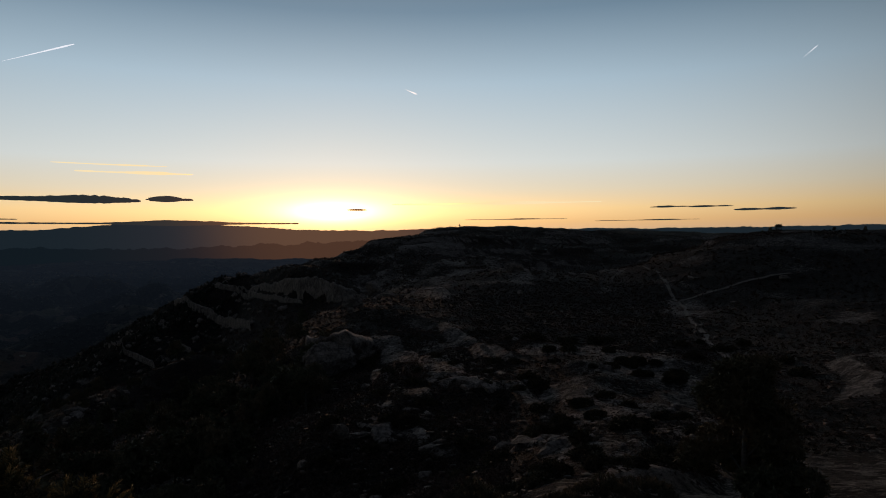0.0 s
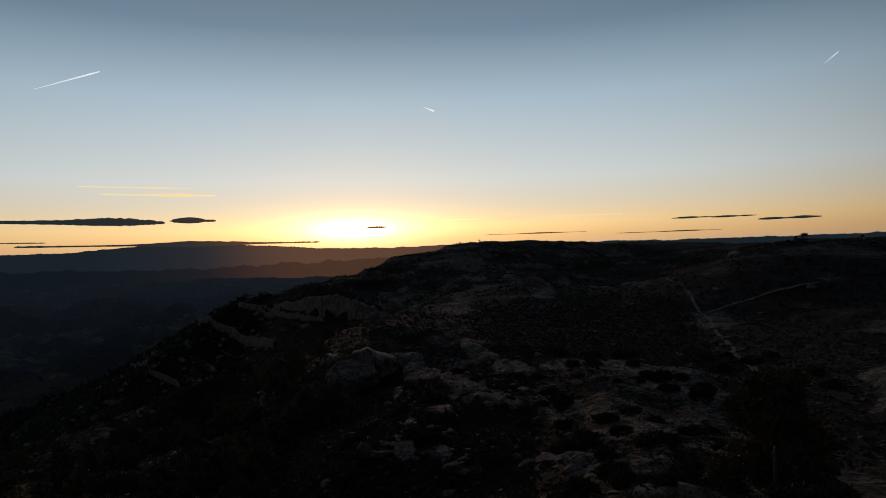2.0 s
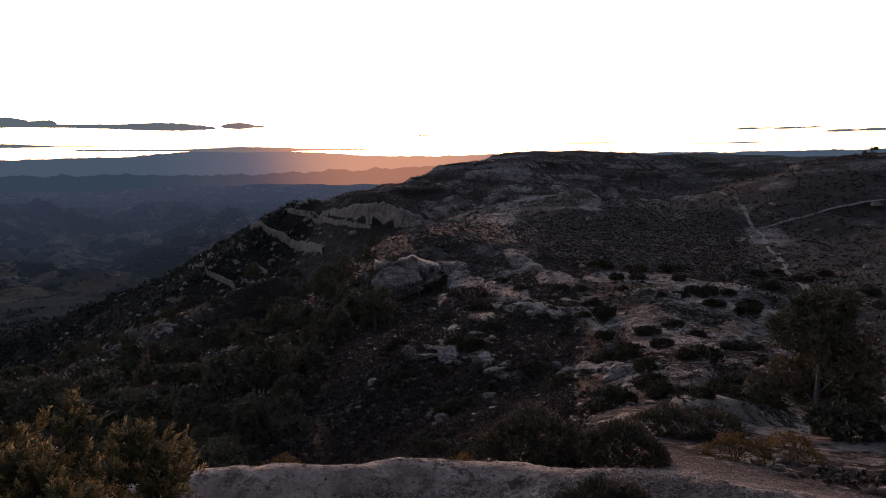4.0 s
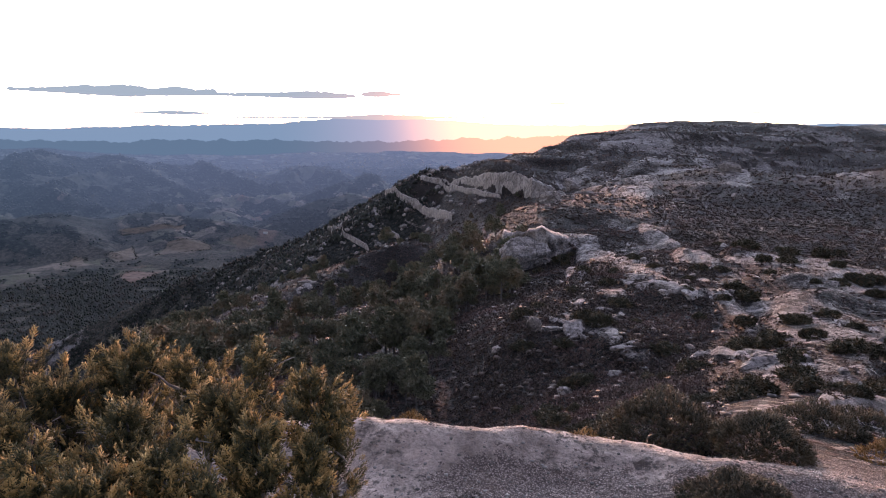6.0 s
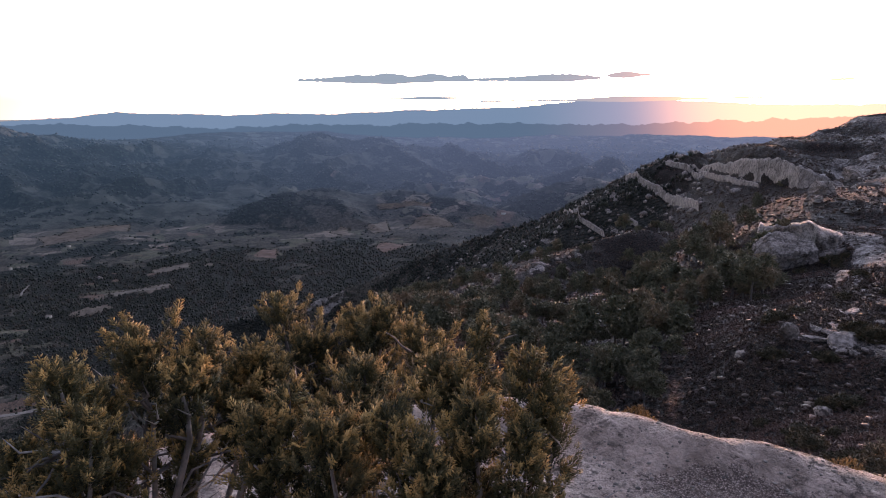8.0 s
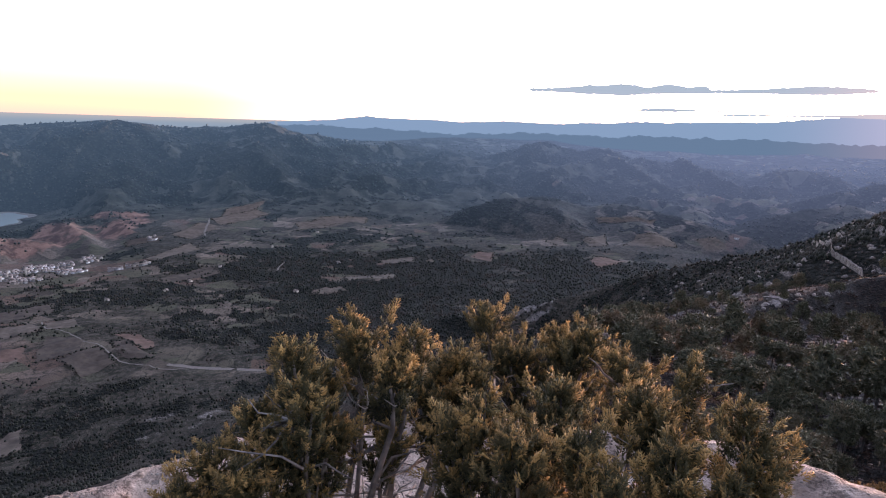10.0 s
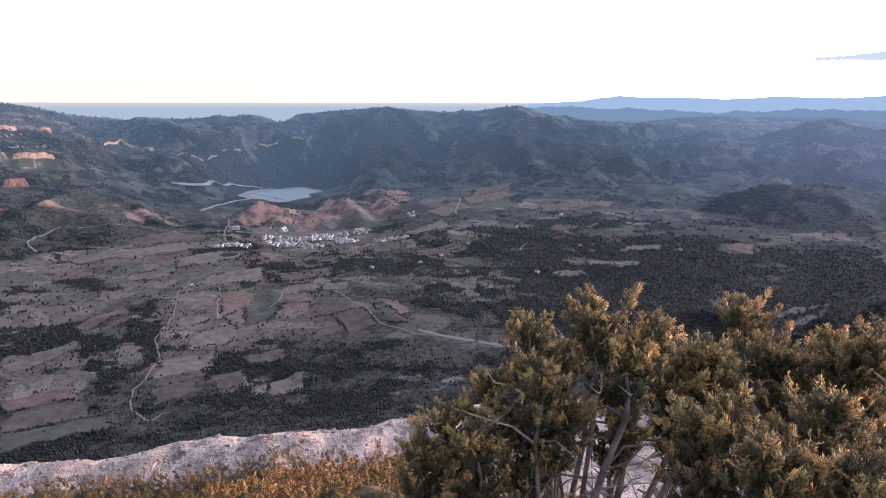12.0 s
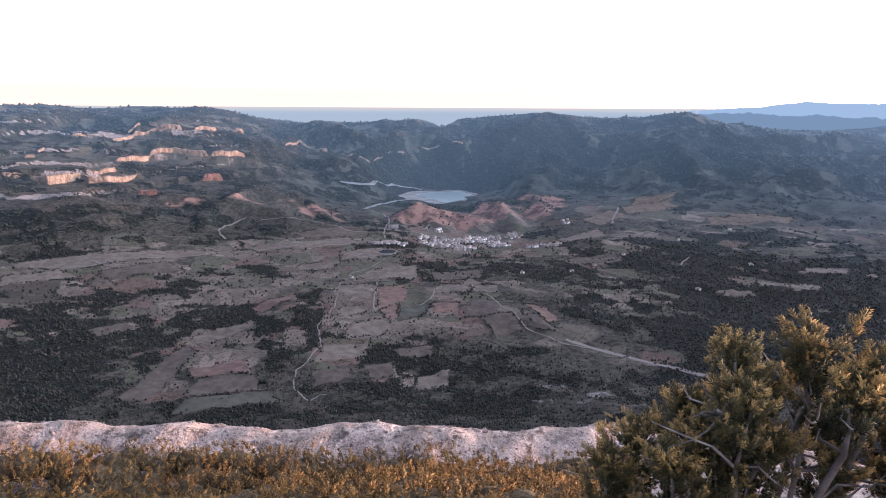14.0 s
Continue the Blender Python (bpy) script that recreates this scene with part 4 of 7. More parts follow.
def turns(rng, n):
    """n random turns about the upright, as matrices."""
    a = rng.uniform(0, 2 * np.pi, n)
    m = np.zeros((n, 3, 3))
    m[:, 0, 0], m[:, 0, 1], m[:, 1, 0], m[:, 1, 1], m[:, 2, 2] = np.cos(a), -np.sin(a), np.sin(a), np.cos(a), 1
    return m


def frames_along(ways, rng):
    """Turns that bring the z axis onto each way, with a random spin about it."""
    w = ways / (np.linalg.norm(ways, axis=1, keepdims=True) + 1e-9)
    side = rng.normal(size=w.shape)
    side -= (side * w).sum(1, keepdims=True) * w
    side /= np.linalg.norm(side, axis=1, keepdims=True) + 1e-9
    return np.stack([side, np.cross(w, side), w], -1)


def scattered(name, shapes, places, turn, scale, mat, rng, smooth_faces=False, jitter=0.0, lit_tone=None):
    """Many small pieces joined in one mesh: each a copy of one of the shapes, turned and scaled."""
    pick = rng.integers(0, len(shapes), len(places))
    vs, fs, lit_tones, base = [], [], [], 0
    for k, (v, f) in enumerate(shapes):
        sel = np.nonzero(pick == k)[0]
        if not len(sel):
            continue
        p = v[None] * scale[sel][:, None, :]
        if jitter:
            p = p * (1 + rng.uniform(-jitter, jitter, p.shape))
        p = np.einsum("nij,nvj->nvi", turn[sel], p) + places[sel][:, None, :]
        vs.append(p.reshape(-1, 3))
        fs.append((f[None] + (np.arange(len(sel)) * len(v))[:, None, None] + base).reshape(-1, f.shape[1]))
        base += len(sel) * len(v)
        # painted sunlight tone, rising along each piece
        if lit_tone is not None:
            lit_tones.append((lit_tone[sel][:, None] + 0.45 * v[None, :, 2]).ravel())
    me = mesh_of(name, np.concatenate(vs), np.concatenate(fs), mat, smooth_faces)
    if lit_tone is not None:
        me.attributes.new("lit_tone", "FLOAT", "POINT").data.foreach_set("value", np.concatenate(lit_tones))
    return me


def lump(level, rough, seed, flat=1.0):
    """A rough ball: an icosphere pushed in and out."""
    bm = bmesh.new()
    bmesh.ops.create_icosphere(bm, subdivisions=level, radius=1.0)
    rng = np.random.default_rng(seed)
    v = np.array([tuple(q.co) for q in bm.verts])
    f = np.array([[q.index for q in t.verts] for t in bm.faces])
    bm.free()
    v = v * (1 + rough * rng.uniform(-1, 1, (len(v), 1)))
    v[:, 2] *= flat
    return v, f


def tube(points, radii, sides=5):
    """Places and faces of a round stem through the points."""
    points = np.asarray(points, float)
    ways = np.gradient(points, axis=0)
    vs, fs = [], []
    for i, (p, w, r) in enumerate(zip(points, ways, radii)):
        w = w / (np.linalg.norm(w) + 1e-9)
        a = np.cross(w, (0.3, 0.9, 0.2))
        a /= np.linalg.norm(a) + 1e-9
        c = np.cross(w, a)
        for s in range(sides):
            t = 2 * math.pi * s / sides
            vs.append(p + r * (math.cos(t) * a + math.sin(t) * c))
        if i:
            for s in range(sides):
                n = (s + 1) % sides
                fs.append([(i - 1) * sides + s, (i - 1) * sides + n, i * sides + n, i * sides + s])
    return np.array(vs), np.array(fs)


def joined(pieces):
    vs, fs, base = [], [], 0
    for v, f in pieces:
        vs.append(v)
        fs.append(f + base)
        base += len(v)
    return np.concatenate(vs), np.concatenate(fs)


def on_land(b, r):
    """Places on the land by bearing and distance."""
    b, r = np.radians(np.atleast_1d(np.asarray(b, float))), np.atleast_1d(np.asarray(r, float))
    x, y = -np.sin(b) * r, np.cos(b) * r
    return np.stack([x, y, land(x, y)], -1)


# ---- plant materials ----
def leaf_material(name, dark, light, tip, spread_by=0.5, air=False):
    m, nt, bsdf = material(name)
    geo = nt.nodes.new("ShaderNodeNewGeometry")
    isl = geo.outputs["Random Per Island"]
    c = mix(nt, isl, dark, light)
    big = noise_of(nt, geo.outputs["Position"], spread_by, 3)
    c = mix(nt, ramp(nt, big, 0.48, 0.68), c, tip)
    nt.links.new(c, bsdf.inputs["Base Color"])
    bsdf.inputs["Roughness"].default_value = 0.75
    bsdf.inputs["Specular IOR Level"].default_value = 0.2
    # distant leaves glow to imitate haze
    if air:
        painted_haze(nt, bsdf)
    return m


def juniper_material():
    """Scale leaves, olive to golden brown; sunlit tips and shaded inside are painted into the colour."""
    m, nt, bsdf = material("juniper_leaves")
    lit_tone = nt.nodes.new("ShaderNodeAttribute")
    lit_tone.attribute_name = "lit_tone"
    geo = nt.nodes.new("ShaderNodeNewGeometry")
    tone = mathn(nt, "ADD", lit_tone.outputs["Fac"], mathn(nt, "MULTIPLY", mathn(nt, "SUBTRACT", geo.outputs["Random Per Island"], 0.5), 0.25))
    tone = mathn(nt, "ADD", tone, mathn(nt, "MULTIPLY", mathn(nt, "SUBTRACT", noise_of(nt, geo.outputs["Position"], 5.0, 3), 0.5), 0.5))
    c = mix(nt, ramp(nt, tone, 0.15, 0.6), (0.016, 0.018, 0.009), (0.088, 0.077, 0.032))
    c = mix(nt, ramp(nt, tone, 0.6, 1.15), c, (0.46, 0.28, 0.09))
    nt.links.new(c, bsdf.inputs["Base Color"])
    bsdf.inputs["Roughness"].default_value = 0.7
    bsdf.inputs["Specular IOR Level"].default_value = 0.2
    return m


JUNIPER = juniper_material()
HEATH = leaf_material("golden_heath", (0.055, 0.032, 0.01), (0.225, 0.128, 0.035), (0.31, 0.165, 0.045), 1.6)
HEATH_WOOD = plain("heath_wood", (0.035, 0.025, 0.014), (0.11, 0.075, 0.032), 14, 0.9, 0.06)
SCRUB = leaf_material("dark_scrub", (0.032, 0.025, 0.019), (0.112, 0.078, 0.058), (0.145, 0.09, 0.07), 0.08)
# lighter copy of the scrub: sun haze on the scarp put into the leaf colour
HAZED_SCRUB = leaf_material("hazed_scrub_leaves", (0.05, 0.042, 0.034), (0.16, 0.118, 0.09), (0.2, 0.135, 0.105), 0.03)
BOXWOOD = leaf_material("shrub_leaves", (0.026, 0.0273, 0.0156), (0.0975, 0.078, 0.0442), (0.143, 0.101, 0.0546), 1.2)
PINE = leaf_material("pine_leaves", (0.055, 0.06, 0.036), (0.19, 0.175, 0.105), (0.25, 0.18, 0.11), 0.09)
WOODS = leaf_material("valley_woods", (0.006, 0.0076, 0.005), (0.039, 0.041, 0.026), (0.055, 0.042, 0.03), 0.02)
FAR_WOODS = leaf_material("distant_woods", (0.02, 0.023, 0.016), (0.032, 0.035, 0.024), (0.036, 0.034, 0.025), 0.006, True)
BARK = plain("grey_bark", (0.09, 0.078, 0.068), (0.22, 0.195, 0.175), 14, 0.9, 0.02)
DEAD = plain("bleached_twigs", (0.17, 0.15, 0.13), (0.36, 0.325, 0.29), 20, 0.9)
def limestone(name, size=1.0, upright=1.0, air=False, tint=(1.0, 1.0, 1.0)):
    """Weathered limestone: pale, with grey stains, dark joints and pits; stained in upright streaks on walls."""
    m, nt, bsdf = material(name)
    at = place(nt)
    if size != 1.0 or upright != 1.0:
        at = moved(nt, at, (0, 0, 0), (1 / size, 1 / size, upright / size))
    big, small = noise_of(nt, at, 0.5, 9, 0.75), noise_of(nt, at, 2.6, 8, 0.75)
    c = mix(nt, ramp(nt, big, 0.35, 0.65), tuple(a * k for a, k in zip((0.17, 0.14, 0.118), tint)), tuple(a * k for a, k in zip((0.44, 0.375, 0.325), tint)))
    c = mix(nt, mathn(nt, "MULTIPLY", ramp(nt, small, 0.47, 0.6), 0.75), c, (0.06, 0.05, 0.042))
    gap, _ = cells(nt, moved(nt, colour_noise(nt, at, 0.6), at, (2.4, 2.4, 1.2)), 0.24, "DISTANCE_TO_EDGE")
    c = mix(nt, mathn(nt, "MULTIPLY", ramp(nt, gap, 0.05, 0.0), 0.6), c, (0.03, 0.026, 0.022))
    nt.links.new(c, bsdf.inputs["Base Color"])
    bsdf.inputs["Roughness"].default_value = 0.95
    bsdf.inputs["Specular IOR Level"].default_value = 0.1
    bump(nt, bsdf, mathn(nt, "ADD", big, mathn(nt, "MULTIPLY", small, 0.5)), 0.9, 0.5 if size == 1.0 else 0.22 * size)
    # far cliffs get their haze as emission of the stone
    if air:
        painted_haze(nt, bsdf)
    return m


SCARP_STONE = limestone("scarp_limestone", 2.0, 0.5)
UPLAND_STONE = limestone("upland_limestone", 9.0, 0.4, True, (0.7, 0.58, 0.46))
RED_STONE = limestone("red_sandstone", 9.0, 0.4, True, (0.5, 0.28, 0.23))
LIMESTONE = limestone("pale_limestone")
PEBBLE = plain("gravel_stones", (0.1, 0.085, 0.07), (0.3, 0.26, 0.22), 1.5, 0.95)


def sprig_shape(seed, twigs=7):
    """A leafy juniper sprig, 1 long: a thin stem with pointed side shoots."""
    rng = np.random.default_rng(seed)
    vs, fs = [], []

    def shoot(a, w, length, width):
        w = w / np.linalg.norm(w)
        s = np.cross(w, rng.normal(size=3))
        s /= np.linalg.norm(s)
        c = np.cross(w, s)
        k = len(vs)
        for t in (0, 2.1, 4.2):
            vs.append(a + w * length * 0.25 + width * (math.cos(t) * s + math.sin(t) * c))
        vs.append(a + w * length)
        fs.extend([[k, k + 1, k + 3], [k + 1, k + 2, k + 3], [k + 2, k, k + 3]])

    shoot(np.zeros(3), np.array([0, 0, 1.0]), 1.0, 0.085)
    for i in range(twigs):
        h = 0.1 + 0.75 * i / twigs
        a = i * 2.4 + rng.uniform(-0.4, 0.4)
        shoot(np.array([0, 0, h]), np.array([math.cos(a), math.sin(a), rng.uniform(0.7, 1.3)]), rng.uniform(0.4, 0.62) * (1.15 - h * 0.6), 0.085)
    return np.array(vs), np.array(fs)


SPRIGS = [sprig_shape(s) for s in range(5)]


def feather_shape(seed, pairs=6):
    """A flat spray of juniper, 1 long: a thin stem, side shoots in a loose plane, each a slim pointed spindle."""
    rng = np.random.default_rng(seed)
    vs, fs = [], []

    def shoot(a, w, length, width):
        w = w / np.linalg.norm(w)
        side = np.cross(w, rng.normal(size=3))
        side /= np.linalg.norm(side)
        c = np.cross(w, side)
        k = len(vs)
        for t in (0, 2.1, 4.2):
            vs.append(a + w * length * 0.35 + width * (math.cos(t) * side + math.sin(t) * c))
        vs.append(a + w * length)
        fs.extend([[k, k + 1, k + 3], [k + 1, k + 2, k + 3], [k + 2, k, k + 3]])

    shoot(np.zeros(3), np.array([0, 0, 1.0]), 1.0, 0.05)
    for i in range(pairs):
        h = 0.12 + 0.7 * i / pairs
        for sign in (-1, 1):
            shoot(np.array([0, 0, h + rng.uniform(-0.04, 0.04)]), np.array([sign, rng.normal(0, 0.35), rng.uniform(0.8, 1.4)]), rng.uniform(0.34, 0.5) * (1.2 - h * 0.7), 0.055)
    return np.array(vs), np.array(fs)


FEATHERS = [feather_shape(s) for s in range(110, 115)]


def tuft_shape(seed, blades=7):
    """A tuft of needles for trees farther off: pointed blades round a middle."""
    rng = np.random.default_rng(seed)
    vs, fs = [], []
    for i in range(blades):
        w = rng.normal(size=3)
        w[2] += 0.5
        w /= np.linalg.norm(w)
        s = np.cross(w, rng.normal(size=3))
        s *= 0.28 / np.linalg.norm(s)
        k = len(vs)
        vs.extend([-w * 0.3 + s, -w * 0.3 - s, w])
        fs.append([k, k + 1, k + 2])
    return np.array(vs), np.array(fs)


TUFTS = [tuft_shape(s) for s in range(40, 45)]


# ---- the junipers beside the look-out rock ----
def juniper(name, root, tips, seed, label, bare=3):
    """A wind-bent juniper: stems from one root, each ending in an upright plume of sprigs."""
    rng = np.random.default_rng(seed)
    base = thing(name, root, label, "juniper bush", "junipers at the look-out")
    root = np.array(root)
    places, ways, sizes, lit_tones, stems, dead = [], [], [], [], [], []
    for n, (x, y, z, length, wide) in enumerate(tips):
        top = np.array((x, y, z)) - root
        lean = np.array([rng.uniform(-0.2, 0.2), rng.uniform(-0.2, 0.2), 1.0])
        low = top - lean / np.linalg.norm(lean) * length
        mid = low * 0.5 + np.array([rng.uniform(-0.1, 0.1), rng.uniform(-0.1, 0.1), -0.12])
        line = np.array([(1 - t) ** 2 * np.array([rng.uniform(-0.05, 0.05), 0, 0.0]) + 2 * t * (1 - t) * mid + t * t * low for t in np.linspace(0, 1, 7)])
        line = np.concatenate([line[:-1], [low + (top - low) * t for t in (0, 0.35, 0.7, 0.95)]])
        line[1:-1] += rng.normal(0, 0.015, (len(line) - 2, 3))
        stems.append(tube(line, np.linspace(rng.uniform(0.02, 0.034), 0.004, len(line)), 6))
        # side twigs, partly bare
        for j in range(bare):
            a = line[rng.integers(2, 7 if bare > 3 else len(line) - 1)]
            w = rng.normal(size=3) * (1, 1, 0.5) + (0, 0, 0.45)
            w *= rng.uniform(0.08, 0.2 if bare == 3 else 0.26) / np.linalg.norm(w)
            tw = np.array([a, a + w * 0.5 + rng.normal(0, 0.015, 3), a + w, a + w * 1.4 + rng.normal(0, 0.03, 3)])
            tw[1:] += rng.normal(0, 0.012, (3, 3))
            dead.append((n, tube(tw, (0.008, 0.006, 0.004, 0.0015), 4), DEAD if j < 4 else BARK))
        # branchlets that leave the plume's axis up and outward, feathered with sprays; painted golden, as if sunlit,
        # towards the plume's outside
        for h in range(int(26 + 620 * length * wide)):
            t = rng.uniform(-0.15, 1) if rng.uniform() < 0.7 else rng.uniform(0.5, 1.02)
            reach = wide * min(1.0, (1.04 - t) * 1.5) ** 0.75 * (0.4 + 0.6 * min(1.0, max(0.0, t + 0.4) * 2.2)) * rng.uniform(0.25, 1.2)
            a = h * 2.4 + rng.uniform(-0.5, 0.5)
            out = np.array([math.cos(a), math.sin(a), 0.0])
            start = low + (top - low) * t
            end = start + out * reach + np.array([0, 0, rng.uniform(0.6, 1.7) * reach + 0.03])
            if t > 0.6:
                end[2] = min(end[2], top[2] + rng.uniform(-0.06, 0.07) * (0.4 + reach / wide))
            count = max(3, int(rng.uniform(7, 13) * np.linalg.norm(end - start) / 0.17))
            f = np.sort(rng.uniform(0.25, 1.0, count))
            f[-1] = 1.0
            way_out = (end - start) / (np.linalg.norm(end - start) + 1e-6)
            places.append(start + (end - start) * f[:, None] + rng.normal(0, 0.01, (count, 3)))
            ways.append(way_out + rng.normal(0, 0.3, (count, 3)) + (0.1, 0, 0.3))
            sizes.append(rng.uniform(0.035, 0.085, count))
            lit_tones.append(0.62 * f ** 2 * min(1.0, reach / wide + 0.45 * max(t, 0.0)) + 0.2 * max(t, 0.0) + rng.uniform(-0.12, 0.12))
    places, ways, sizes, lit_tones = np.concatenate(places), np.concatenate(ways), np.concatenate(sizes), np.concatenate(lit_tones)
    part("foliage", scattered("foliage", FEATHERS, places, frames_along(ways, rng), np.stack([sizes, sizes, sizes], -1), JUNIPER, rng, False, 0.0, lit_tones), base,
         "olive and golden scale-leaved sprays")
    grown = [part("stem", mesh_of("stem", v, f, BARK, True), base) for v, f in stems]
    for n, (v, f), wood in dead:
        part("twig", mesh_of("twig", v, f, wood), grown[n], "thin bare twig")
    return base


# tip of each plume (x, y, z), its length and width
EAST_TIPS = [
    (-2.28, 2.41, -0.89, 0.55, 0.17), (-2.46, 2.34, -0.96, 0.5, 0.16), (-2.03, 2.35, -0.93, 0.5, 0.17), (-1.43, 2.11, -0.72, 0.42, 0.1), (-1.2, 2.09, -0.82, 0.45, 0.13), (-2.54, 2.06, -0.99, 0.4, 0.13),
    (-2.55, 1.82, -1.06, 0.4, 0.14), (-2.71, 1.74, -1.11, 0.4, 0.12), (-1.92, 1.5, -0.93, 0.45, 0.12), (-1.89, 1.87, -0.95, 0.5, 0.18)]
EAST_TIPS += [
    (-1.54, 1.95, -0.87, 0.5, 0.17), (-1.16, 2.17, -0.96, 0.5, 0.12), (-1.52, 1.62, -0.95, 0.45, 0.16), (-1.67, 1.44, -0.96, 0.45, 0.15), (-1.27, 1.85, -0.93, 0.5, 0.16), (-2.05, 1.4, -1.05, 0.5, 0.17),
    (-1.12, 1.96, -1.02, 0.5, 0.12), (-1.3, 1.61, -1.03, 0.5, 0.16), (-1.8, 1.75, -1.25, 0.5, 0.22), (-2.2, 2, -1.3, 0.5, 0.25), (-1.5, 1.9, -1.3, 0.5, 0.22)]
WEST_TIPS = [
    (-2.5, 0.88, -0.8, 0.34, 0.11), (-2.55, 1.21, -0.79, 0.3, 0.15), (-2.39, 1.42, -0.81, 0.3, 0.13), (-2.77, 2.06, -0.87, 0.36, 0.13), (-2.58, 2.21, -1.08, 0.26, 0.1), (-2.76, 0.78, -1.16, 0.42, 0.16),
    (-2.72, 0.58, -1.32, 0.4, 0.16), (-2.67, 0.43, -1.44, 0.4, 0.15), (-2.36, 0.93, -0.95, 0.36, 0.12), (-2.4, 0.62, -1.26, 0.45, 0.15), (-2.36, 1.29, -0.89, 0.28, 0.11), (-2.61, 1.82, -1.02, 0.32, 0.14)]
WEST_TIPS += [
    (-2.5, 0.79, -1.21, 0.4, 0.14), (-2.5, 0.6, -1.6, 0.4, 0.2), (-2.62, 1.02, -0.97, 0.3, 0.13), (-2.75, 1.5, -1.22, 0.24, 0.15), (-2.85, 1.2, -1.4, 0.25, 0.16), (-2.7, 1.75, -1.45, 0.25, 0.15),
    (-2.45, 1.05, -1.18, 0.35, 0.16), (-2.5, 1.35, -1.3, 0.32, 0.15), (-2.6, 1.62, -1.2, 0.3, 0.15), (-2.55, 0.95, -1.42, 0.35, 0.15), (-2.8, 1.0, -1.15, 0.3, 0.14), (-2.75, 1.3, -1.0, 0.28, 0.12)]
juniper("juniper_bush", (-1.85, 1.95, float(land(-1.85, 1.95)[0]) - 0.03), EAST_TIPS, 5, "dense golden green juniper bush on the rock slope")
juniper("juniper_bush", (-2.6, 1.15, float(land(-2.6, 1.15)[0]) - 0.03), WEST_TIPS, 6, "open juniper bush with bare grey stems", 17)



def shrub_mesh(seed, wide, high, count, size, mat, leaves=SPRIGS):
    """A low domed shrub of sprigs on its root."""
    rng = np.random.default_rng(seed)
    w = rng.normal(size=(count, 3))
    w[:, 2] = np.abs(w[:, 2])
    w /= np.linalg.norm(w, axis=1, keepdims=True)
    bumps = 1 + 0.22 * np.sin(3 * np.arctan2(w[:, 1], w[:, 0]) + seed) * np.cos(4 * w[:, 2] + seed) + rng.uniform(-0.2, 0.06, count)
    at = w * bumps[:, None] * (wide / 2, wide / 2, high * 0.85)
    s = rng.uniform(0.7, 1.2, count) * size
    return scattered("foliage", leaves, at, frames_along(w + (0, 0, 0.6) + rng.normal(0, 0.25, w.shape), rng), np.stack([s, s, s], -1), mat, rng)


def shrub_stem(high):
    line = [(0, 0, -0.25), (0.03, 0.01, high * 0.25), (0.0, 0.04, high * 0.55)]
    v, f = tube(line, (0.035, 0.025, 0.01), 5)
    return mesh_of("stem", v, f, BARK, True)


def shrub(b, r, wide, high, seed, label, count=900, size=0.12, mat=BOXWOOD):
    p = on_land(b, r)[0]
    ob = thing("shrub", p, label, "shrub", "shrubs on the limestone")
    part("foliage", shrub_mesh(seed, wide, high, count, size, mat), ob)
    part("stem", shrub_stem(high), ob)
    return ob


# shrubs on and behind the terrace
shrub(-10.8, 16.2, 2.0, 1.0, 1, "dark domed shrub on the gravel at the terrace rim", 1900, 0.18)
shrub(-9.8, 12.3, 1.9, 0.75, 2, "dark low shrub standing on gravel", 2300, 0.15)
shrub(-2.8, 19.5, 3.4, 1.5, 3, "wide dark shrub below the terrace rim", 2000, 0.24)
shrub(-14.5, 22.0, 2.6, 0.75, 4, "dark shrub on limestone below the terrace", 800, 0.22)
shrub(-17.5, 22.5, 2.8, 0.7, 5, "dark shrub on limestone below the terrace", 800, 0.22)
shrub(21.5, 16.6, 1.7, 0.75, 6, "brown dry shrub on the rock edge", 1200, 0.13, HEATH)
shrub(24.5, 17.2, 1.5, 0.8, 7, "brown dry shrub on the rock edge", 1000, 0.13, BOXWOOD)
shrub(12.0, 16.6, 1.3, 0.5, 8, "low brown tuft on the rock edge", 700, 0.12, HEATH)
shrub(4.0, 16.4, 1.6, 0.5, 9, "low brown tuft on the rock edge", 700, 0.12, HEATH)
shrub(-20, 18.5, 1.6, 0.6, 10, "low brown tuft on stony ground", 700, 0.12, HEATH)
shrub(-24, 20.5, 1.8, 0.7, 11, "low brown tuft on stony ground", 700, 0.12, HEATH)

# dark cushions scattered over the pale slabs
MID = [shrub_mesh(60 + k, 2.0, 1.0, 240, 0.28, BOXWOOD, TUFTS) for k in range(5)]
STEM = shrub_stem(1.0)
rng = np.random.default_rng(9)
for k in range(150):
    b, r = rng.uniform(-30, 12), math.exp(rng.uniform(math.log(26), math.log(170)))
    s = rng.uniform(0.45, 1.0) * (0.7 + r / 110)
    p = on_land(b, r)[0]
    ob = thing("cushion_shrub", p, "dark rounded shrub growing on pale limestone", "shrub", "shrubs on the limestone")
    ob.scale = (s * rng.uniform(0.9, 1.4), s, s * rng.uniform(0.7, 1.0))
    ob.rotation_euler = (0, 0, rng.uniform(0, 6.3))
    part("foliage", MID[k % 5], ob)
    part("stem", STEM, ob)


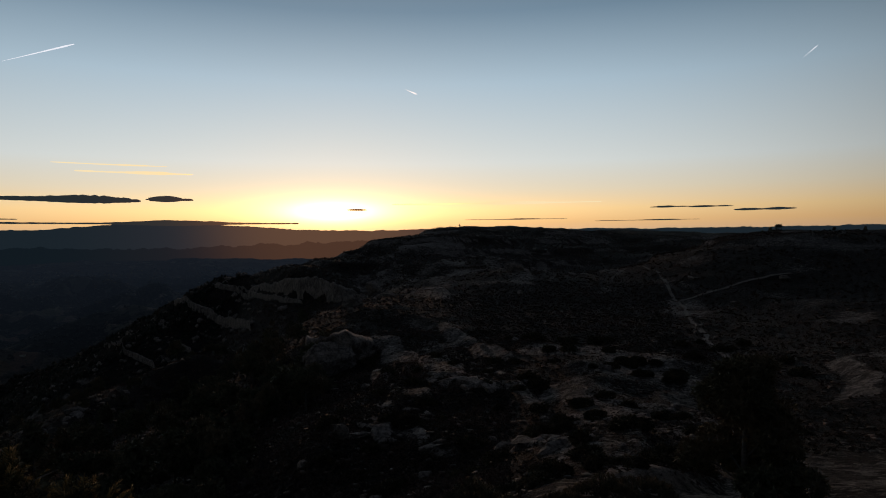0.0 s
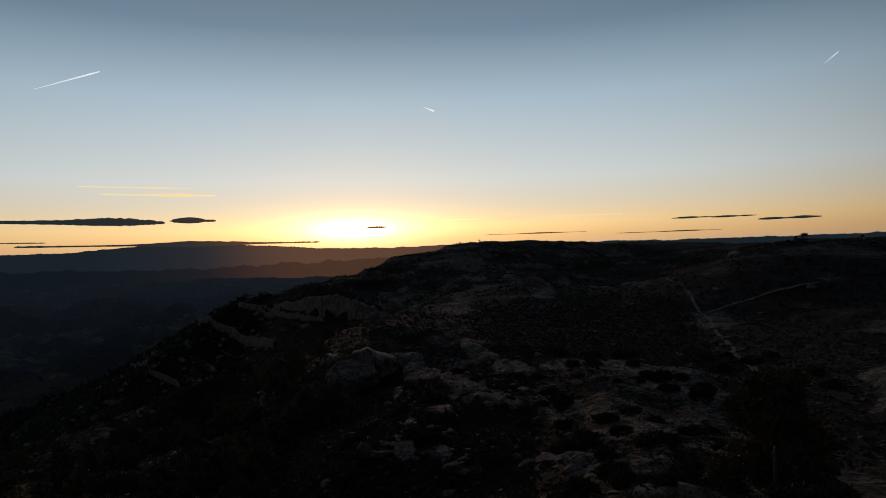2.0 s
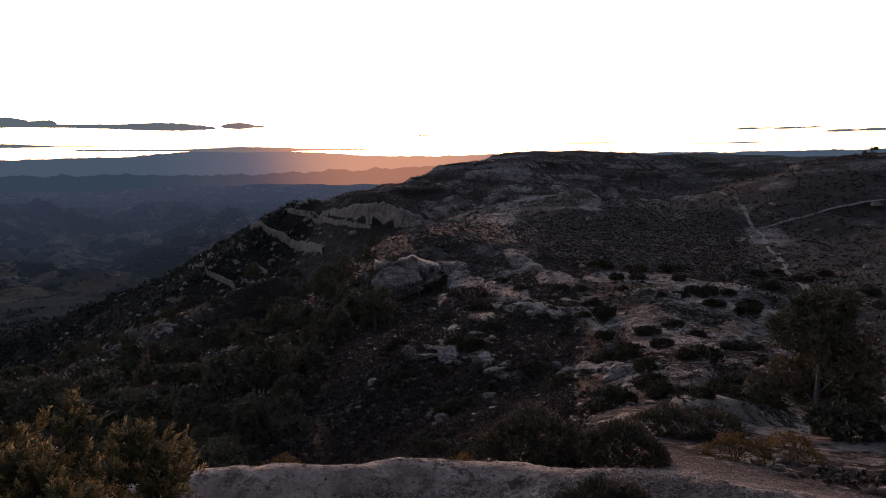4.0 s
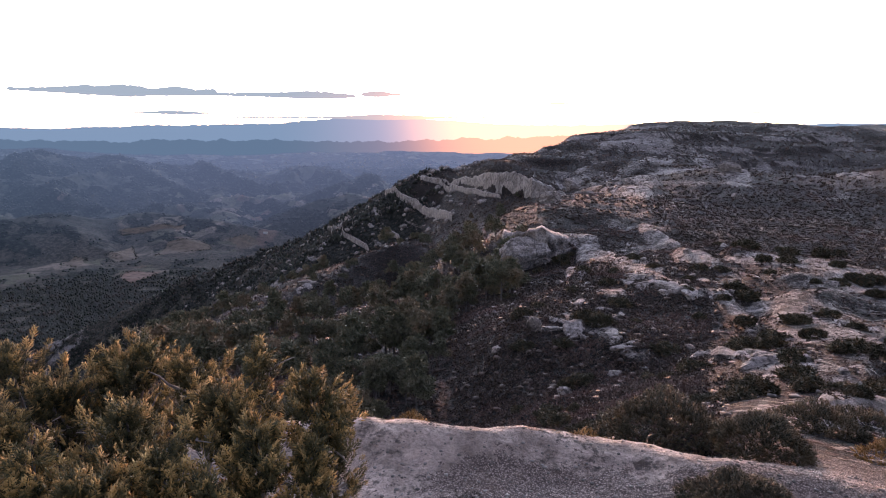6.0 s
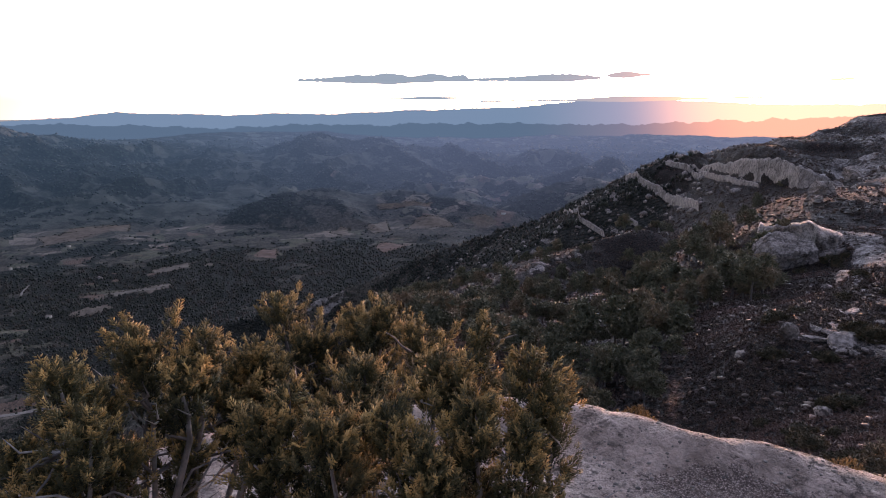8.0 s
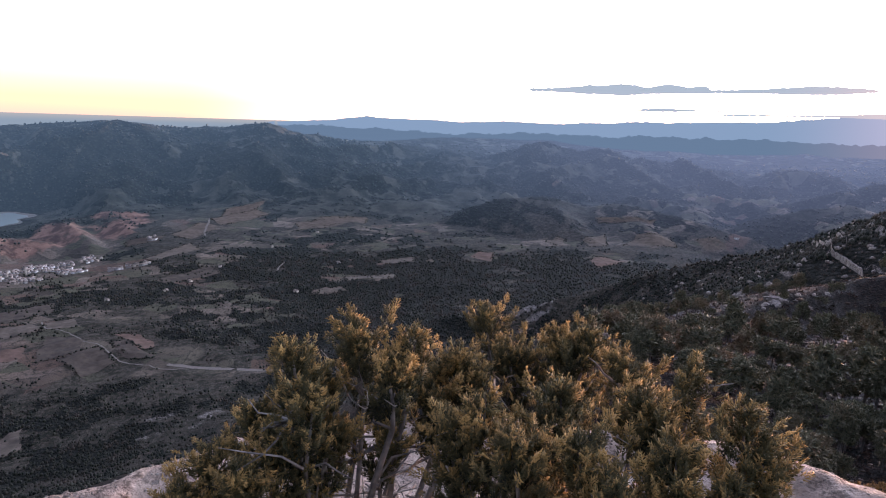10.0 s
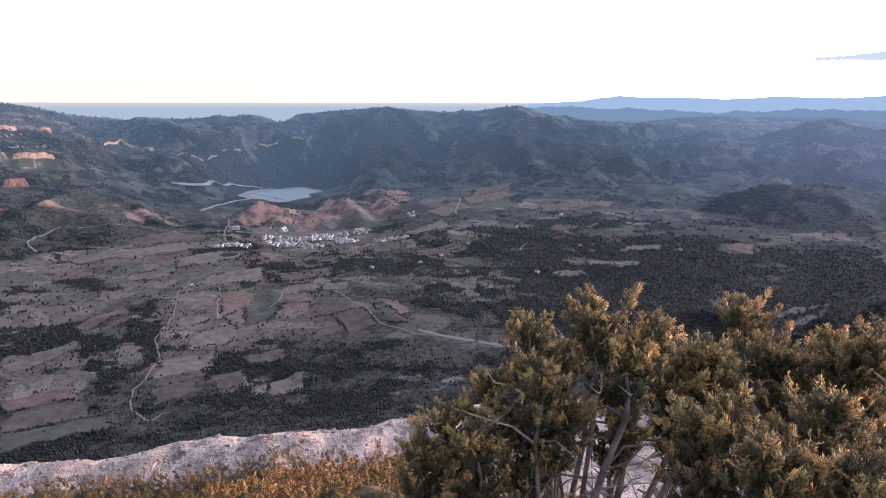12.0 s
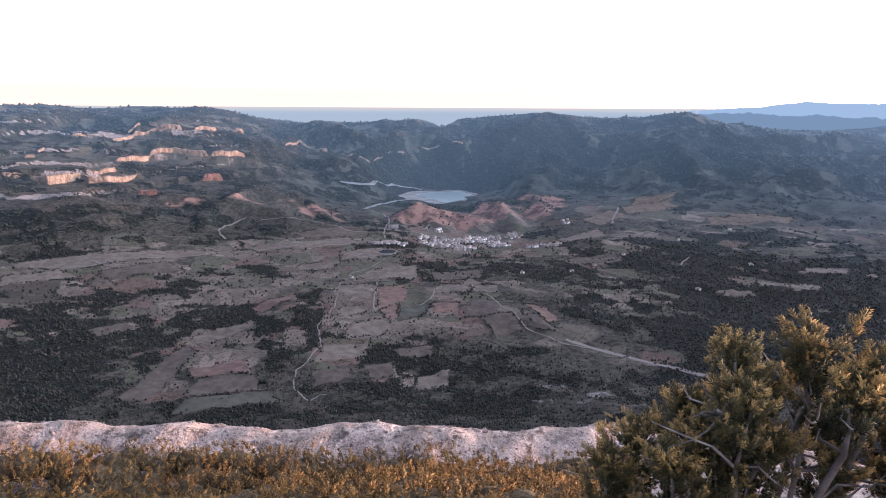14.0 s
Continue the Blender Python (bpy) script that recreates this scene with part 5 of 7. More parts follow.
# ---- pines and oaks of the gully ----
def tree_meshes(seed, high, wide, conical, tufts=420, size=0.34, lowest=0.32, limbs=11):
    rng = np.random.default_rng(seed)
    lean = rng.normal(0, 0.05 * high, 2)
    line = [(0, 0, -0.4), (lean[0] * 0.2, lean[1] * 0.2, high * 0.35), (lean[0] * 0.6, lean[1] * 0.6, high * 0.7), (lean[0], lean[1], high * 0.96)]
    pieces = [tube(line, (0.028 * high, 0.022 * high, 0.012 * high, 0.004 * high), 6)]
    centres = []
    for k in range(limbs):
        h = high * rng.uniform(lowest, 0.97)
        reach = wide / 2 * ((1.15 - h / high) if conical else math.sqrt(max(0.1, 1 - ((h / high - 0.6) / 0.45) ** 2))) * rng.uniform(0.55, 1)
        a = k * 2.4 + rng.uniform(-0.5, 0.5)
        end = np.array([lean[0] * h / high + math.cos(a) * reach, lean[1] * h / high + math.sin(a) * reach, h + 0.08 * high])
        start = np.array([lean[0] * h / high, lean[1] * h / high, h - 0.1 * high])
        pieces.append(tube([start, (start + end) / 2 + (0, 0, 0.03 * high), end], (0.01 * high, 0.007 * high, 0.003 * high), 4))
        centres.append((end, 0.17 * high * rng.uniform(0.7, 1.2)))
    centres.append((np.array([lean[0], lean[1], high * 0.97]), 0.1 * high))
    centres.append((np.array([lean[0] * 0.7, lean[1] * 0.7, high * 0.7]), 0.2 * high))
    v, f = joined(pieces)
    trunk = mesh_of("trunk", v, f, BARK, True)
    pick = rng.integers(0, len(centres), tufts)
    c, rad = np.array([q[0] for q in centres])[pick], np.array([q[1] for q in centres])[pick]
    w = rng.normal(size=(tufts, 3))
    w /= np.linalg.norm(w, axis=1, keepdims=True)
    at = c + w * rad[:, None] * (rng.uniform(0.35, 1, tufts) ** 0.5)[:, None] * (1, 1, 0.75)
    s = rng.uniform(0.7, 1.25, tufts) * size * high / 4
    return trunk, scattered("crown", TUFTS, at, frames_along(w + (0, 0, 0.4), rng), np.stack([s, s, s], -1), PINE, rng)


KINDS = [tree_meshes(s, 4.2, 3.4 if s % 2 else 4.0, s % 2 == 0, 290, 0.4) for s in range(6)]
FAR_KINDS = [tree_meshes(s, 4.2, 3.6 if s % 2 else 4.2, s % 2 == 0, 140, 0.6) for s in range(6, 12)]
rng = np.random.default_rng(17)
planted = 0
while planted < 299:
    b, r = rng.uniform(11, 49), math.exp(rng.uniform(math.log(48), math.log(470)))
    edge_of_wood = 14 + 6 * math.sin(r / 30.0) if r < 330 else 9.5
    if b < edge_of_wood or (b > 46 and r > 130) or (b > 24 and r > 330) or noise.noise(Vector((b * 0.14, math.log(r) * 2.4, 3.3))) < -0.4:
        continue
    p = on_land(b, r)[0]
    s = rng.uniform(0.6, 1.3) * (0.85 if r < 80 else 1.4)
    ob = thing("pine_tree", p, "dark green bushy pine on the gully slope", "tree", "pines of the gully")
    ob.scale = (s * rng.uniform(0.85, 1.15), s * rng.uniform(0.85, 1.15), s * rng.uniform(0.8, 1.1))
    ob.rotation_euler = (0, 0, rng.uniform(0, 6.3))
    trunk, crown = (KINDS if r < 120 else FAR_KINDS)[planted % 6]
    part("trunk", trunk, ob)
    part("crown", crown, ob)
    planted += 1
ob = thing("pine_tree", on_land(-25.6, 29)[0], "tall dark pine beside the pale slabs", "tree")
trunk, crown = tree_meshes(77, 5.6, 5.0, True, 4200, 0.18, 0.08, 24)
part("trunk", trunk, ob)
part("crown", crown, ob)


# trees and a post on the skyline, and a bleached sapling at the rock edge
for b, r, s in ((-27.6, 500, 0.9), (-28.2, 505, 1.1), (-27.0, 495, 0.5), (-32, 520, 0.7), (-22.5, 470, 0.6), (-34, 530, 0.8), (-1.5, 860, 0.8), (-3.2, 870, 0.7), (19.4, 690, 0.35), (18.6, 688, 0.3),
                (20.2, 692, 0.4), (17.5, 680, 0.25), (16.4, 672, 0.3), (19.0, 684, 0.3)):
    ob = thing("pine_tree", on_land(b, r)[0], "lone dark pine on the skyline", "tree", "pines on the skyline")
    ob.scale = (s, s, s)
    trunk, crown = FAR_KINDS[int(r) % 6]
    part("trunk", trunk, ob)
    part("crown", crown, ob)
ob = thing("marker_post", on_land(-5.3, 868)[0], "thin dark marker post on the mesa", "post")
v, f = tube([(0, 0, -0.5), (0, 0, 1.5), (0.05, 0, 3.4)], (0.22, 0.2, 0.16), 6)
part("shaft", mesh_of("shaft", v, f, BARK), ob)
ob = thing("dead_sapling", on_land(21.8, 17.4)[0], "bleached leafless sapling at the rock edge", "dead tree")
line = [(0, 0, -0.2), (0.05, 0.02, 0.5), (-0.03, 0.0, 0.95), (0.06, 0.03, 1.35)]
v, f = tube(line, (0.035, 0.028, 0.018, 0.006), 6)
part("trunk", mesh_of("trunk", v, f, DEAD, True), ob)
for h, a, ln in ((0.45, 0.4, 0.4), (0.6, 2.6, 0.45), (0.8, 4.4, 0.4), (0.95, 1.3, 0.38), (1.1, 3.4, 0.3)):
    way_out = np.array([math.cos(a), math.sin(a), 1.0])
    start = np.array([0.01, 0.01, h])
    v, f = tube([start, start + way_out * ln * 0.4, start + way_out * ln * 0.7 + (0, 0, 0.06)], (0.014, 0.009, 0.003), 5)
    part("limb", mesh_of("limb", v, f, DEAD, True), ob)


# ---- boulders ----
def boulder_mesh(seed, size, level=4):
    """A weathered block: a rough body cut by flat joint faces, with pits and ledges."""
    rng = np.random.default_rng(seed)
    bm = bmesh.new()
    bmesh.ops.create_icosphere(bm, subdivisions=level, radius=1.0)
    off = Vector((seed * 3.7, seed * 1.3, 0))
    cuts = rng.normal(size=(9, 3)) * (1, 1, 0.6)
    cuts /= np.linalg.norm(cuts, axis=1, keepdims=True)
    reach = rng.uniform(0.5, 0.85, 9)
    for v in bm.verts:
        n = v.co.normalized()
        d = 1.05
        for c, h in zip(cuts, reach):
            along = n.x * c[0] + n.y * c[1] + n.z * c[2]
            if along > 0.1:
                d = min(d, h / along)
        d = d * (1 + 0.16 * noise.fractal(n * 2.2 + off, 0.9, 2.1, 5)) - 0.1 * abs(noise.noise(Vector((n.x * 2, n.y * 2, n.z * 6)) + off)) ** 2
        v.co = (n.x * d * size[0] / 2, n.y * d * size[1] / 2, n.z * d * size[2] / 2)
    me = bpy.data.meshes.new("boulder")
    bm.to_mesh(me)
    bm.free()
    me.materials.append(LIMESTONE)
    return me


def boulder(b, r, size, sink, seed, label, turn=0.0):
    p = on_land(b, r)[0]
    ob = new("boulder", boulder_mesh(seed, size))
    ob.matrix_world = Matrix.Translation((p[0], p[1], p[2] + size[2] * (0.5 - sink))) @ Matrix.Rotation(radians(b + turn), 4, "Z")
    return tagged(ob, label, "boulder", "boulders of the plateau")


boulder(10.3, 143.5, (11.5, 8, 9.5), 0.22, 19, "great blocky weathered limestone crag above the gully", 12)
boulder(12.9, 144, (4.5, 4, 5.5), 0.3, 2, "upright limestone block beside the great crag")
boulder(13.3, 138, (3, 3, 3.5), 0.3, 3, "small limestone block below the great crag")
boulder(9.5, 68, (1.7, 1.6, 2.4), 0.2, 4, "upright pale limestone knob among scrub")
boulder(8.3, 235, (9, 7, 7), 0.4, 10, "pale limestone bluff on the slope")
boulder(6.3, 420, (16, 10, 12), 0.4, 11, "limestone bluff under the mesa")
boulder(-6.5, 385, (14, 8, 8), 0.4, 12, "limestone bluff on the low ridge")
boulder(42.0, 150, (6, 4, 6), 0.3, 13, "pale limestone crag on the spur")
boulder(39.8, 160, (3, 3, 5), 0.3, 14, "narrow pale limestone crag on the spur")
boulder(43.8, 148, (4, 3, 3), 0.3, 15, "pale limestone block on the spur")
boulder(33.6, 216, (8, 5, 4), 0.4, 16, "pale limestone ledge on the spur crest")
boulder(30.5, 236, (9, 5, 3), 0.4, 17, "pale limestone ledge on the spur crest")
rng = np.random.default_rng(21)
BLOCKS = [boulder_mesh(80 + k, (2.0, 1.6, 1.3), 3) for k in range(8)]


def outcrop(b0, r0, b1, r1, count, size, label):
    """Broken blocks along a bed that crops out between two places."""
    for k in range(count):
        t = (k + rng.uniform(-0.3, 0.8)) / count
        b, r = b0 + (b1 - b0) * t + rng.normal(0, 0.35), r0 + (r1 - r0) * t + rng.normal(0, 2.0)
        s = size * rng.uniform(0.3, 1.0) ** 1.5 * 1.4
        p = on_land(b, r)[0]
        ob = tagged(new("boulder", BLOCKS[rng.integers(0, 8)]), label, "boulder", "boulders of the plateau")
        ob.matrix_world = (Matrix.Translation((p[0], p[1], p[2] - 0.22 * s)) @ Matrix.Rotation(rng.uniform(0, 6.3), 4, "Z") @ Matrix.Rotation(rng.normal(0, 0.2), 4, "X")
                           @ Matrix.Diagonal((s * rng.uniform(1.2, 2.6), s * rng.uniform(0.9, 1.5), s * rng.uniform(0.6, 1.1), 1)))


boulder(7.8, 300, (13, 9, 8), 0.35, 18, "pale limestone bluff above the pines")
outcrop(8.4, 72, 0.5, 61, 16, 1.25, "pale broken limestone block in an outcrop")
outcrop(6.5, 84, 1.5, 78, 12, 1.1, "pale broken limestone block in an outcrop")
outcrop(1.0, 100, -4.0, 88, 14, 1.2, "pale broken limestone block in an outcrop")
outcrop(-5, 62, -12, 50, 16, 1.0, "pale broken limestone block in an outcrop")
outcrop(12.5, 152, 6.5, 150, 12, 2.2, "limestone block fallen from the great crag")
outcrop(8.5, 620, -13, 850, 30, 3.4, "limestone block on the flank of the mesa")
outcrop(7, 480, -12, 700, 22, 2.8, "limestone block on the flank of the mesa")
outcrop(44.5, 146, 38.5, 172, 12, 1.6, "pale limestone block on the spur")
outcrop(36, 196, 27, 258, 16, 1.8, "pale limestone block on the spur crest")
# blocks fallen on the scarp, past counting
n = 900
q = np.stack([rng.uniform(14, 42, n), np.exp(rng.uniform(math.log(480), math.log(1000), n))], -1)
p = on_land(q[:, 0], q[:, 1])
s = rng.uniform(0.5, 1.0, n) ** 3 * 3.4
tagged(new("scree", scattered("scree", [lump(1, 0.28, k) for k in range(140, 145)], p + np.stack([s * 0, s * 0, s * 0.2], -1), turns(rng, n), np.stack([s * 1.3, s, s * 0.8], -1), SCARP_STONE, rng, False, 0.25)),
       "pale limestone blocks scattered over the scarp", "scree", "", "stuff")
outcrop(8, 260, 3, 300, 12, 2.4, "pale limestone block on the slope")
outcrop(6, 400, -16, 400, 30, 2.6, "pale limestone block on the low ridge")
for k in range(60):
    b = rng.uniform(68, 136)
    r = float(np.interp(b, RIM[:, 0], RIM[:, 1])) - rng.uniform(0.5, 2.3)
    s = rng.uniform(0.02, 0.1)
    p = on_land(b, r)[0]
    ob = tagged(new("stone", BLOCKS[k % 8]), "loose pale stone on the rock rim", "stone", "stones on the terrace rim")
    ob.matrix_world = Matrix.Translation((p[0], p[1], p[2] + 0.1 * s)) @ Matrix.Rotation(rng.uniform(0, 6.3), 4, "Z") @ Matrix.Diagonal((s * 1.3, s, s * 0.7, 1))
for k in range(70):
    b, r = rng.uniform(-30, 15), math.exp(rng.uniform(math.log(30), math.log(420)))
    s = rng.uniform(0.25, 0.7) * (0.6 + r / 120)
    p = on_land(b, r)[0]
    ob = tagged(new("boulder", BLOCKS[k % 8]), "small pale limestone block on the slope", "boulder", "boulders of the plateau")
    ob.matrix_world = Matrix.Translation((p[0], p[1], p[2] + 0.15 * s)) @ Matrix.Rotation(rng.uniform(0, 6.3), 4, "Z") @ Matrix.Diagonal((s * 1.3, s, s, 1))


# ---- beds of limestone that stand out as low walls ----
def cliff(points, label, mat=SCARP_STONE, deep=5.0, pace=1.2, gaps=0.0, rugged=0.1):
    """A jointed rock wall through points of bearing, distance and height, standing on the land and facing the open side."""
    pts = np.array(points, float)
    way = np.stack([-np.sin(np.radians(pts[:, 0])) * pts[:, 1], np.cos(np.radians(pts[:, 0])) * pts[:, 1]], -1)
    run = np.concatenate([[0], np.cumsum(np.hypot(*np.diff(way, axis=0).T))])
    s = np.arange(0, run[-1], pace)
    x, y, h = np.interp(s, run, way[:, 0]), np.interp(s, run, way[:, 1]), np.interp(s, run, pts[:, 2])
    seed = int(pts[0, 1] * 7 + pts[0, 0] * 13)
    top = float(h.max())
    face = -np.stack([x, y], -1) / np.hypot(x, y)[:, None]
    block = np.round(2.5 * fbm(s, s * 0, top * 0.8, 3, seed)) / 2.5
    h = h * (0.95 + min(1.0, 10 * rugged) * (0.12 * block + 0.1 * fbm(s, s * 0, top * 0.5, 3, seed + 1))) * np.minimum(1, np.minimum(s, s[-1] - s) / (0.5 * top) + 0.25)
    if gaps:
        h = h * smooth(-0.05, 0.1, fbm(s, s * 0, top * 4, 2, seed + 2) + 0.35 - gaps)
    z0 = land(x, y)
    k = np.hanning(9)
    z0 = np.convolve(np.pad(z0, 4, mode="edge"), k / k.sum(), "valid")
    rows = []
    for t in (0.0, 0.25, 0.42, 0.5, 0.62, 0.8, 0.93, 1.0):
        off = 1.2 * rugged * top * block + rugged * top * fbm(s, s * 0 + t * top * 2, top * 0.35, 3, seed + 3) - 0.16 * h * t - 0.06 * top * math.floor(t * 3)
        zz = z0 - 0.35 * top + (h + 0.35 * top) * t
        rows.append(np.stack([x + face[:, 0] * off, y + face[:, 1] * off, zz + 0.05 * top * t * fbm(s, s * 0 + 9 * t, top * 0.3, 2, seed + 4)], -1))
    back = rows[-1] - np.concatenate([face * deep, np.zeros((len(s), 1))], 1)
    rows.append(back + (0, 0, 0.02 * top))
    last = back - np.concatenate([face * deep * 0.5, np.zeros((len(s), 1))], 1)
    last[:, 2] = np.minimum(land(last[:, 0], last[:, 1]) - 0.2 * top, back[:, 2] - 0.2)
    rows.append(last)
    n = len(s)
    quads = [np.stack([a, a + 1, a + 1 + n, a + n], -1) for a in (np.arange(n - 1) + j * n for j in range(len(rows) - 1))]
    return tagged(new("limestone_cliff", mesh_of("limestone_cliff", np.concatenate(rows), np.concatenate(quads), mat, rugged < 0.05)), label, "cliff", "limestone cliffs")


cliff([(13.0, 150, 5), (12.5, 147, 9.4), (11.4, 145, 9.2), (10.2, 146, 8.4), (9.0, 146, 7.6), (8.0, 148, 5), (6.4, 151, 3)], "great weathered limestone crag above the gully", LIMESTONE, 4.0, 0.35, 0.0, 0.26)
cliff([tuple(q) for q in WALL[::-1]], "high pale streaked limestone wall of the scarp", SCARP_STONE, 8.0, 1.2, 0.0, 0.035)
cliff([(20.4, 672, 4.5), (18.4, 642, 6.0), (16.9, 585, 5.0), (14.8, 507, 4.6), (12.7, 473, 2.5)], "thin pale limestone bed on the scarp", SCARP_STONE, 4.0, 0.9)
cliff([(23.4, 716, 7), (21.8, 640, 8), (20.5, 610, 9), (19.0, 569, 9), (17.2, 478, 6.5)], "thin pale limestone bed on the scarp", SCARP_STONE, 4.0, 0.9)
cliff([(28.6, 782, 6.0), (27.2, 626, 5.0), (26.0, 600, 5.5), (24.9, 578, 5.0)], "thin pale limestone bed on the scarp", SCARP_STONE, 4.0, 0.9)
cliff([(23.4, 596, 4.6), (22.0, 566, 4.2)], "thin pale limestone bed on the scarp", SCARP_STONE, 4.0, 0.9)
cliff([(27.4, 782, 3.9), (26.3, 633, 3.1)], "thin pale limestone bed on the scarp", SCARP_STONE, 4.0, 0.9)
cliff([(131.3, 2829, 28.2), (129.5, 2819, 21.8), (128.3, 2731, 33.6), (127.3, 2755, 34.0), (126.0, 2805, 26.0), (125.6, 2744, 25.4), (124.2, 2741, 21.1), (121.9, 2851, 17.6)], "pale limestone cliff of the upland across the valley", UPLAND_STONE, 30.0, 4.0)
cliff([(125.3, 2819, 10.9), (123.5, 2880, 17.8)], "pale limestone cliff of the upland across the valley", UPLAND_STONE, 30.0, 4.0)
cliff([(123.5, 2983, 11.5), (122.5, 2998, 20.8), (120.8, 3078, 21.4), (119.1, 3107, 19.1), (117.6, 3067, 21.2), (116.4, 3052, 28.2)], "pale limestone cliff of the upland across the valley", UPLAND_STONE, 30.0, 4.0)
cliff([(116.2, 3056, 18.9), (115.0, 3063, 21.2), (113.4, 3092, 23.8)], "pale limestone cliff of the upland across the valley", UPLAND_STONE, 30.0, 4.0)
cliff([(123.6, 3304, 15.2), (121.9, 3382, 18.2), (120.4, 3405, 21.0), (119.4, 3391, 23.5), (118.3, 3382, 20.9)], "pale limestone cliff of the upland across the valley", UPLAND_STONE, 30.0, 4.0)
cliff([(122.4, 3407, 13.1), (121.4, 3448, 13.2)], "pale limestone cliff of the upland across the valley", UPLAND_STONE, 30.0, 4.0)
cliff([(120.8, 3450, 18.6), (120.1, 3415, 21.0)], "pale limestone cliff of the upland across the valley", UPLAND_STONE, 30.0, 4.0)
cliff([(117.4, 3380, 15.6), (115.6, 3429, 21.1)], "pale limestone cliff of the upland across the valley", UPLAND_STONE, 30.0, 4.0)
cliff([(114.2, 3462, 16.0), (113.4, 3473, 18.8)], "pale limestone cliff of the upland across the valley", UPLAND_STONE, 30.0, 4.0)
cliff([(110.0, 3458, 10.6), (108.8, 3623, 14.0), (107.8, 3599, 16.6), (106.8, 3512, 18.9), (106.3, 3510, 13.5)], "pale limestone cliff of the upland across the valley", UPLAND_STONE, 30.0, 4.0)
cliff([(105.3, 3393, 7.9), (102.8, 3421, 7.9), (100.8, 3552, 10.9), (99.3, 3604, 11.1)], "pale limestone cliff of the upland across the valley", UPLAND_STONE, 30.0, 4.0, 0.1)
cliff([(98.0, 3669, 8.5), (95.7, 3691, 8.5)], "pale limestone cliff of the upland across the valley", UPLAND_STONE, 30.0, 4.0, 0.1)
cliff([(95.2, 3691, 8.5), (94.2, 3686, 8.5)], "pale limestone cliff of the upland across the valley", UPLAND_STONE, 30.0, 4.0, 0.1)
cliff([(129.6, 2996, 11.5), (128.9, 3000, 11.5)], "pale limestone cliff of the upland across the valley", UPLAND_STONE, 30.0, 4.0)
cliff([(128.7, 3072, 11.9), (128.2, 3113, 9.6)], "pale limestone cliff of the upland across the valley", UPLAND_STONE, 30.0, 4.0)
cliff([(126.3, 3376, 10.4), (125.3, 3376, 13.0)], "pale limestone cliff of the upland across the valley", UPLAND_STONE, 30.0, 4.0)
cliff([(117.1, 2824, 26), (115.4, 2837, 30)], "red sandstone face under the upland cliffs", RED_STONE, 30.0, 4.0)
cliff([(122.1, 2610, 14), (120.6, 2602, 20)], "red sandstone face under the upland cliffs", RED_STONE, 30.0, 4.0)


# ---- low growth and woods, past counting ----
def stuff(name, me, label, category):
    return tagged(new(name, me), label, category, "", "stuff")


LUMPS = [lump(1, 0.3, s) for s in range(30, 36)]
rng = np.random.default_rng(33)


def heath_places(n, b0, b1, r0, r1, keep):
    b = rng.uniform(b0, b1, n)
    r = np.exp(rng.uniform(math.log(r0), math.log(r1), n))
    p = on_land(b, r)
    k = keep(b, r, p)
    return p[k], r[k], b[k]


def not_rock(limit, share=1.0):
    def test(b, r, p):
        c = cover(p[:, 0], p[:, 1], p[:, 2])
        return (c[:, 0] < limit) & (rng.uniform(0, 1, len(b)) < share)
    return test


p, r, b = heath_places(34000, -46, 48, 17, 520, not_rock(0.42))
s = rng.uniform(0.4, 1.2, len(p)) * (0.14 + 0.0042 * r)
stuff("hillside_scrub", scattered("hillside_scrub", TUFTS + TUFTS, p + (0, 0, 0.1), turns(rng, len(p)), np.stack([s, s, s * 0.7], -1), SCRUB, rng),
      "dense dark brown and green scrub on the slopes", "scrub")
p, r, b = heath_places(2800, -46, 30, 17, 260, not_rock(0.45))
s = rng.uniform(0.5, 1.2, len(p)) * (0.14 + 0.004 * r)
stuff("heath", scattered("heath", LUMPS, p + (0, 0, 0.0), turns(rng, len(p)), np.stack([s, s, s * 0.5], -1), SCRUB, rng, False, 0.25),
      "low dark cushions of heath between rocks", "scrub")

p, r, b = heath_places(22000, -6, 17, 30, 170, not_rock(0.5))
s = rng.uniform(0.5, 1.3, len(p)) * (0.16 + 0.0026 * r)
stuff("dense_heath", scattered("dense_heath", TUFTS, p + (0, 0, 0.05), turns(rng, len(p)), np.stack([s, s, s * 0.8], -1), SCRUB, rng),
      "close brown heath between the outcrops", "scrub")
p, r, b = heath_places(16000, -24, 2, 120, 340, lambda b, r, p: strips(b, r, HEATHS) > 0.1)
s = rng.uniform(0.5, 1.2, len(p)) * (0.2 + 0.0022 * r)
stuff("heath_sward", scattered("heath_sward", TUFTS, p + (0, 0, 0.05), turns(rng, len(p)), np.stack([s, s, s * 0.6], -1), SCRUB, rng), "even reddish brown heath on the plateau", "scrub")
p, r, b = heath_places(26000, -26, 10, 26, 620, lambda b, r, p: (strips(b, r, SLABS + LEDGES + UPPER_LEDGES) > 0.05) & (fbm(p[:, 0], p[:, 1], 5, 3, 46) + 0.3 * rng.normal(0, 1, len(b)) > 0.12))
s = rng.uniform(0.35, 1.1, len(p)) * (0.13 + 0.0035 * r)
stuff("slab_tufts", scattered("slab_tufts", TUFTS, p + (0, 0, 0.05), turns(rng, len(p)), np.stack([s, s, s * 0.6], -1), SCRUB, rng), "small dark tufts rooted in the joints of the slabs", "scrub")
q = [heath_places(15000, 7, 54, 380, 1250, not_rock(0.5)), heath_places(7000, -34, 8, 430, 950, not_rock(0.6))]
p, r = np.concatenate([k[0] for k in q]), np.concatenate([k[1] for k in q])
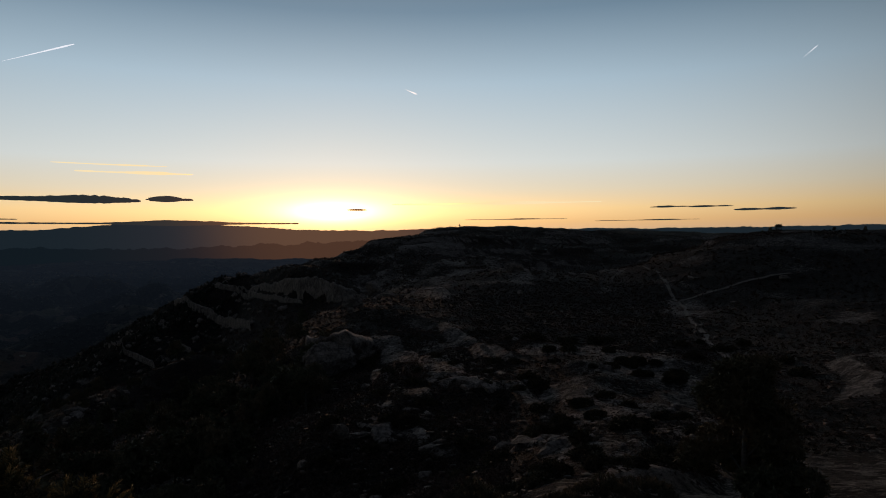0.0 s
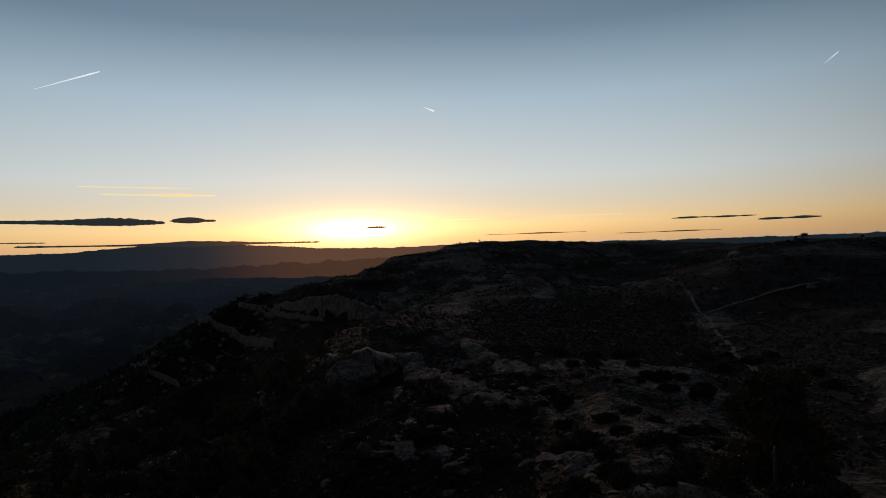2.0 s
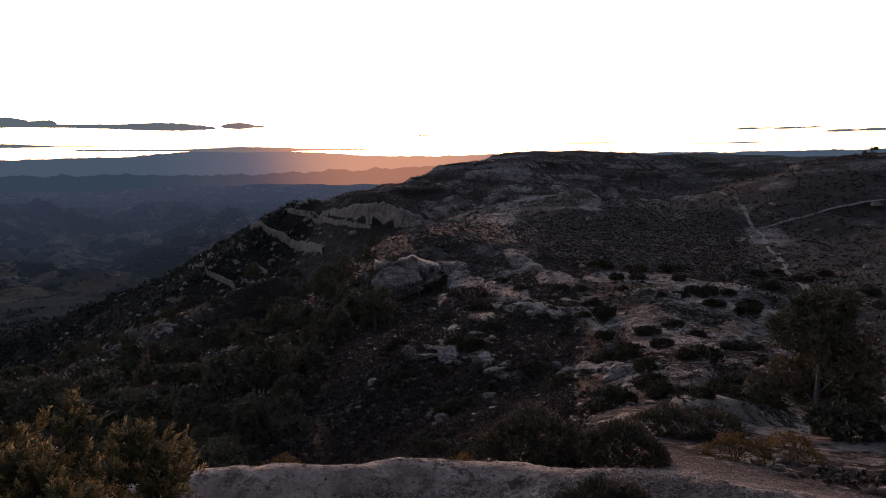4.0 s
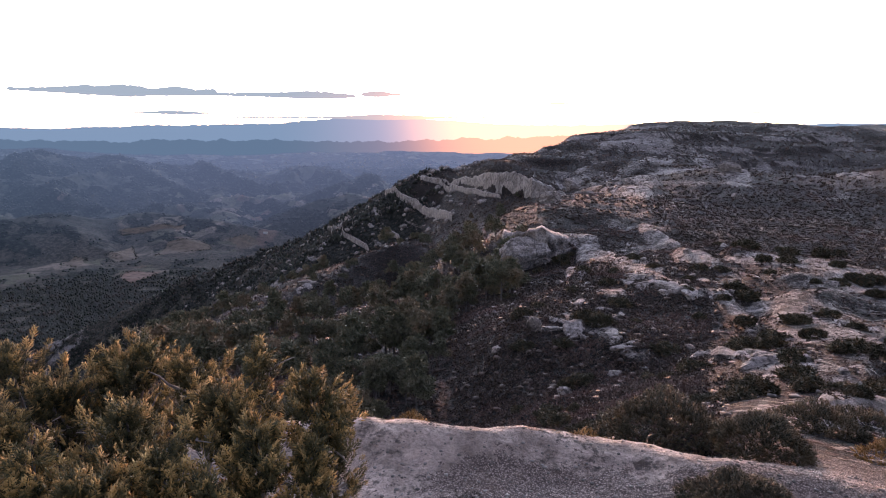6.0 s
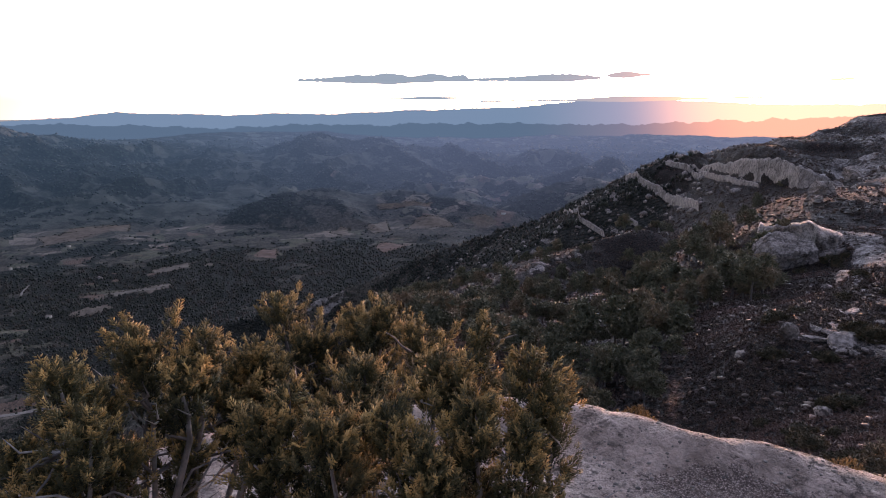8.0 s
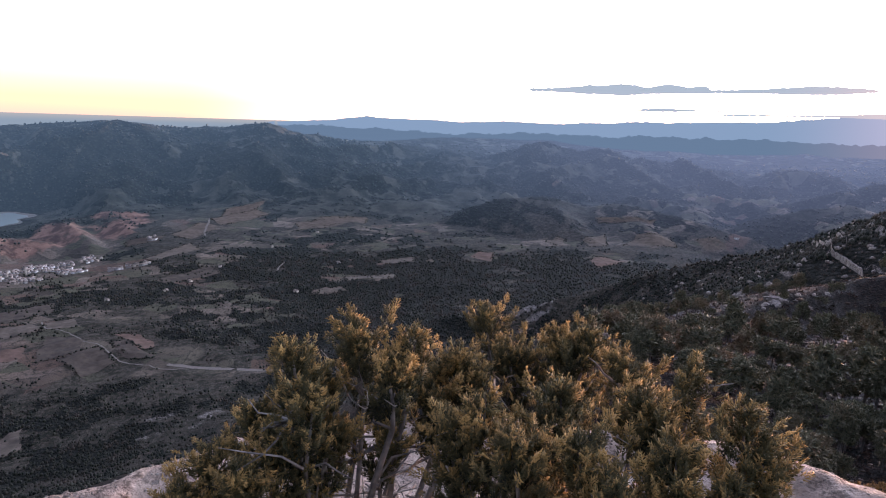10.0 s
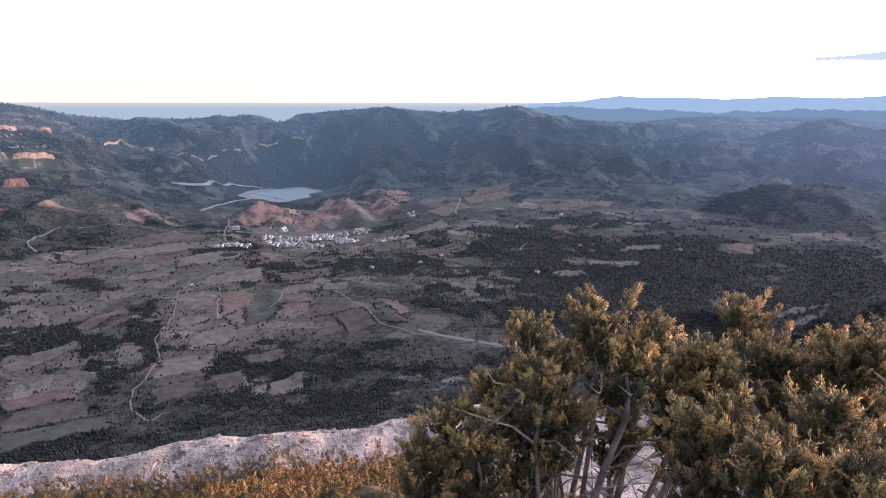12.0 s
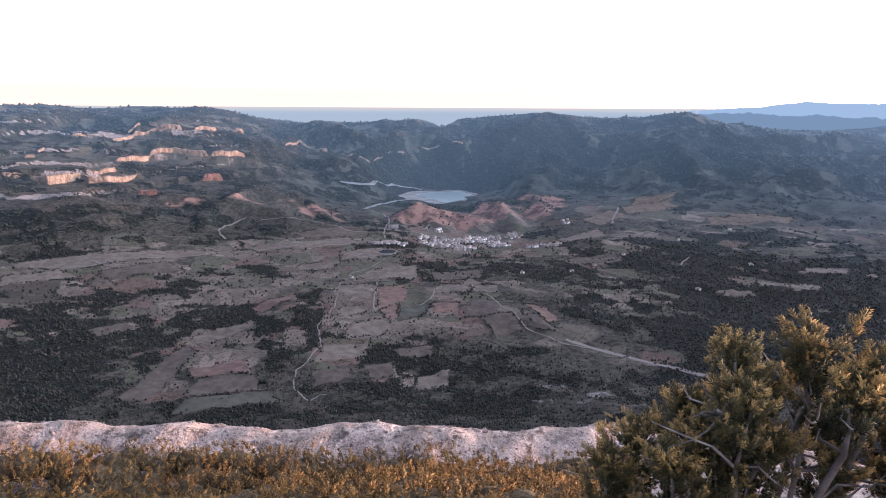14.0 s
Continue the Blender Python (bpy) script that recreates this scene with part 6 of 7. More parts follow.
s = rng.uniform(0.4, 1.3, len(p)) * (0.6 + 0.0016 * r)
stuff("scarp_scrub", scattered("scarp_scrub", TUFTS, p + (0, 0, 0.2), turns(rng, len(p)), np.stack([s, s, s * 0.9], -1), HAZED_SCRUB, rng),
      "dark thorn and box scrub on the scarp", "scrub")

# golden scrub in front of the pale rim
n = 900
b = rng.uniform(78, 142, n)
r = np.interp(b, RIM[:, 0], RIM[:, 1]) - 2.5 - rng.uniform(0, 1, n) * 4.2
p = on_land(b, r)
s = rng.uniform(0.16, 0.34, n)
stuff("scrub_mounds", scattered("scrub_mounds", [lump(2, 0.16, 90), lump(2, 0.16, 91)], p, turns(rng, n), np.stack([s, s, s * 1.1], -1), HEATH_WOOD, rng, False, 0.12),
      "brown woody mounds under golden scrub", "scrub")
n = 7200
b = rng.uniform(78, 142, n)
r = np.interp(b, RIM[:, 0], RIM[:, 1]) - 2.2 - rng.uniform(0, 1, n) * 4.5
p = on_land(b, r)
tall = 0.25 + 0.3 * (fbm(p[:, 0], p[:, 1], 1.4, 3, 99) + 0.6) * smooth(1.9, 3.4, np.interp(b, RIM[:, 0], RIM[:, 1]) - r)
p[:, 2] += rng.uniform(0.0, 1, n) * tall
s = rng.uniform(0.09, 0.19, n)
w = np.stack([rng.normal(0, 0.4, n), rng.normal(0, 0.4, n), np.ones(n)], -1)
stuff("golden_scrub", scattered("golden_scrub", SPRIGS, p, frames_along(w, rng), np.stack([s, s, s], -1), HEATH, rng), "golden brown low scrub in front of the rock rim", "scrub")

# dry tufts on the near edge of the terrace
n = 2600
b = rng.uniform(-20, 22, n)
r = 10.4 + 1.5 * rng.uniform(0, 1, n) ** 1.5
p = on_land(b, r)
k = fbm(p[:, 0], p[:, 1], 1.6, 3, 47) + 0.9 * (11.3 - r) > 0.1
p = p[k] + np.stack([np.zeros(k.sum()), np.zeros(k.sum()), rng.uniform(0, 0.12, k.sum())], -1)
s = rng.uniform(0.05, 0.13, len(p))
w = np.stack([rng.normal(0, 0.5, len(p)), rng.normal(0, 0.5, len(p)), np.ones(len(p))], -1)
stuff("dry_tufts", scattered("dry_tufts", SPRIGS, p, frames_along(w, rng), np.stack([s, s, s], -1), SCRUB, rng), "dry brown tufts on the gravel", "grass")

# stones on the terrace
n = 5000
b, r = rng.uniform(-40, 136, n), rng.uniform(10.5, 16, n)
p = on_land(b, r)
s = rng.uniform(0.012, 0.055, n) * rng.uniform(0.4, 1.2, n)
stuff("gravel", scattered("gravel", LUMPS, p, turns(rng, n), np.stack([s, s * 0.8, s * 0.5], -1), PEBBLE, rng, False, 0.2), "loose gravel and stones on the terrace", "gravel")


n = 70000
b, r = rng.uniform(18, 136, n), np.exp(rng.uniform(math.log(620), math.log(2250), n))
x, y = -np.sin(np.radians(b)) * r, np.cos(np.radians(b)) * r
k = wooded(b, r, x, y) > 0.48 + 0.14 * rng.normal(0, 1, n) - 0.35 * (rng.uniform(0, 1, n) < 0.2)
p = np.stack([x[k], y[k], land(x[k], y[k])], -1)
r = r[k]
s = rng.uniform(0.4, 1.25, len(p)) * (1.0 + 0.0009 * r)
cv, cf = [], []
for k, (h, q) in enumerate(((-0.7, 0.6), (0.15, 1.0))):
    for a in range(5):
        cv.append((q * math.cos(a * 1.257 + k * 0.6), q * math.sin(a * 1.257 + k * 0.6), h))
cv.append((0, 0, 1.2))
for k in range(1):
    for a in range(5):
        c, d = k * 5 + a, k * 5 + (a + 1) % 5
        cf += [(c, d, c + 5), (d, d + 5, c + 5)]
cf += [(5 + a, 5 + (a + 1) % 5, 10) for a in range(5)]
CONE = (np.array(cv), np.array(cf))
stuff("valley_woods", scattered("valley_woods", [CONE], p + np.stack([s * 0, s * 0, s * 0.7], -1), turns(rng, len(p)),
      np.stack([s, s, s * 1.3], -1)[:, :], WOODS, rng, False, 0.2), "dark pine and oak woods in patches over the valley", "woods")
n = 20000
b, r = rng.uniform(8, 136, n), np.exp(rng.uniform(math.log(2150), math.log(4350), n))
x, y = -np.sin(np.radians(b)) * r, np.cos(np.radians(b)) * r
w = wooded(b, r, x, y)
lake_gap = np.hypot((b - 96.0) / 4.4, (r - 3230) / 300) > 1
k = (w > 0.46 + 0.1 * rng.normal(0, 1, n)) & lake_gap
p = np.stack([x[k], y[k], land(x[k], y[k])], -1)
r = r[k]
s = rng.uniform(0.5, 1.3, len(p)) * (1.8 + 0.001 * r)
oct_v = np.array([(1, 0, 0), (-1, 0, 0), (0, 1, 0), (0, -1, 0), (0, 0, 1.2), (0, 0, -0.8)], float)
oct_f = np.array([(0, 2, 4), (2, 1, 4), (1, 3, 4), (3, 0, 4), (2, 0, 5), (1, 2, 5), (3, 1, 5), (0, 3, 5)])
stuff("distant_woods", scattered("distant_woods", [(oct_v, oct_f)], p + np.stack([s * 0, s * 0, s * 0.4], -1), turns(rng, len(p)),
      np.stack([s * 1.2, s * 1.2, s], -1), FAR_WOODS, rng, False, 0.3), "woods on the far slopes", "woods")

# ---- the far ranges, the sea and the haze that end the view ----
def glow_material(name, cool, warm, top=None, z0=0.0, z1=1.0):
    """Distance painted as its own glow: blue haze, reddened as if under the low sun."""
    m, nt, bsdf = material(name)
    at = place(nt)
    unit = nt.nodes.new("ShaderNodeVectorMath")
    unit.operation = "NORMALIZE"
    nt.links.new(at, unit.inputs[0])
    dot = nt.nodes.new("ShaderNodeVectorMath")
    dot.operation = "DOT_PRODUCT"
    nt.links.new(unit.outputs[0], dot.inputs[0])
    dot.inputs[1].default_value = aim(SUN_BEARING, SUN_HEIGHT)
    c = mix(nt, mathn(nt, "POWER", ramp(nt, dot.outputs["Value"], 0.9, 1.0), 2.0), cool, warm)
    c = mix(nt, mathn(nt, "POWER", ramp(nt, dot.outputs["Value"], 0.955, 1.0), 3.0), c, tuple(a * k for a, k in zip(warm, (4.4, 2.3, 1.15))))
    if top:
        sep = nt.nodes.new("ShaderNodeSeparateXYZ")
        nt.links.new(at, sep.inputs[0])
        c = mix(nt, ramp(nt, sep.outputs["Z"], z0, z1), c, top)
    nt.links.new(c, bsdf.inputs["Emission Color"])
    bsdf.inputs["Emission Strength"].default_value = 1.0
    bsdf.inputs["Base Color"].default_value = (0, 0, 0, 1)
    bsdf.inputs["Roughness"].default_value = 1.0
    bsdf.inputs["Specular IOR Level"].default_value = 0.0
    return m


def far_range(name, points, r, foot, wild, mat, label, seed):
    """A mountain range on the skyline: crest through points of bearing and rise in degrees, falling towards the eye."""
    pts = np.array(points, float)
    b = np.arange(pts[:, 0].min(), pts[:, 0].max(), 0.08)
    order = pts[:, 0].argsort()
    e = np.interp(b, pts[order, 0], pts[order, 1])
    k = np.hanning(15)
    e = np.convolve(np.pad(e, 7, mode="edge"), k / k.sum(), "valid")
    e = e + wild * fbm(b * 40, b * 0, 90, 5, seed, True) + 0.4 * wild * fbm(b * 40, b * 0, 11, 3, seed + 1)
    rows = 7
    vs, fs = [], []
    for j in range(rows):
        t = j / (rows - 1)
        rr = r - (1 - t) * 260 + 18 * fbm(b * 40, b * 0 + j * 2.0, 30, 3, seed + 5)
        z = np.radians(e) * r * 1.0
        z = foot + (z - foot) * t ** 0.8
        vs.append(np.stack([-np.sin(np.radians(b)) * rr, np.cos(np.radians(b)) * rr, z], -1))
    n = len(b)
    for j in range(rows - 1):
        a = np.arange(n - 1) + j * n
        fs.append(np.stack([a, a + n, a + n + 1, a + 1], -1))
    me = mesh_of(name, np.concatenate(vs), np.concatenate(fs), mat, True)
    return tagged(new(name, me), label, "mountains", "", "structure")


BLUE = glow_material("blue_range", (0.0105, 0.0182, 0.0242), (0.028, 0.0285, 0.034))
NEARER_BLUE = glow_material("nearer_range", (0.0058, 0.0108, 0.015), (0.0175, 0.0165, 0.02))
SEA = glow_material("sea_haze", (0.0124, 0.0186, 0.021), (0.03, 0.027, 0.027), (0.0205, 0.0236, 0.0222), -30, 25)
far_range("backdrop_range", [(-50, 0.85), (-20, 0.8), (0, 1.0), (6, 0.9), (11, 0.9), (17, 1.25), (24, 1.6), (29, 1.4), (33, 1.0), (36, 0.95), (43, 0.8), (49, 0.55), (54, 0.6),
                             (58, 0.5), (64, 0.62), (66.5, 0.75), (70, 0.35), (74, 0.1), (78, -0.2)], 4880, -420, 0.09, BLUE, "blue far mountain range with evening haze painted in", 301)
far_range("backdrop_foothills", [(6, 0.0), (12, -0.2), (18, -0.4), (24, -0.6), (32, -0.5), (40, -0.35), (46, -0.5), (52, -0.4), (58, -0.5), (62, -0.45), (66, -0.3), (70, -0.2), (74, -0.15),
                                 (78, -0.5), (82, -0.9)], 4700, -420, 0.22, NEARER_BLUE, "nearer blue foothills with haze painted in", 311)
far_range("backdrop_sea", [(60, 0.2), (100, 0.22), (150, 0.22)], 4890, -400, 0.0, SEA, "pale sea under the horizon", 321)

# ---- clouds and vapour trails, far off in the sky ----
# clouds and trails glow by themselves; their evening light is emission colour
CLOUD = glow_material("evening_cloud", (0.019, 0.0265, 0.0285), (0.045, 0.036, 0.032))
BRIGHT = glow_material("glowing_cloud", (1.0, 0.84, 0.5), (1.1, 0.82, 0.4))
TRAIL = glow_material("vapour_trail", (0.9, 0.95, 1.0), (0.95, 0.95, 0.95))


def cloud(name, b0, b1, height, thick, mat, label, seed, wisp=1.0, r=4780.0):
    """A long flat bank of cloud: lumps of uneven size along a bearing arc, ragged below and heaped above."""
    rng = np.random.default_rng(seed)
    pieces = []
    count = max(5, int(abs(b1 - b0) * 3))
    for k in range(count):
        t = (k + rng.uniform(0, 1)) / count
        size = thick * (0.25 + 0.75 * math.sin(math.pi * t) ** 0.7 * (0.55 + 0.45 * math.sin(t * 9 + seed)) ** 2 * 1.0)
        v, f = lump(2, 0.06, seed * 100 + k)
        c = bearing(b0 + (b1 - b0) * t, r, 0)
        h = math.tan(radians(height)) * r
        side = np.array(bearing(b0 + (b1 - b0) * t + 90, 1, 0))
        w = abs(b1 - b0) / count * radians(1) * r * rng.uniform(2.2, 4.5) * wisp * (0.3 + 0.7 * math.sin(math.pi * t))
        up = size * radians(1) * r * rng.uniform(0.7, 1.0)
        q = v[:, :1] * side * w + v[:, 1:2] * np.array(c) / r * w * 0.3 + np.array([0, 0, 1.0]) * v[:, 2:] * up * np.where(v[:, 2:] > 0, 1.0, 0.55)
        pieces.append((q + np.array(c) + (0, 0, h), f))
    v, f = joined(pieces)
    return tagged(new(name, mesh_of(name, v, f, mat, True)), label, "cloud", "evening clouds")


cloud("cloud", 26, 52, 3.4, 0.8, CLOUD, "long flat dark evening cloud", 1)
cloud("cloud", 37.5, 42.0, 3.6, 0.62, CLOUD, "heaped dark evening cloud", 14)
cloud("cloud", 22, 25, 3.55, 0.4, CLOUD, "small dark cloud at a bank's end", 2)
cloud("cloud", 34.5, 46, 1.85, 0.22, CLOUD, "thin dark cloud streak over the mountains", 3)
cloud("cloud", 13, 36, 1.55, 0.36, CLOUD, "low cumulus bank on the far mountains", 4)
cloud("cloud", -18.8, -21.0, 2.65, 0.2, CLOUD, "small dark evening cloudlet", 5)
cloud("cloud", -22.0, -24.5, 2.6, 0.16, CLOUD, "small dark evening cloudlet", 6)
cloud("cloud", -25.3, -29.2, 2.25, 0.22, CLOUD, "small dark evening cloudlet", 7)
cloud("cloud", -14, -22, 1.55, 0.09, CLOUD, "thin dark streak of cloud over the plateau", 8)
cloud("cloud", -2, -11, 1.8, 0.08, CLOUD, "thin dark streak of cloud over the plateau", 9)
cloud("cloud", 7.2, 8.4, 2.75, 0.16, CLOUD, "tiny dark cloudlet before the sun", 10)
cloud("cloud", 22, 30.5, 5.7, 0.25, BRIGHT, "thin bright cloud streak glowing gold", 11)
cloud("cloud", 24, 32, 6.3, 0.1, BRIGHT, "faint bright cloud streak glowing gold", 12)
cloud("cloud", 4.5, -14, 3.25, 0.22, BRIGHT, "long bright streak of cloud beside the sun", 15)
cloud("cloud", 86.3, 87.8, 10.3, 0.28, CLOUD, "tiny grey cloudlet high up", 13)


def trail(b0, h0, b1, h1, wide, r=4700.0):
    """A vapour trail: a thin tapered streak."""
    a, c = np.array(bearing(b0, r, math.tan(radians(h0)) * r)), np.array(bearing(b1, r, math.tan(radians(h1)) * r))
    line = [a + (c - a) * t for t in np.linspace(0, 1, 8)]
    v, f = tube(line, np.array([0.1, 0.25, 0.4, 0.5, 0.7, 0.85, 1.0, 0.5]) * wide, 6)
    tagged(new("vapour_trail", mesh_of("vapour_trail", v, f, TRAIL, True)), "thin white vapour trail in the clear sky", "vapour trail", "vapour trails")


trail(35.0, 13.4, 30.3, 15.3, 5.5)
trail(3.3, 13.45, 2.3, 13.05, 5.0)
trail(-29.9, 13.85, -30.9, 14.6, 2.5)


# ---- the reservoir ----
WATER, _nt, _b = material("reservoir_water")
_b.inputs["Base Color"].default_value = (0.21, 0.27, 0.255, 1)
_b.inputs["Roughness"].default_value = 0.3
_b.inputs["Specular IOR Level"].default_value = 0.3
bump(_nt, _b, noise_of(_nt, place(_nt), 0.12, 4), 0.15, 0.5)
SHORE = plain("dry_lake_bed", (0.15, 0.15, 0.135), (0.24, 0.235, 0.21), 0.02)
ring, bank = [], []
for k in range(60):
    a = 2 * math.pi * k / 60
    rad = 1 + 0.16 * math.sin(3 * a + 0.6) + 0.08 * math.sin(7 * a)
    ring.append(tuple(bearing(95.8 + 2.3 * rad * math.cos(a), 3205 + 190 * rad * math.sin(a), -430.5)))
    bank.append(tuple(bearing(96.6 + 3.6 * rad * math.cos(a), 3215 + 235 * rad * math.sin(a), -431.5)))
bm = bmesh.new()
bm.faces.new([bm.verts.new(q) for q in ring])
me = bpy.data.meshes.new("water_reservoir")
bm.to_mesh(me)
bm.free()
me.materials.append(WATER)
bm = bmesh.new()
bm.faces.new([bm.verts.new(q) for q in bank])
dry = bpy.data.meshes.new("ground_lake_bed")
bm.to_mesh(dry)
bm.free()
dry.materials.append(SHORE)
tagged(new("ground_lake_bed", dry), "pale dry bed round the reservoir", "lake bed", "", "structure")
tagged(new("water_reservoir", me), "pale blue green reservoir below wooded slopes", "water", "", "structure")


# ---- roads and tracks ----
TRACK = plain("pale_track", (0.11, 0.093, 0.077), (0.19, 0.165, 0.14), 0.2, 0.95)
FOOTPATH = plain("worn_path", (0.12, 0.098, 0.08), (0.2, 0.17, 0.145), 0.5, 0.95)


def way(name, points, wide, mat, label, lift=0.25):
    """A track laid over the land through points of bearing and distance."""
    p = np.array([tuple(bearing(b, r))[:2] for b, r in points])
    d = np.concatenate([[0], np.cumsum(np.linalg.norm(np.diff(p, axis=0), axis=1))])
    s = np.linspace(0, d[-1], max(8, int(d[-1] / (wide * 2.0))))
    x, y = np.interp(s, d, p[:, 0]), np.interp(s, d, p[:, 1])
    bend = wide * 1.2
    x = x + bend * fbm(s, s * 0, wide * 14, 3, 401)
    y = y + bend * fbm(s, s * 0, wide * 14, 3, 402)
    dx, dy = np.gradient(x), np.gradient(y)
    ln = np.hypot(dx, dy) + 1e-9
    nx, ny = -dy / ln, dx / ln
    half = wide / 2 * (1 + 0.25 * fbm(s, s * 0, wide * 4, 2, 403))
    z = land(x, y) + lift
    vs = np.concatenate([np.stack([x - nx * half, y - ny * half, np.maximum(z, land(x - nx * half, y - ny * half) + lift)], -1),
                         np.stack([x + nx * half, y + ny * half, np.maximum(z, land(x + nx * half, y + ny * half) + lift)], -1)])
    n = len(x)
    a = np.arange(n - 1)
    me = mesh_of(name, vs, np.stack([a, a + 1, a + n + 1, a + n], -1), mat, True)
    return tagged(new(name, me), label, "track", "", "structure")


way("road_valley_track", [(107.3, 977), (107.9, 980), (108.8, 953), (109.3, 970), (110.2, 1014), (110.2, 1046), (109.9, 1087), (108.9, 1111), (107.5, 1185), (107.7, 1226), (107.9, 1296), (107.2, 1345), (106.3, 1422),
    (105.9, 1501), (106.2, 1531), (105.7, 1620), (104.6, 1739), (102.6, 1812), (102.3, 1836), (101.4, 1881)], 3.0, TRACK, "pale dirt track winding through the valley", 0.8)
way("road_east_track", [(93.2, 1616), (92.9, 1544), (91.3, 1494), (90.3, 1406), (89.4, 1377), (88.6, 1326), (88.0, 1287), (86.7, 1262), (85.1, 1224), (82, 1205)], 3.2, TRACK, "pale dirt track along the fields", 0.8)
way("road_village", [(101.4, 2203), (101.3, 2401), (100.9, 2492), (101.0, 2680), (101.5, 2767)], 6.0, TRACK, "pale road out of the village", 1.5)
way("road_far", [(80.7, 2554), (80.2, 2817)], 8.0, TRACK, "straight pale road across the plain", 1.5)
way("road_middle", [(74.7, 1974), (74.4, 2040), (74.0, 2098)], 5.0, TRACK, "short pale road between woods", 1.2)
way("road_west", [(115.5, 2166), (116.0, 2266), (115.6, 2350), (114.4, 2388), (113.5, 2412)], 7.0, TRACK, "pale road bending under the upland", 1.5)
way("road_plain", [(128.5, 1906), (126.1, 1916), (120.2, 1959), (114.1, 2047), (107.7, 2054), (102.5, 2115)], 4.0, TRACK, "pale road across the plain to the village", 1.2)
way("road_hill", [(103.0, 2283), (105.6, 2332), (109.6, 2372), (112.5, 2397)], 4.5, TRACK, "pale road at the foot of the red hills", 1.2)
way("road_lane", [(126.5, 1993), (125.7, 1946), (124.9, 1896)], 4.0, TRACK, "short pale farm lane", 1.2)
way("road_plot_track", [(102.5, 1394), (102.5, 1506), (102.1, 1572), (102.2, 1624)], 3.2, TRACK, "short pale farm track", 0.8)
way("road_farm_track", [(98.3, 1437), (97.1, 1476), (96.7, 1561), (95.9, 1588)], 3.4, TRACK, "short pale farm track", 0.8)
way("road_stream_bed", [(84.3, 1244), (80.1, 1198), (76.0, 1131), (71.6, 1099), (68, 1080)], 12.0, FOOTPATH, "dry stream bed among woods", 0.6)
way("path_plateau", [(-16.5, 420), (-18.8, 360), (-20.6, 280), (-21.9, 220), (-23.0, 170), (-24.1, 140), (-24.9, 122), (-27, 95)], 1.5, FOOTPATH, "worn footpath across the heath", 0.12)
way("path_branch", [(-20.6, 285), (-22.6, 300), (-25, 315), (-29, 330)], 2.2, FOOTPATH, "worn footpath branching over the plateau", 0.12)


DRY_ARM = plain("dry_inlet", (0.11, 0.12, 0.11), (0.19, 0.2, 0.185), 0.03)
way("ground_lake_arm", [(98.0, 3449), (98.8, 3451), (99.6, 3421), (100.4, 3370), (101.4, 3259), (102.4, 3135), (103.4, 3108), (104.4, 3098), (105.4, 3089)], 20.0, DRY_ARM, "pale dry arm of the reservoir", 2.5)
way("ground_lake_inlet", [(98.2, 3121), (98.9, 3100), (99.6, 3029), (100.4, 2984), (100.9, 2969), (101.6, 2907), (102.2, 2862), (102.7, 2811), (103.2, 2769)], 18.0, DRY_ARM, "pale dry inlet of the reservoir", 2.5)


# ---- ploughed and fallow plots ----
SOIL = {"red": ((0.09, 0.055, 0.04), (0.165, 0.1, 0.074)), "tan": ((0.078, 0.062, 0.047), (0.15, 0.117, 0.088)), "brown": ((0.05, 0.039, 0.03), (0.092, 0.07, 0.053)),
        "green": ((0.036, 0.038, 0.027), (0.07, 0.066, 0.048))}
TEXT = {"red": "ploughed red earth field with uneven edges", "tan": "pale stubble field with uneven edges", "brown": "brown fallow field with uneven edges",
        "green": "grey green planted field with uneven edges"}


def soil_material(kind):
    m, nt, bsdf = material(kind + "_field")
    at = place(nt)
    c = mix(nt, ramp(nt, noise_of(nt, at, 0.05, 7, 0.7), 0.35, 0.65), *SOIL[kind])
    rows = nt.nodes.new("ShaderNodeTexWave")
    rows.inputs["Scale"].default_value, rows.inputs["Distortion"].default_value, rows.inputs["Detail"].default_value = 0.05, 2.5, 3
    nt.links.new(at, rows.inputs["Vector"])
    c = mix(nt, mathn(nt, "MULTIPLY", rows.outputs["Color"], 0.35), c, (0.07, 0.058, 0.045))
    c = mix(nt, mathn(nt, "MULTIPLY", ramp(nt, noise_of(nt, at, 0.2, 8, 0.75), 0.58, 0.66), 0.8), c, (0.03, 0.03, 0.02))
    nt.links.new(c, bsdf.inputs["Base Color"])
    bsdf.inputs["Roughness"].default_value = 0.95
    bsdf.inputs["Specular IOR Level"].default_value = 0.1
    return m


SOILS = {k: soil_material(k) for k in SOIL}
for k, (kind, *corners) in enumerate(ALL_PLOTS):
    c = np.array([tuple(bearing(b, r))[:2] for b, r in corners])
    u, v = np.meshgrid(np.linspace(0, 1, 22), np.linspace(0, 1, 22), indexing="ij")
    x = (c[0, 0] * (1 - u) + c[1, 0] * u) * (1 - v) + (c[3, 0] * (1 - u) + c[2, 0] * u) * v
    y = (c[0, 1] * (1 - u) + c[1, 1] * u) * (1 - v) + (c[3, 1] * (1 - u) + c[2, 1] * u) * v
    x, y = x.ravel(), y.ravel()
    x, y = x + 16 * fbm(x, y, 60, 4, 501), y + 16 * fbm(x, y, 60, 4, 502)
    idx = np.arange(22 * 22).reshape(22, 22)
    quads = np.stack([idx[:-1, :-1], idx[1:, :-1], idx[1:, 1:], idx[:-1, 1:]], -1).reshape(-1, 4)
    me = mesh_of("ground_field", np.stack([x, y, land(x, y) + 0.9], -1), quads, SOILS[kind], True)
    tagged(new("ground_field", me), TEXT[kind], "field", "plots of the valley", "structure")


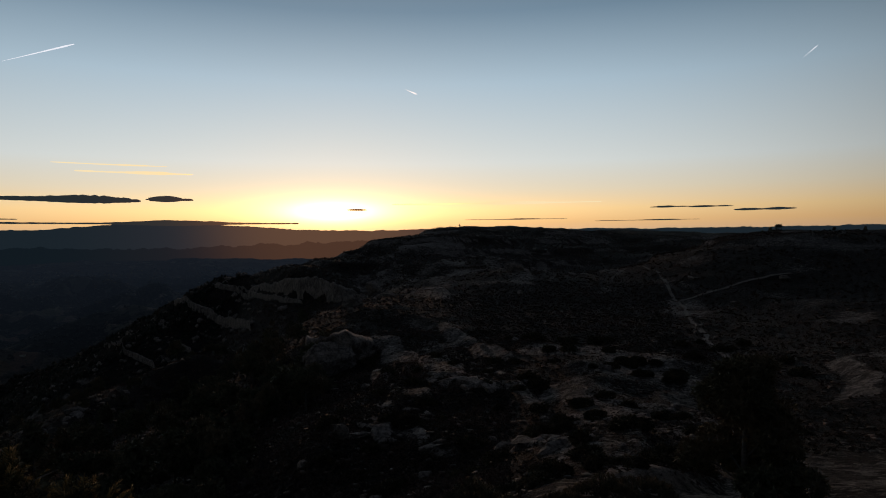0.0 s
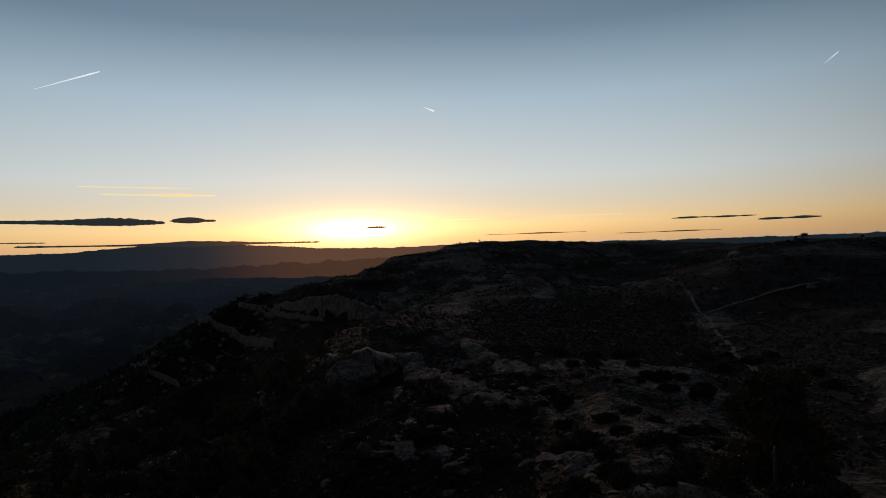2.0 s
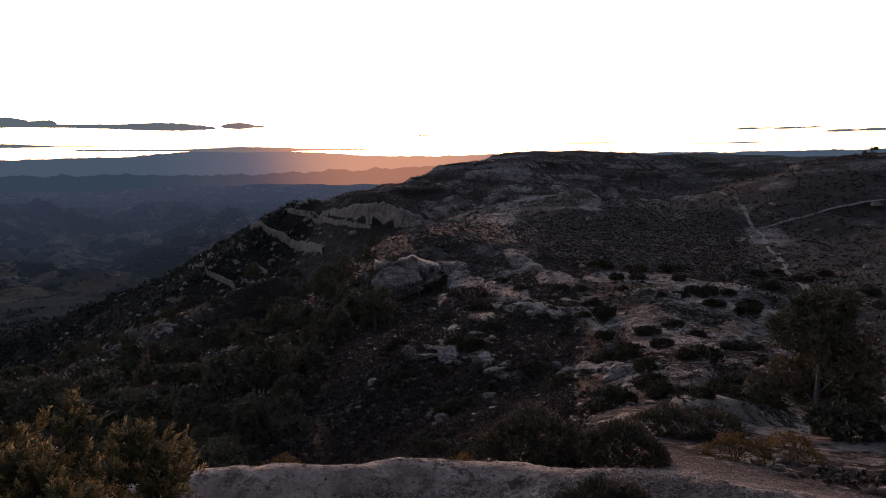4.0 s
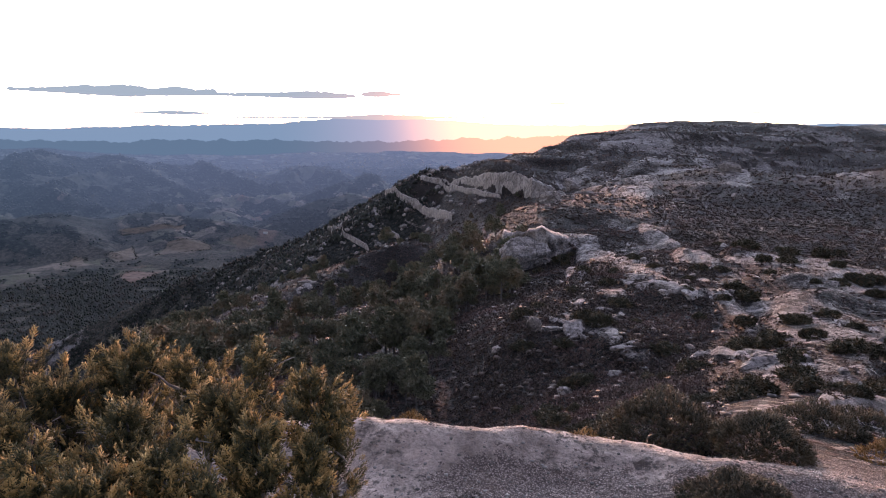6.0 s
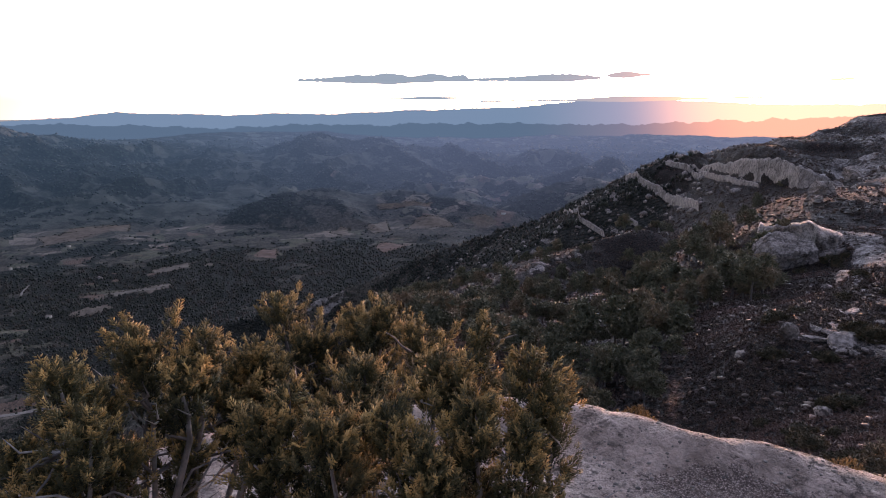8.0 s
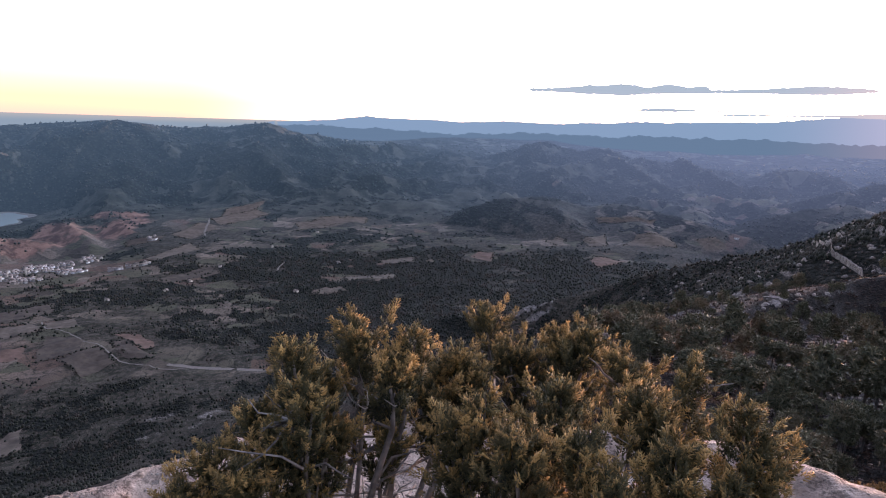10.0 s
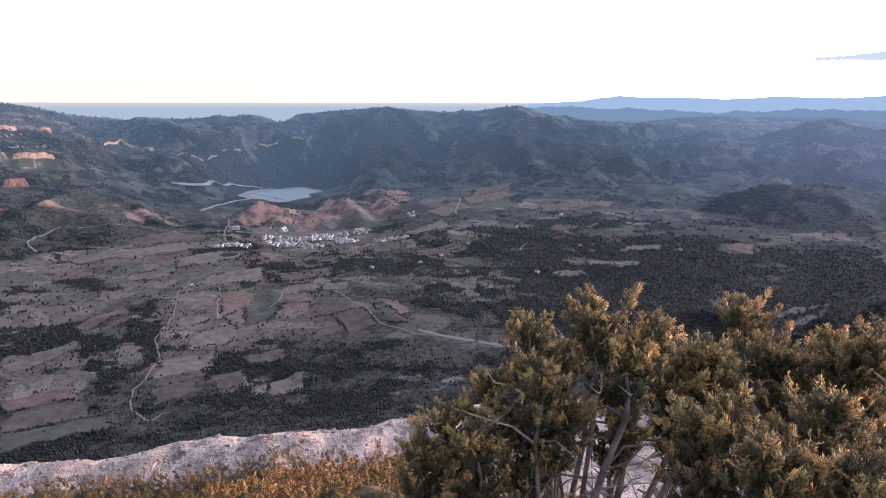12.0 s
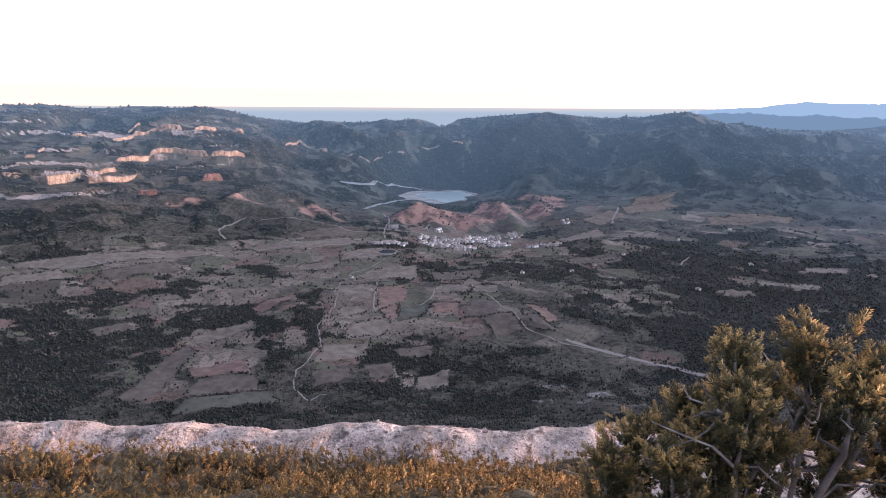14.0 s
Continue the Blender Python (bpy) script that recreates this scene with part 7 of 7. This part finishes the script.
# hedges of thorn and small oaks along the plots
rng = np.random.default_rng(71)
hedge = []
for kind, *corners in ALL_PLOTS:
    c = np.array([tuple(bearing(b, r))[:2] for b, r in corners])
    for k in range(4):
        a, e = c[k], c[(k + 1) % 4]
        count = int(np.linalg.norm(e - a) / 5.0)
        t = rng.uniform(0, 1, (count, 1))
        q = (a + (e - a) * t + rng.normal(0, 3.0, (count, 2)))
        hedge.append(q[fbm(q[:, 0], q[:, 1], 60, 2, 72 + k) > -0.05])
q = np.concatenate(hedge)
s = rng.uniform(0.8, 2.4, len(q))
stuff("hedgerows", scattered("hedgerows", [CONE], np.stack([q[:, 0], q[:, 1], land(q[:, 0], q[:, 1]) + s * 0.6 + 0.6], -1), turns(rng, len(q)), np.stack([s * 1.2, s * 1.2, s], -1), WOODS, rng, False, 0.25),
      "dark hedges and small trees between the fields", "hedge")


# ---- the village and farms ----
PLASTER = [plain("plaster_white", (0.47, 0.44, 0.41), (0.7, 0.67, 0.62), 0.3), plain("plaster_ochre", (0.33, 0.28, 0.225), (0.48, 0.415, 0.335), 0.3),
           plain("plaster_grey", (0.2, 0.19, 0.18), (0.34, 0.325, 0.3), 0.3)]
TILES = plain("roof_tiles", (0.2, 0.155, 0.13), (0.35, 0.28, 0.235), 0.8)
SHADOW_GLASS = plain("window_glass", (0.03, 0.032, 0.036), (0.05, 0.052, 0.056), 0.5, 0.2)


def box_mesh(name, x0, x1, y0, y1, z0, z1, mat):
    v = [(x, y, z) for z in (z0, z1) for y in (y0, y1) for x in (x0, x1)]
    f = [(0, 1, 3, 2), (4, 6, 7, 5), (0, 4, 5, 1), (1, 5, 7, 3), (3, 7, 6, 2), (2, 6, 4, 0)]
    return mesh_of(name, v, f, mat)


def roof_mesh(w, d, z, rise):
    o = 0.5
    v = [(-w / 2 - o, -d / 2 - o, z), (w / 2 + o, -d / 2 - o, z), (w / 2 + o, d / 2 + o, z), (-w / 2 - o, d / 2 + o, z), (-w / 2 - o, 0, z + rise), (w / 2 + o, 0, z + rise)]
    f = [(0, 1, 5), (0, 5, 4), (2, 3, 4), (2, 4, 5), (1, 2, 5), (3, 0, 4), (0, 3, 2), (0, 2, 1)]
    return mesh_of("roof", v, f, TILES)


HOUSE_KINDS = []
for k in range(6):
    w, d, h = (9, 13, 8, 15, 11, 20)[k], (9, 10, 9, 10, 9, 11)[k], (6, 5, 7.5, 5, 6.5, 4.5)[k]
    wins = [box_mesh("window", x - 0.6, x + 0.6, -d / 2 - 0.05, -d / 2 + 0.1, zz, zz + 1.5, SHADOW_GLASS) for zz in (1.2, 4.0) for x in (-w / 4, w / 4)]
    HOUSE_KINDS.append((box_mesh("wall", -w / 2, w / 2, -d / 2, d / 2, -4, h, PLASTER[k % 3]), roof_mesh(w, d, h, 2.4), wins))


def house(b, r, kind, turn, label, size=1.0):
    p = on_land(b, r)[0]
    ob = thing("house", p, label, "house", "village houses")
    ob.rotation_euler, ob.scale = (0, 0, turn), (size, size, size)
    wall, roof, wins = HOUSE_KINDS[kind]
    part("wall", wall, ob)
    part("roof", roof, ob)
    for q in wins:
        part("window", q, ob)
    return ob


# quarters of the village: bearing, distance, half the width in degrees and half the depth, houses
QUARTERS = [(100.9, 2110, 1.9, 18, 16), (97.5, 2240, 1.0, 70, 26), (95.7, 2225, 1.6, 75, 62), (92.6, 2350, 2.2, 95, 78), (89.6, 2420, 1.0, 60, 22), (96.7, 2480, 1.1, 25, 12), (86.8, 2175, 1.7, 22, 12),
            (84.8, 2585, 0.5, 35, 9), (90.9, 2200, 1.5, 30, 24), (94.1, 2115, 1.3, 32, 24)]
rng = np.random.default_rng(55)
for b0, r0, wide, deep, count in QUARTERS:
    grain = rng.uniform(0, 1.5)
    for k in range(count):
        b, r = b0 + wide * rng.uniform(-1, 1) * rng.uniform(0.5, 1), r0 + deep * rng.uniform(-1, 1)
        kind = int(rng.integers(0, 6))
        house(b, r, kind, grain + rng.choice([0, 1.57]) + rng.normal(0, 0.2), ("white plastered village house with tiled roof", "ochre plastered village house with tiled roof",
              "grey rendered village house with tiled roof")[kind % 3], rng.uniform(0.7, 1.1))
house(34.05, 2700, 3, 0.3, "white farm building far down the valley", 1.1)
house(100.6, 2390, 5, radians(101), "long pale shed beside the village road", 1.9)
for b, r in ((84, 1800), (82, 1900), (88.5, 1750), (104.6, 1700), (75, 2350), (71, 2600), (79.5, 2050), (69.1, 2091), (36.7, 3410), (36.2, 3415), (35.6, 3425), (35.0, 3429), (73, 1700)):
    house(b, r, (1, 2, 4, 5)[int(r) % 4], b, "small lone farmhouse among fields", 0.9)
for b, r in ((102.3, 2090), (101.5, 2105), (100.7, 2112), (99.6, 2125), (87.9, 2165), (85.6, 2160)):
    house(b, r, 5, radians(b) + 0.2, "long pale farm shed at the village edge", 1.2)
# the round farm pond
POND_WATER = plain("pond_water", (0.012, 0.016, 0.018), (0.022, 0.026, 0.026), 0.2, 0.9, 0.0, 0.0, 0.05)
p = on_land(101.2, 1995)[0]
pond = thing("farm_pond", p + np.array([0, 0, 2.5]), "round dark farm pond with a pale bank", "pond")
ringed = []
for rad, h in ((27, 0.0), (30, 1.2), (32, 1.2), (41, -7.0)):
    ringed += [(rad * math.cos(a * math.pi / 18), rad * math.sin(a * math.pi / 18), h) for a in range(36)]
faces = [(k * 36 + a, k * 36 + (a + 1) % 36, (k + 1) * 36 + (a + 1) % 36, (k + 1) * 36 + a) for k in range(3) for a in range(36)]
part("bank", mesh_of("bank", ringed, faces, TRACK), pond, "pale earth bank")
v = [(0, 0, 1.0)] + [(29 * math.cos(a * math.pi / 18), 29 * math.sin(a * math.pi / 18), 1.0) for a in range(36)]
part("water", mesh_of("water", v, [(0, a + 1, (a + 1) % 36 + 1) for a in range(36)], POND_WATER), pond, "dark still water")
ob = thing("church_tower", on_land(93.9, 2235)[0], "square stone church tower above the village roofs", "church tower")
part("shaft", box_mesh("shaft", -3, 3, -3, 3, -4, 22, PLASTER[1]), ob)
part("roof", roof_mesh(6, 6, 22, 3), ob)
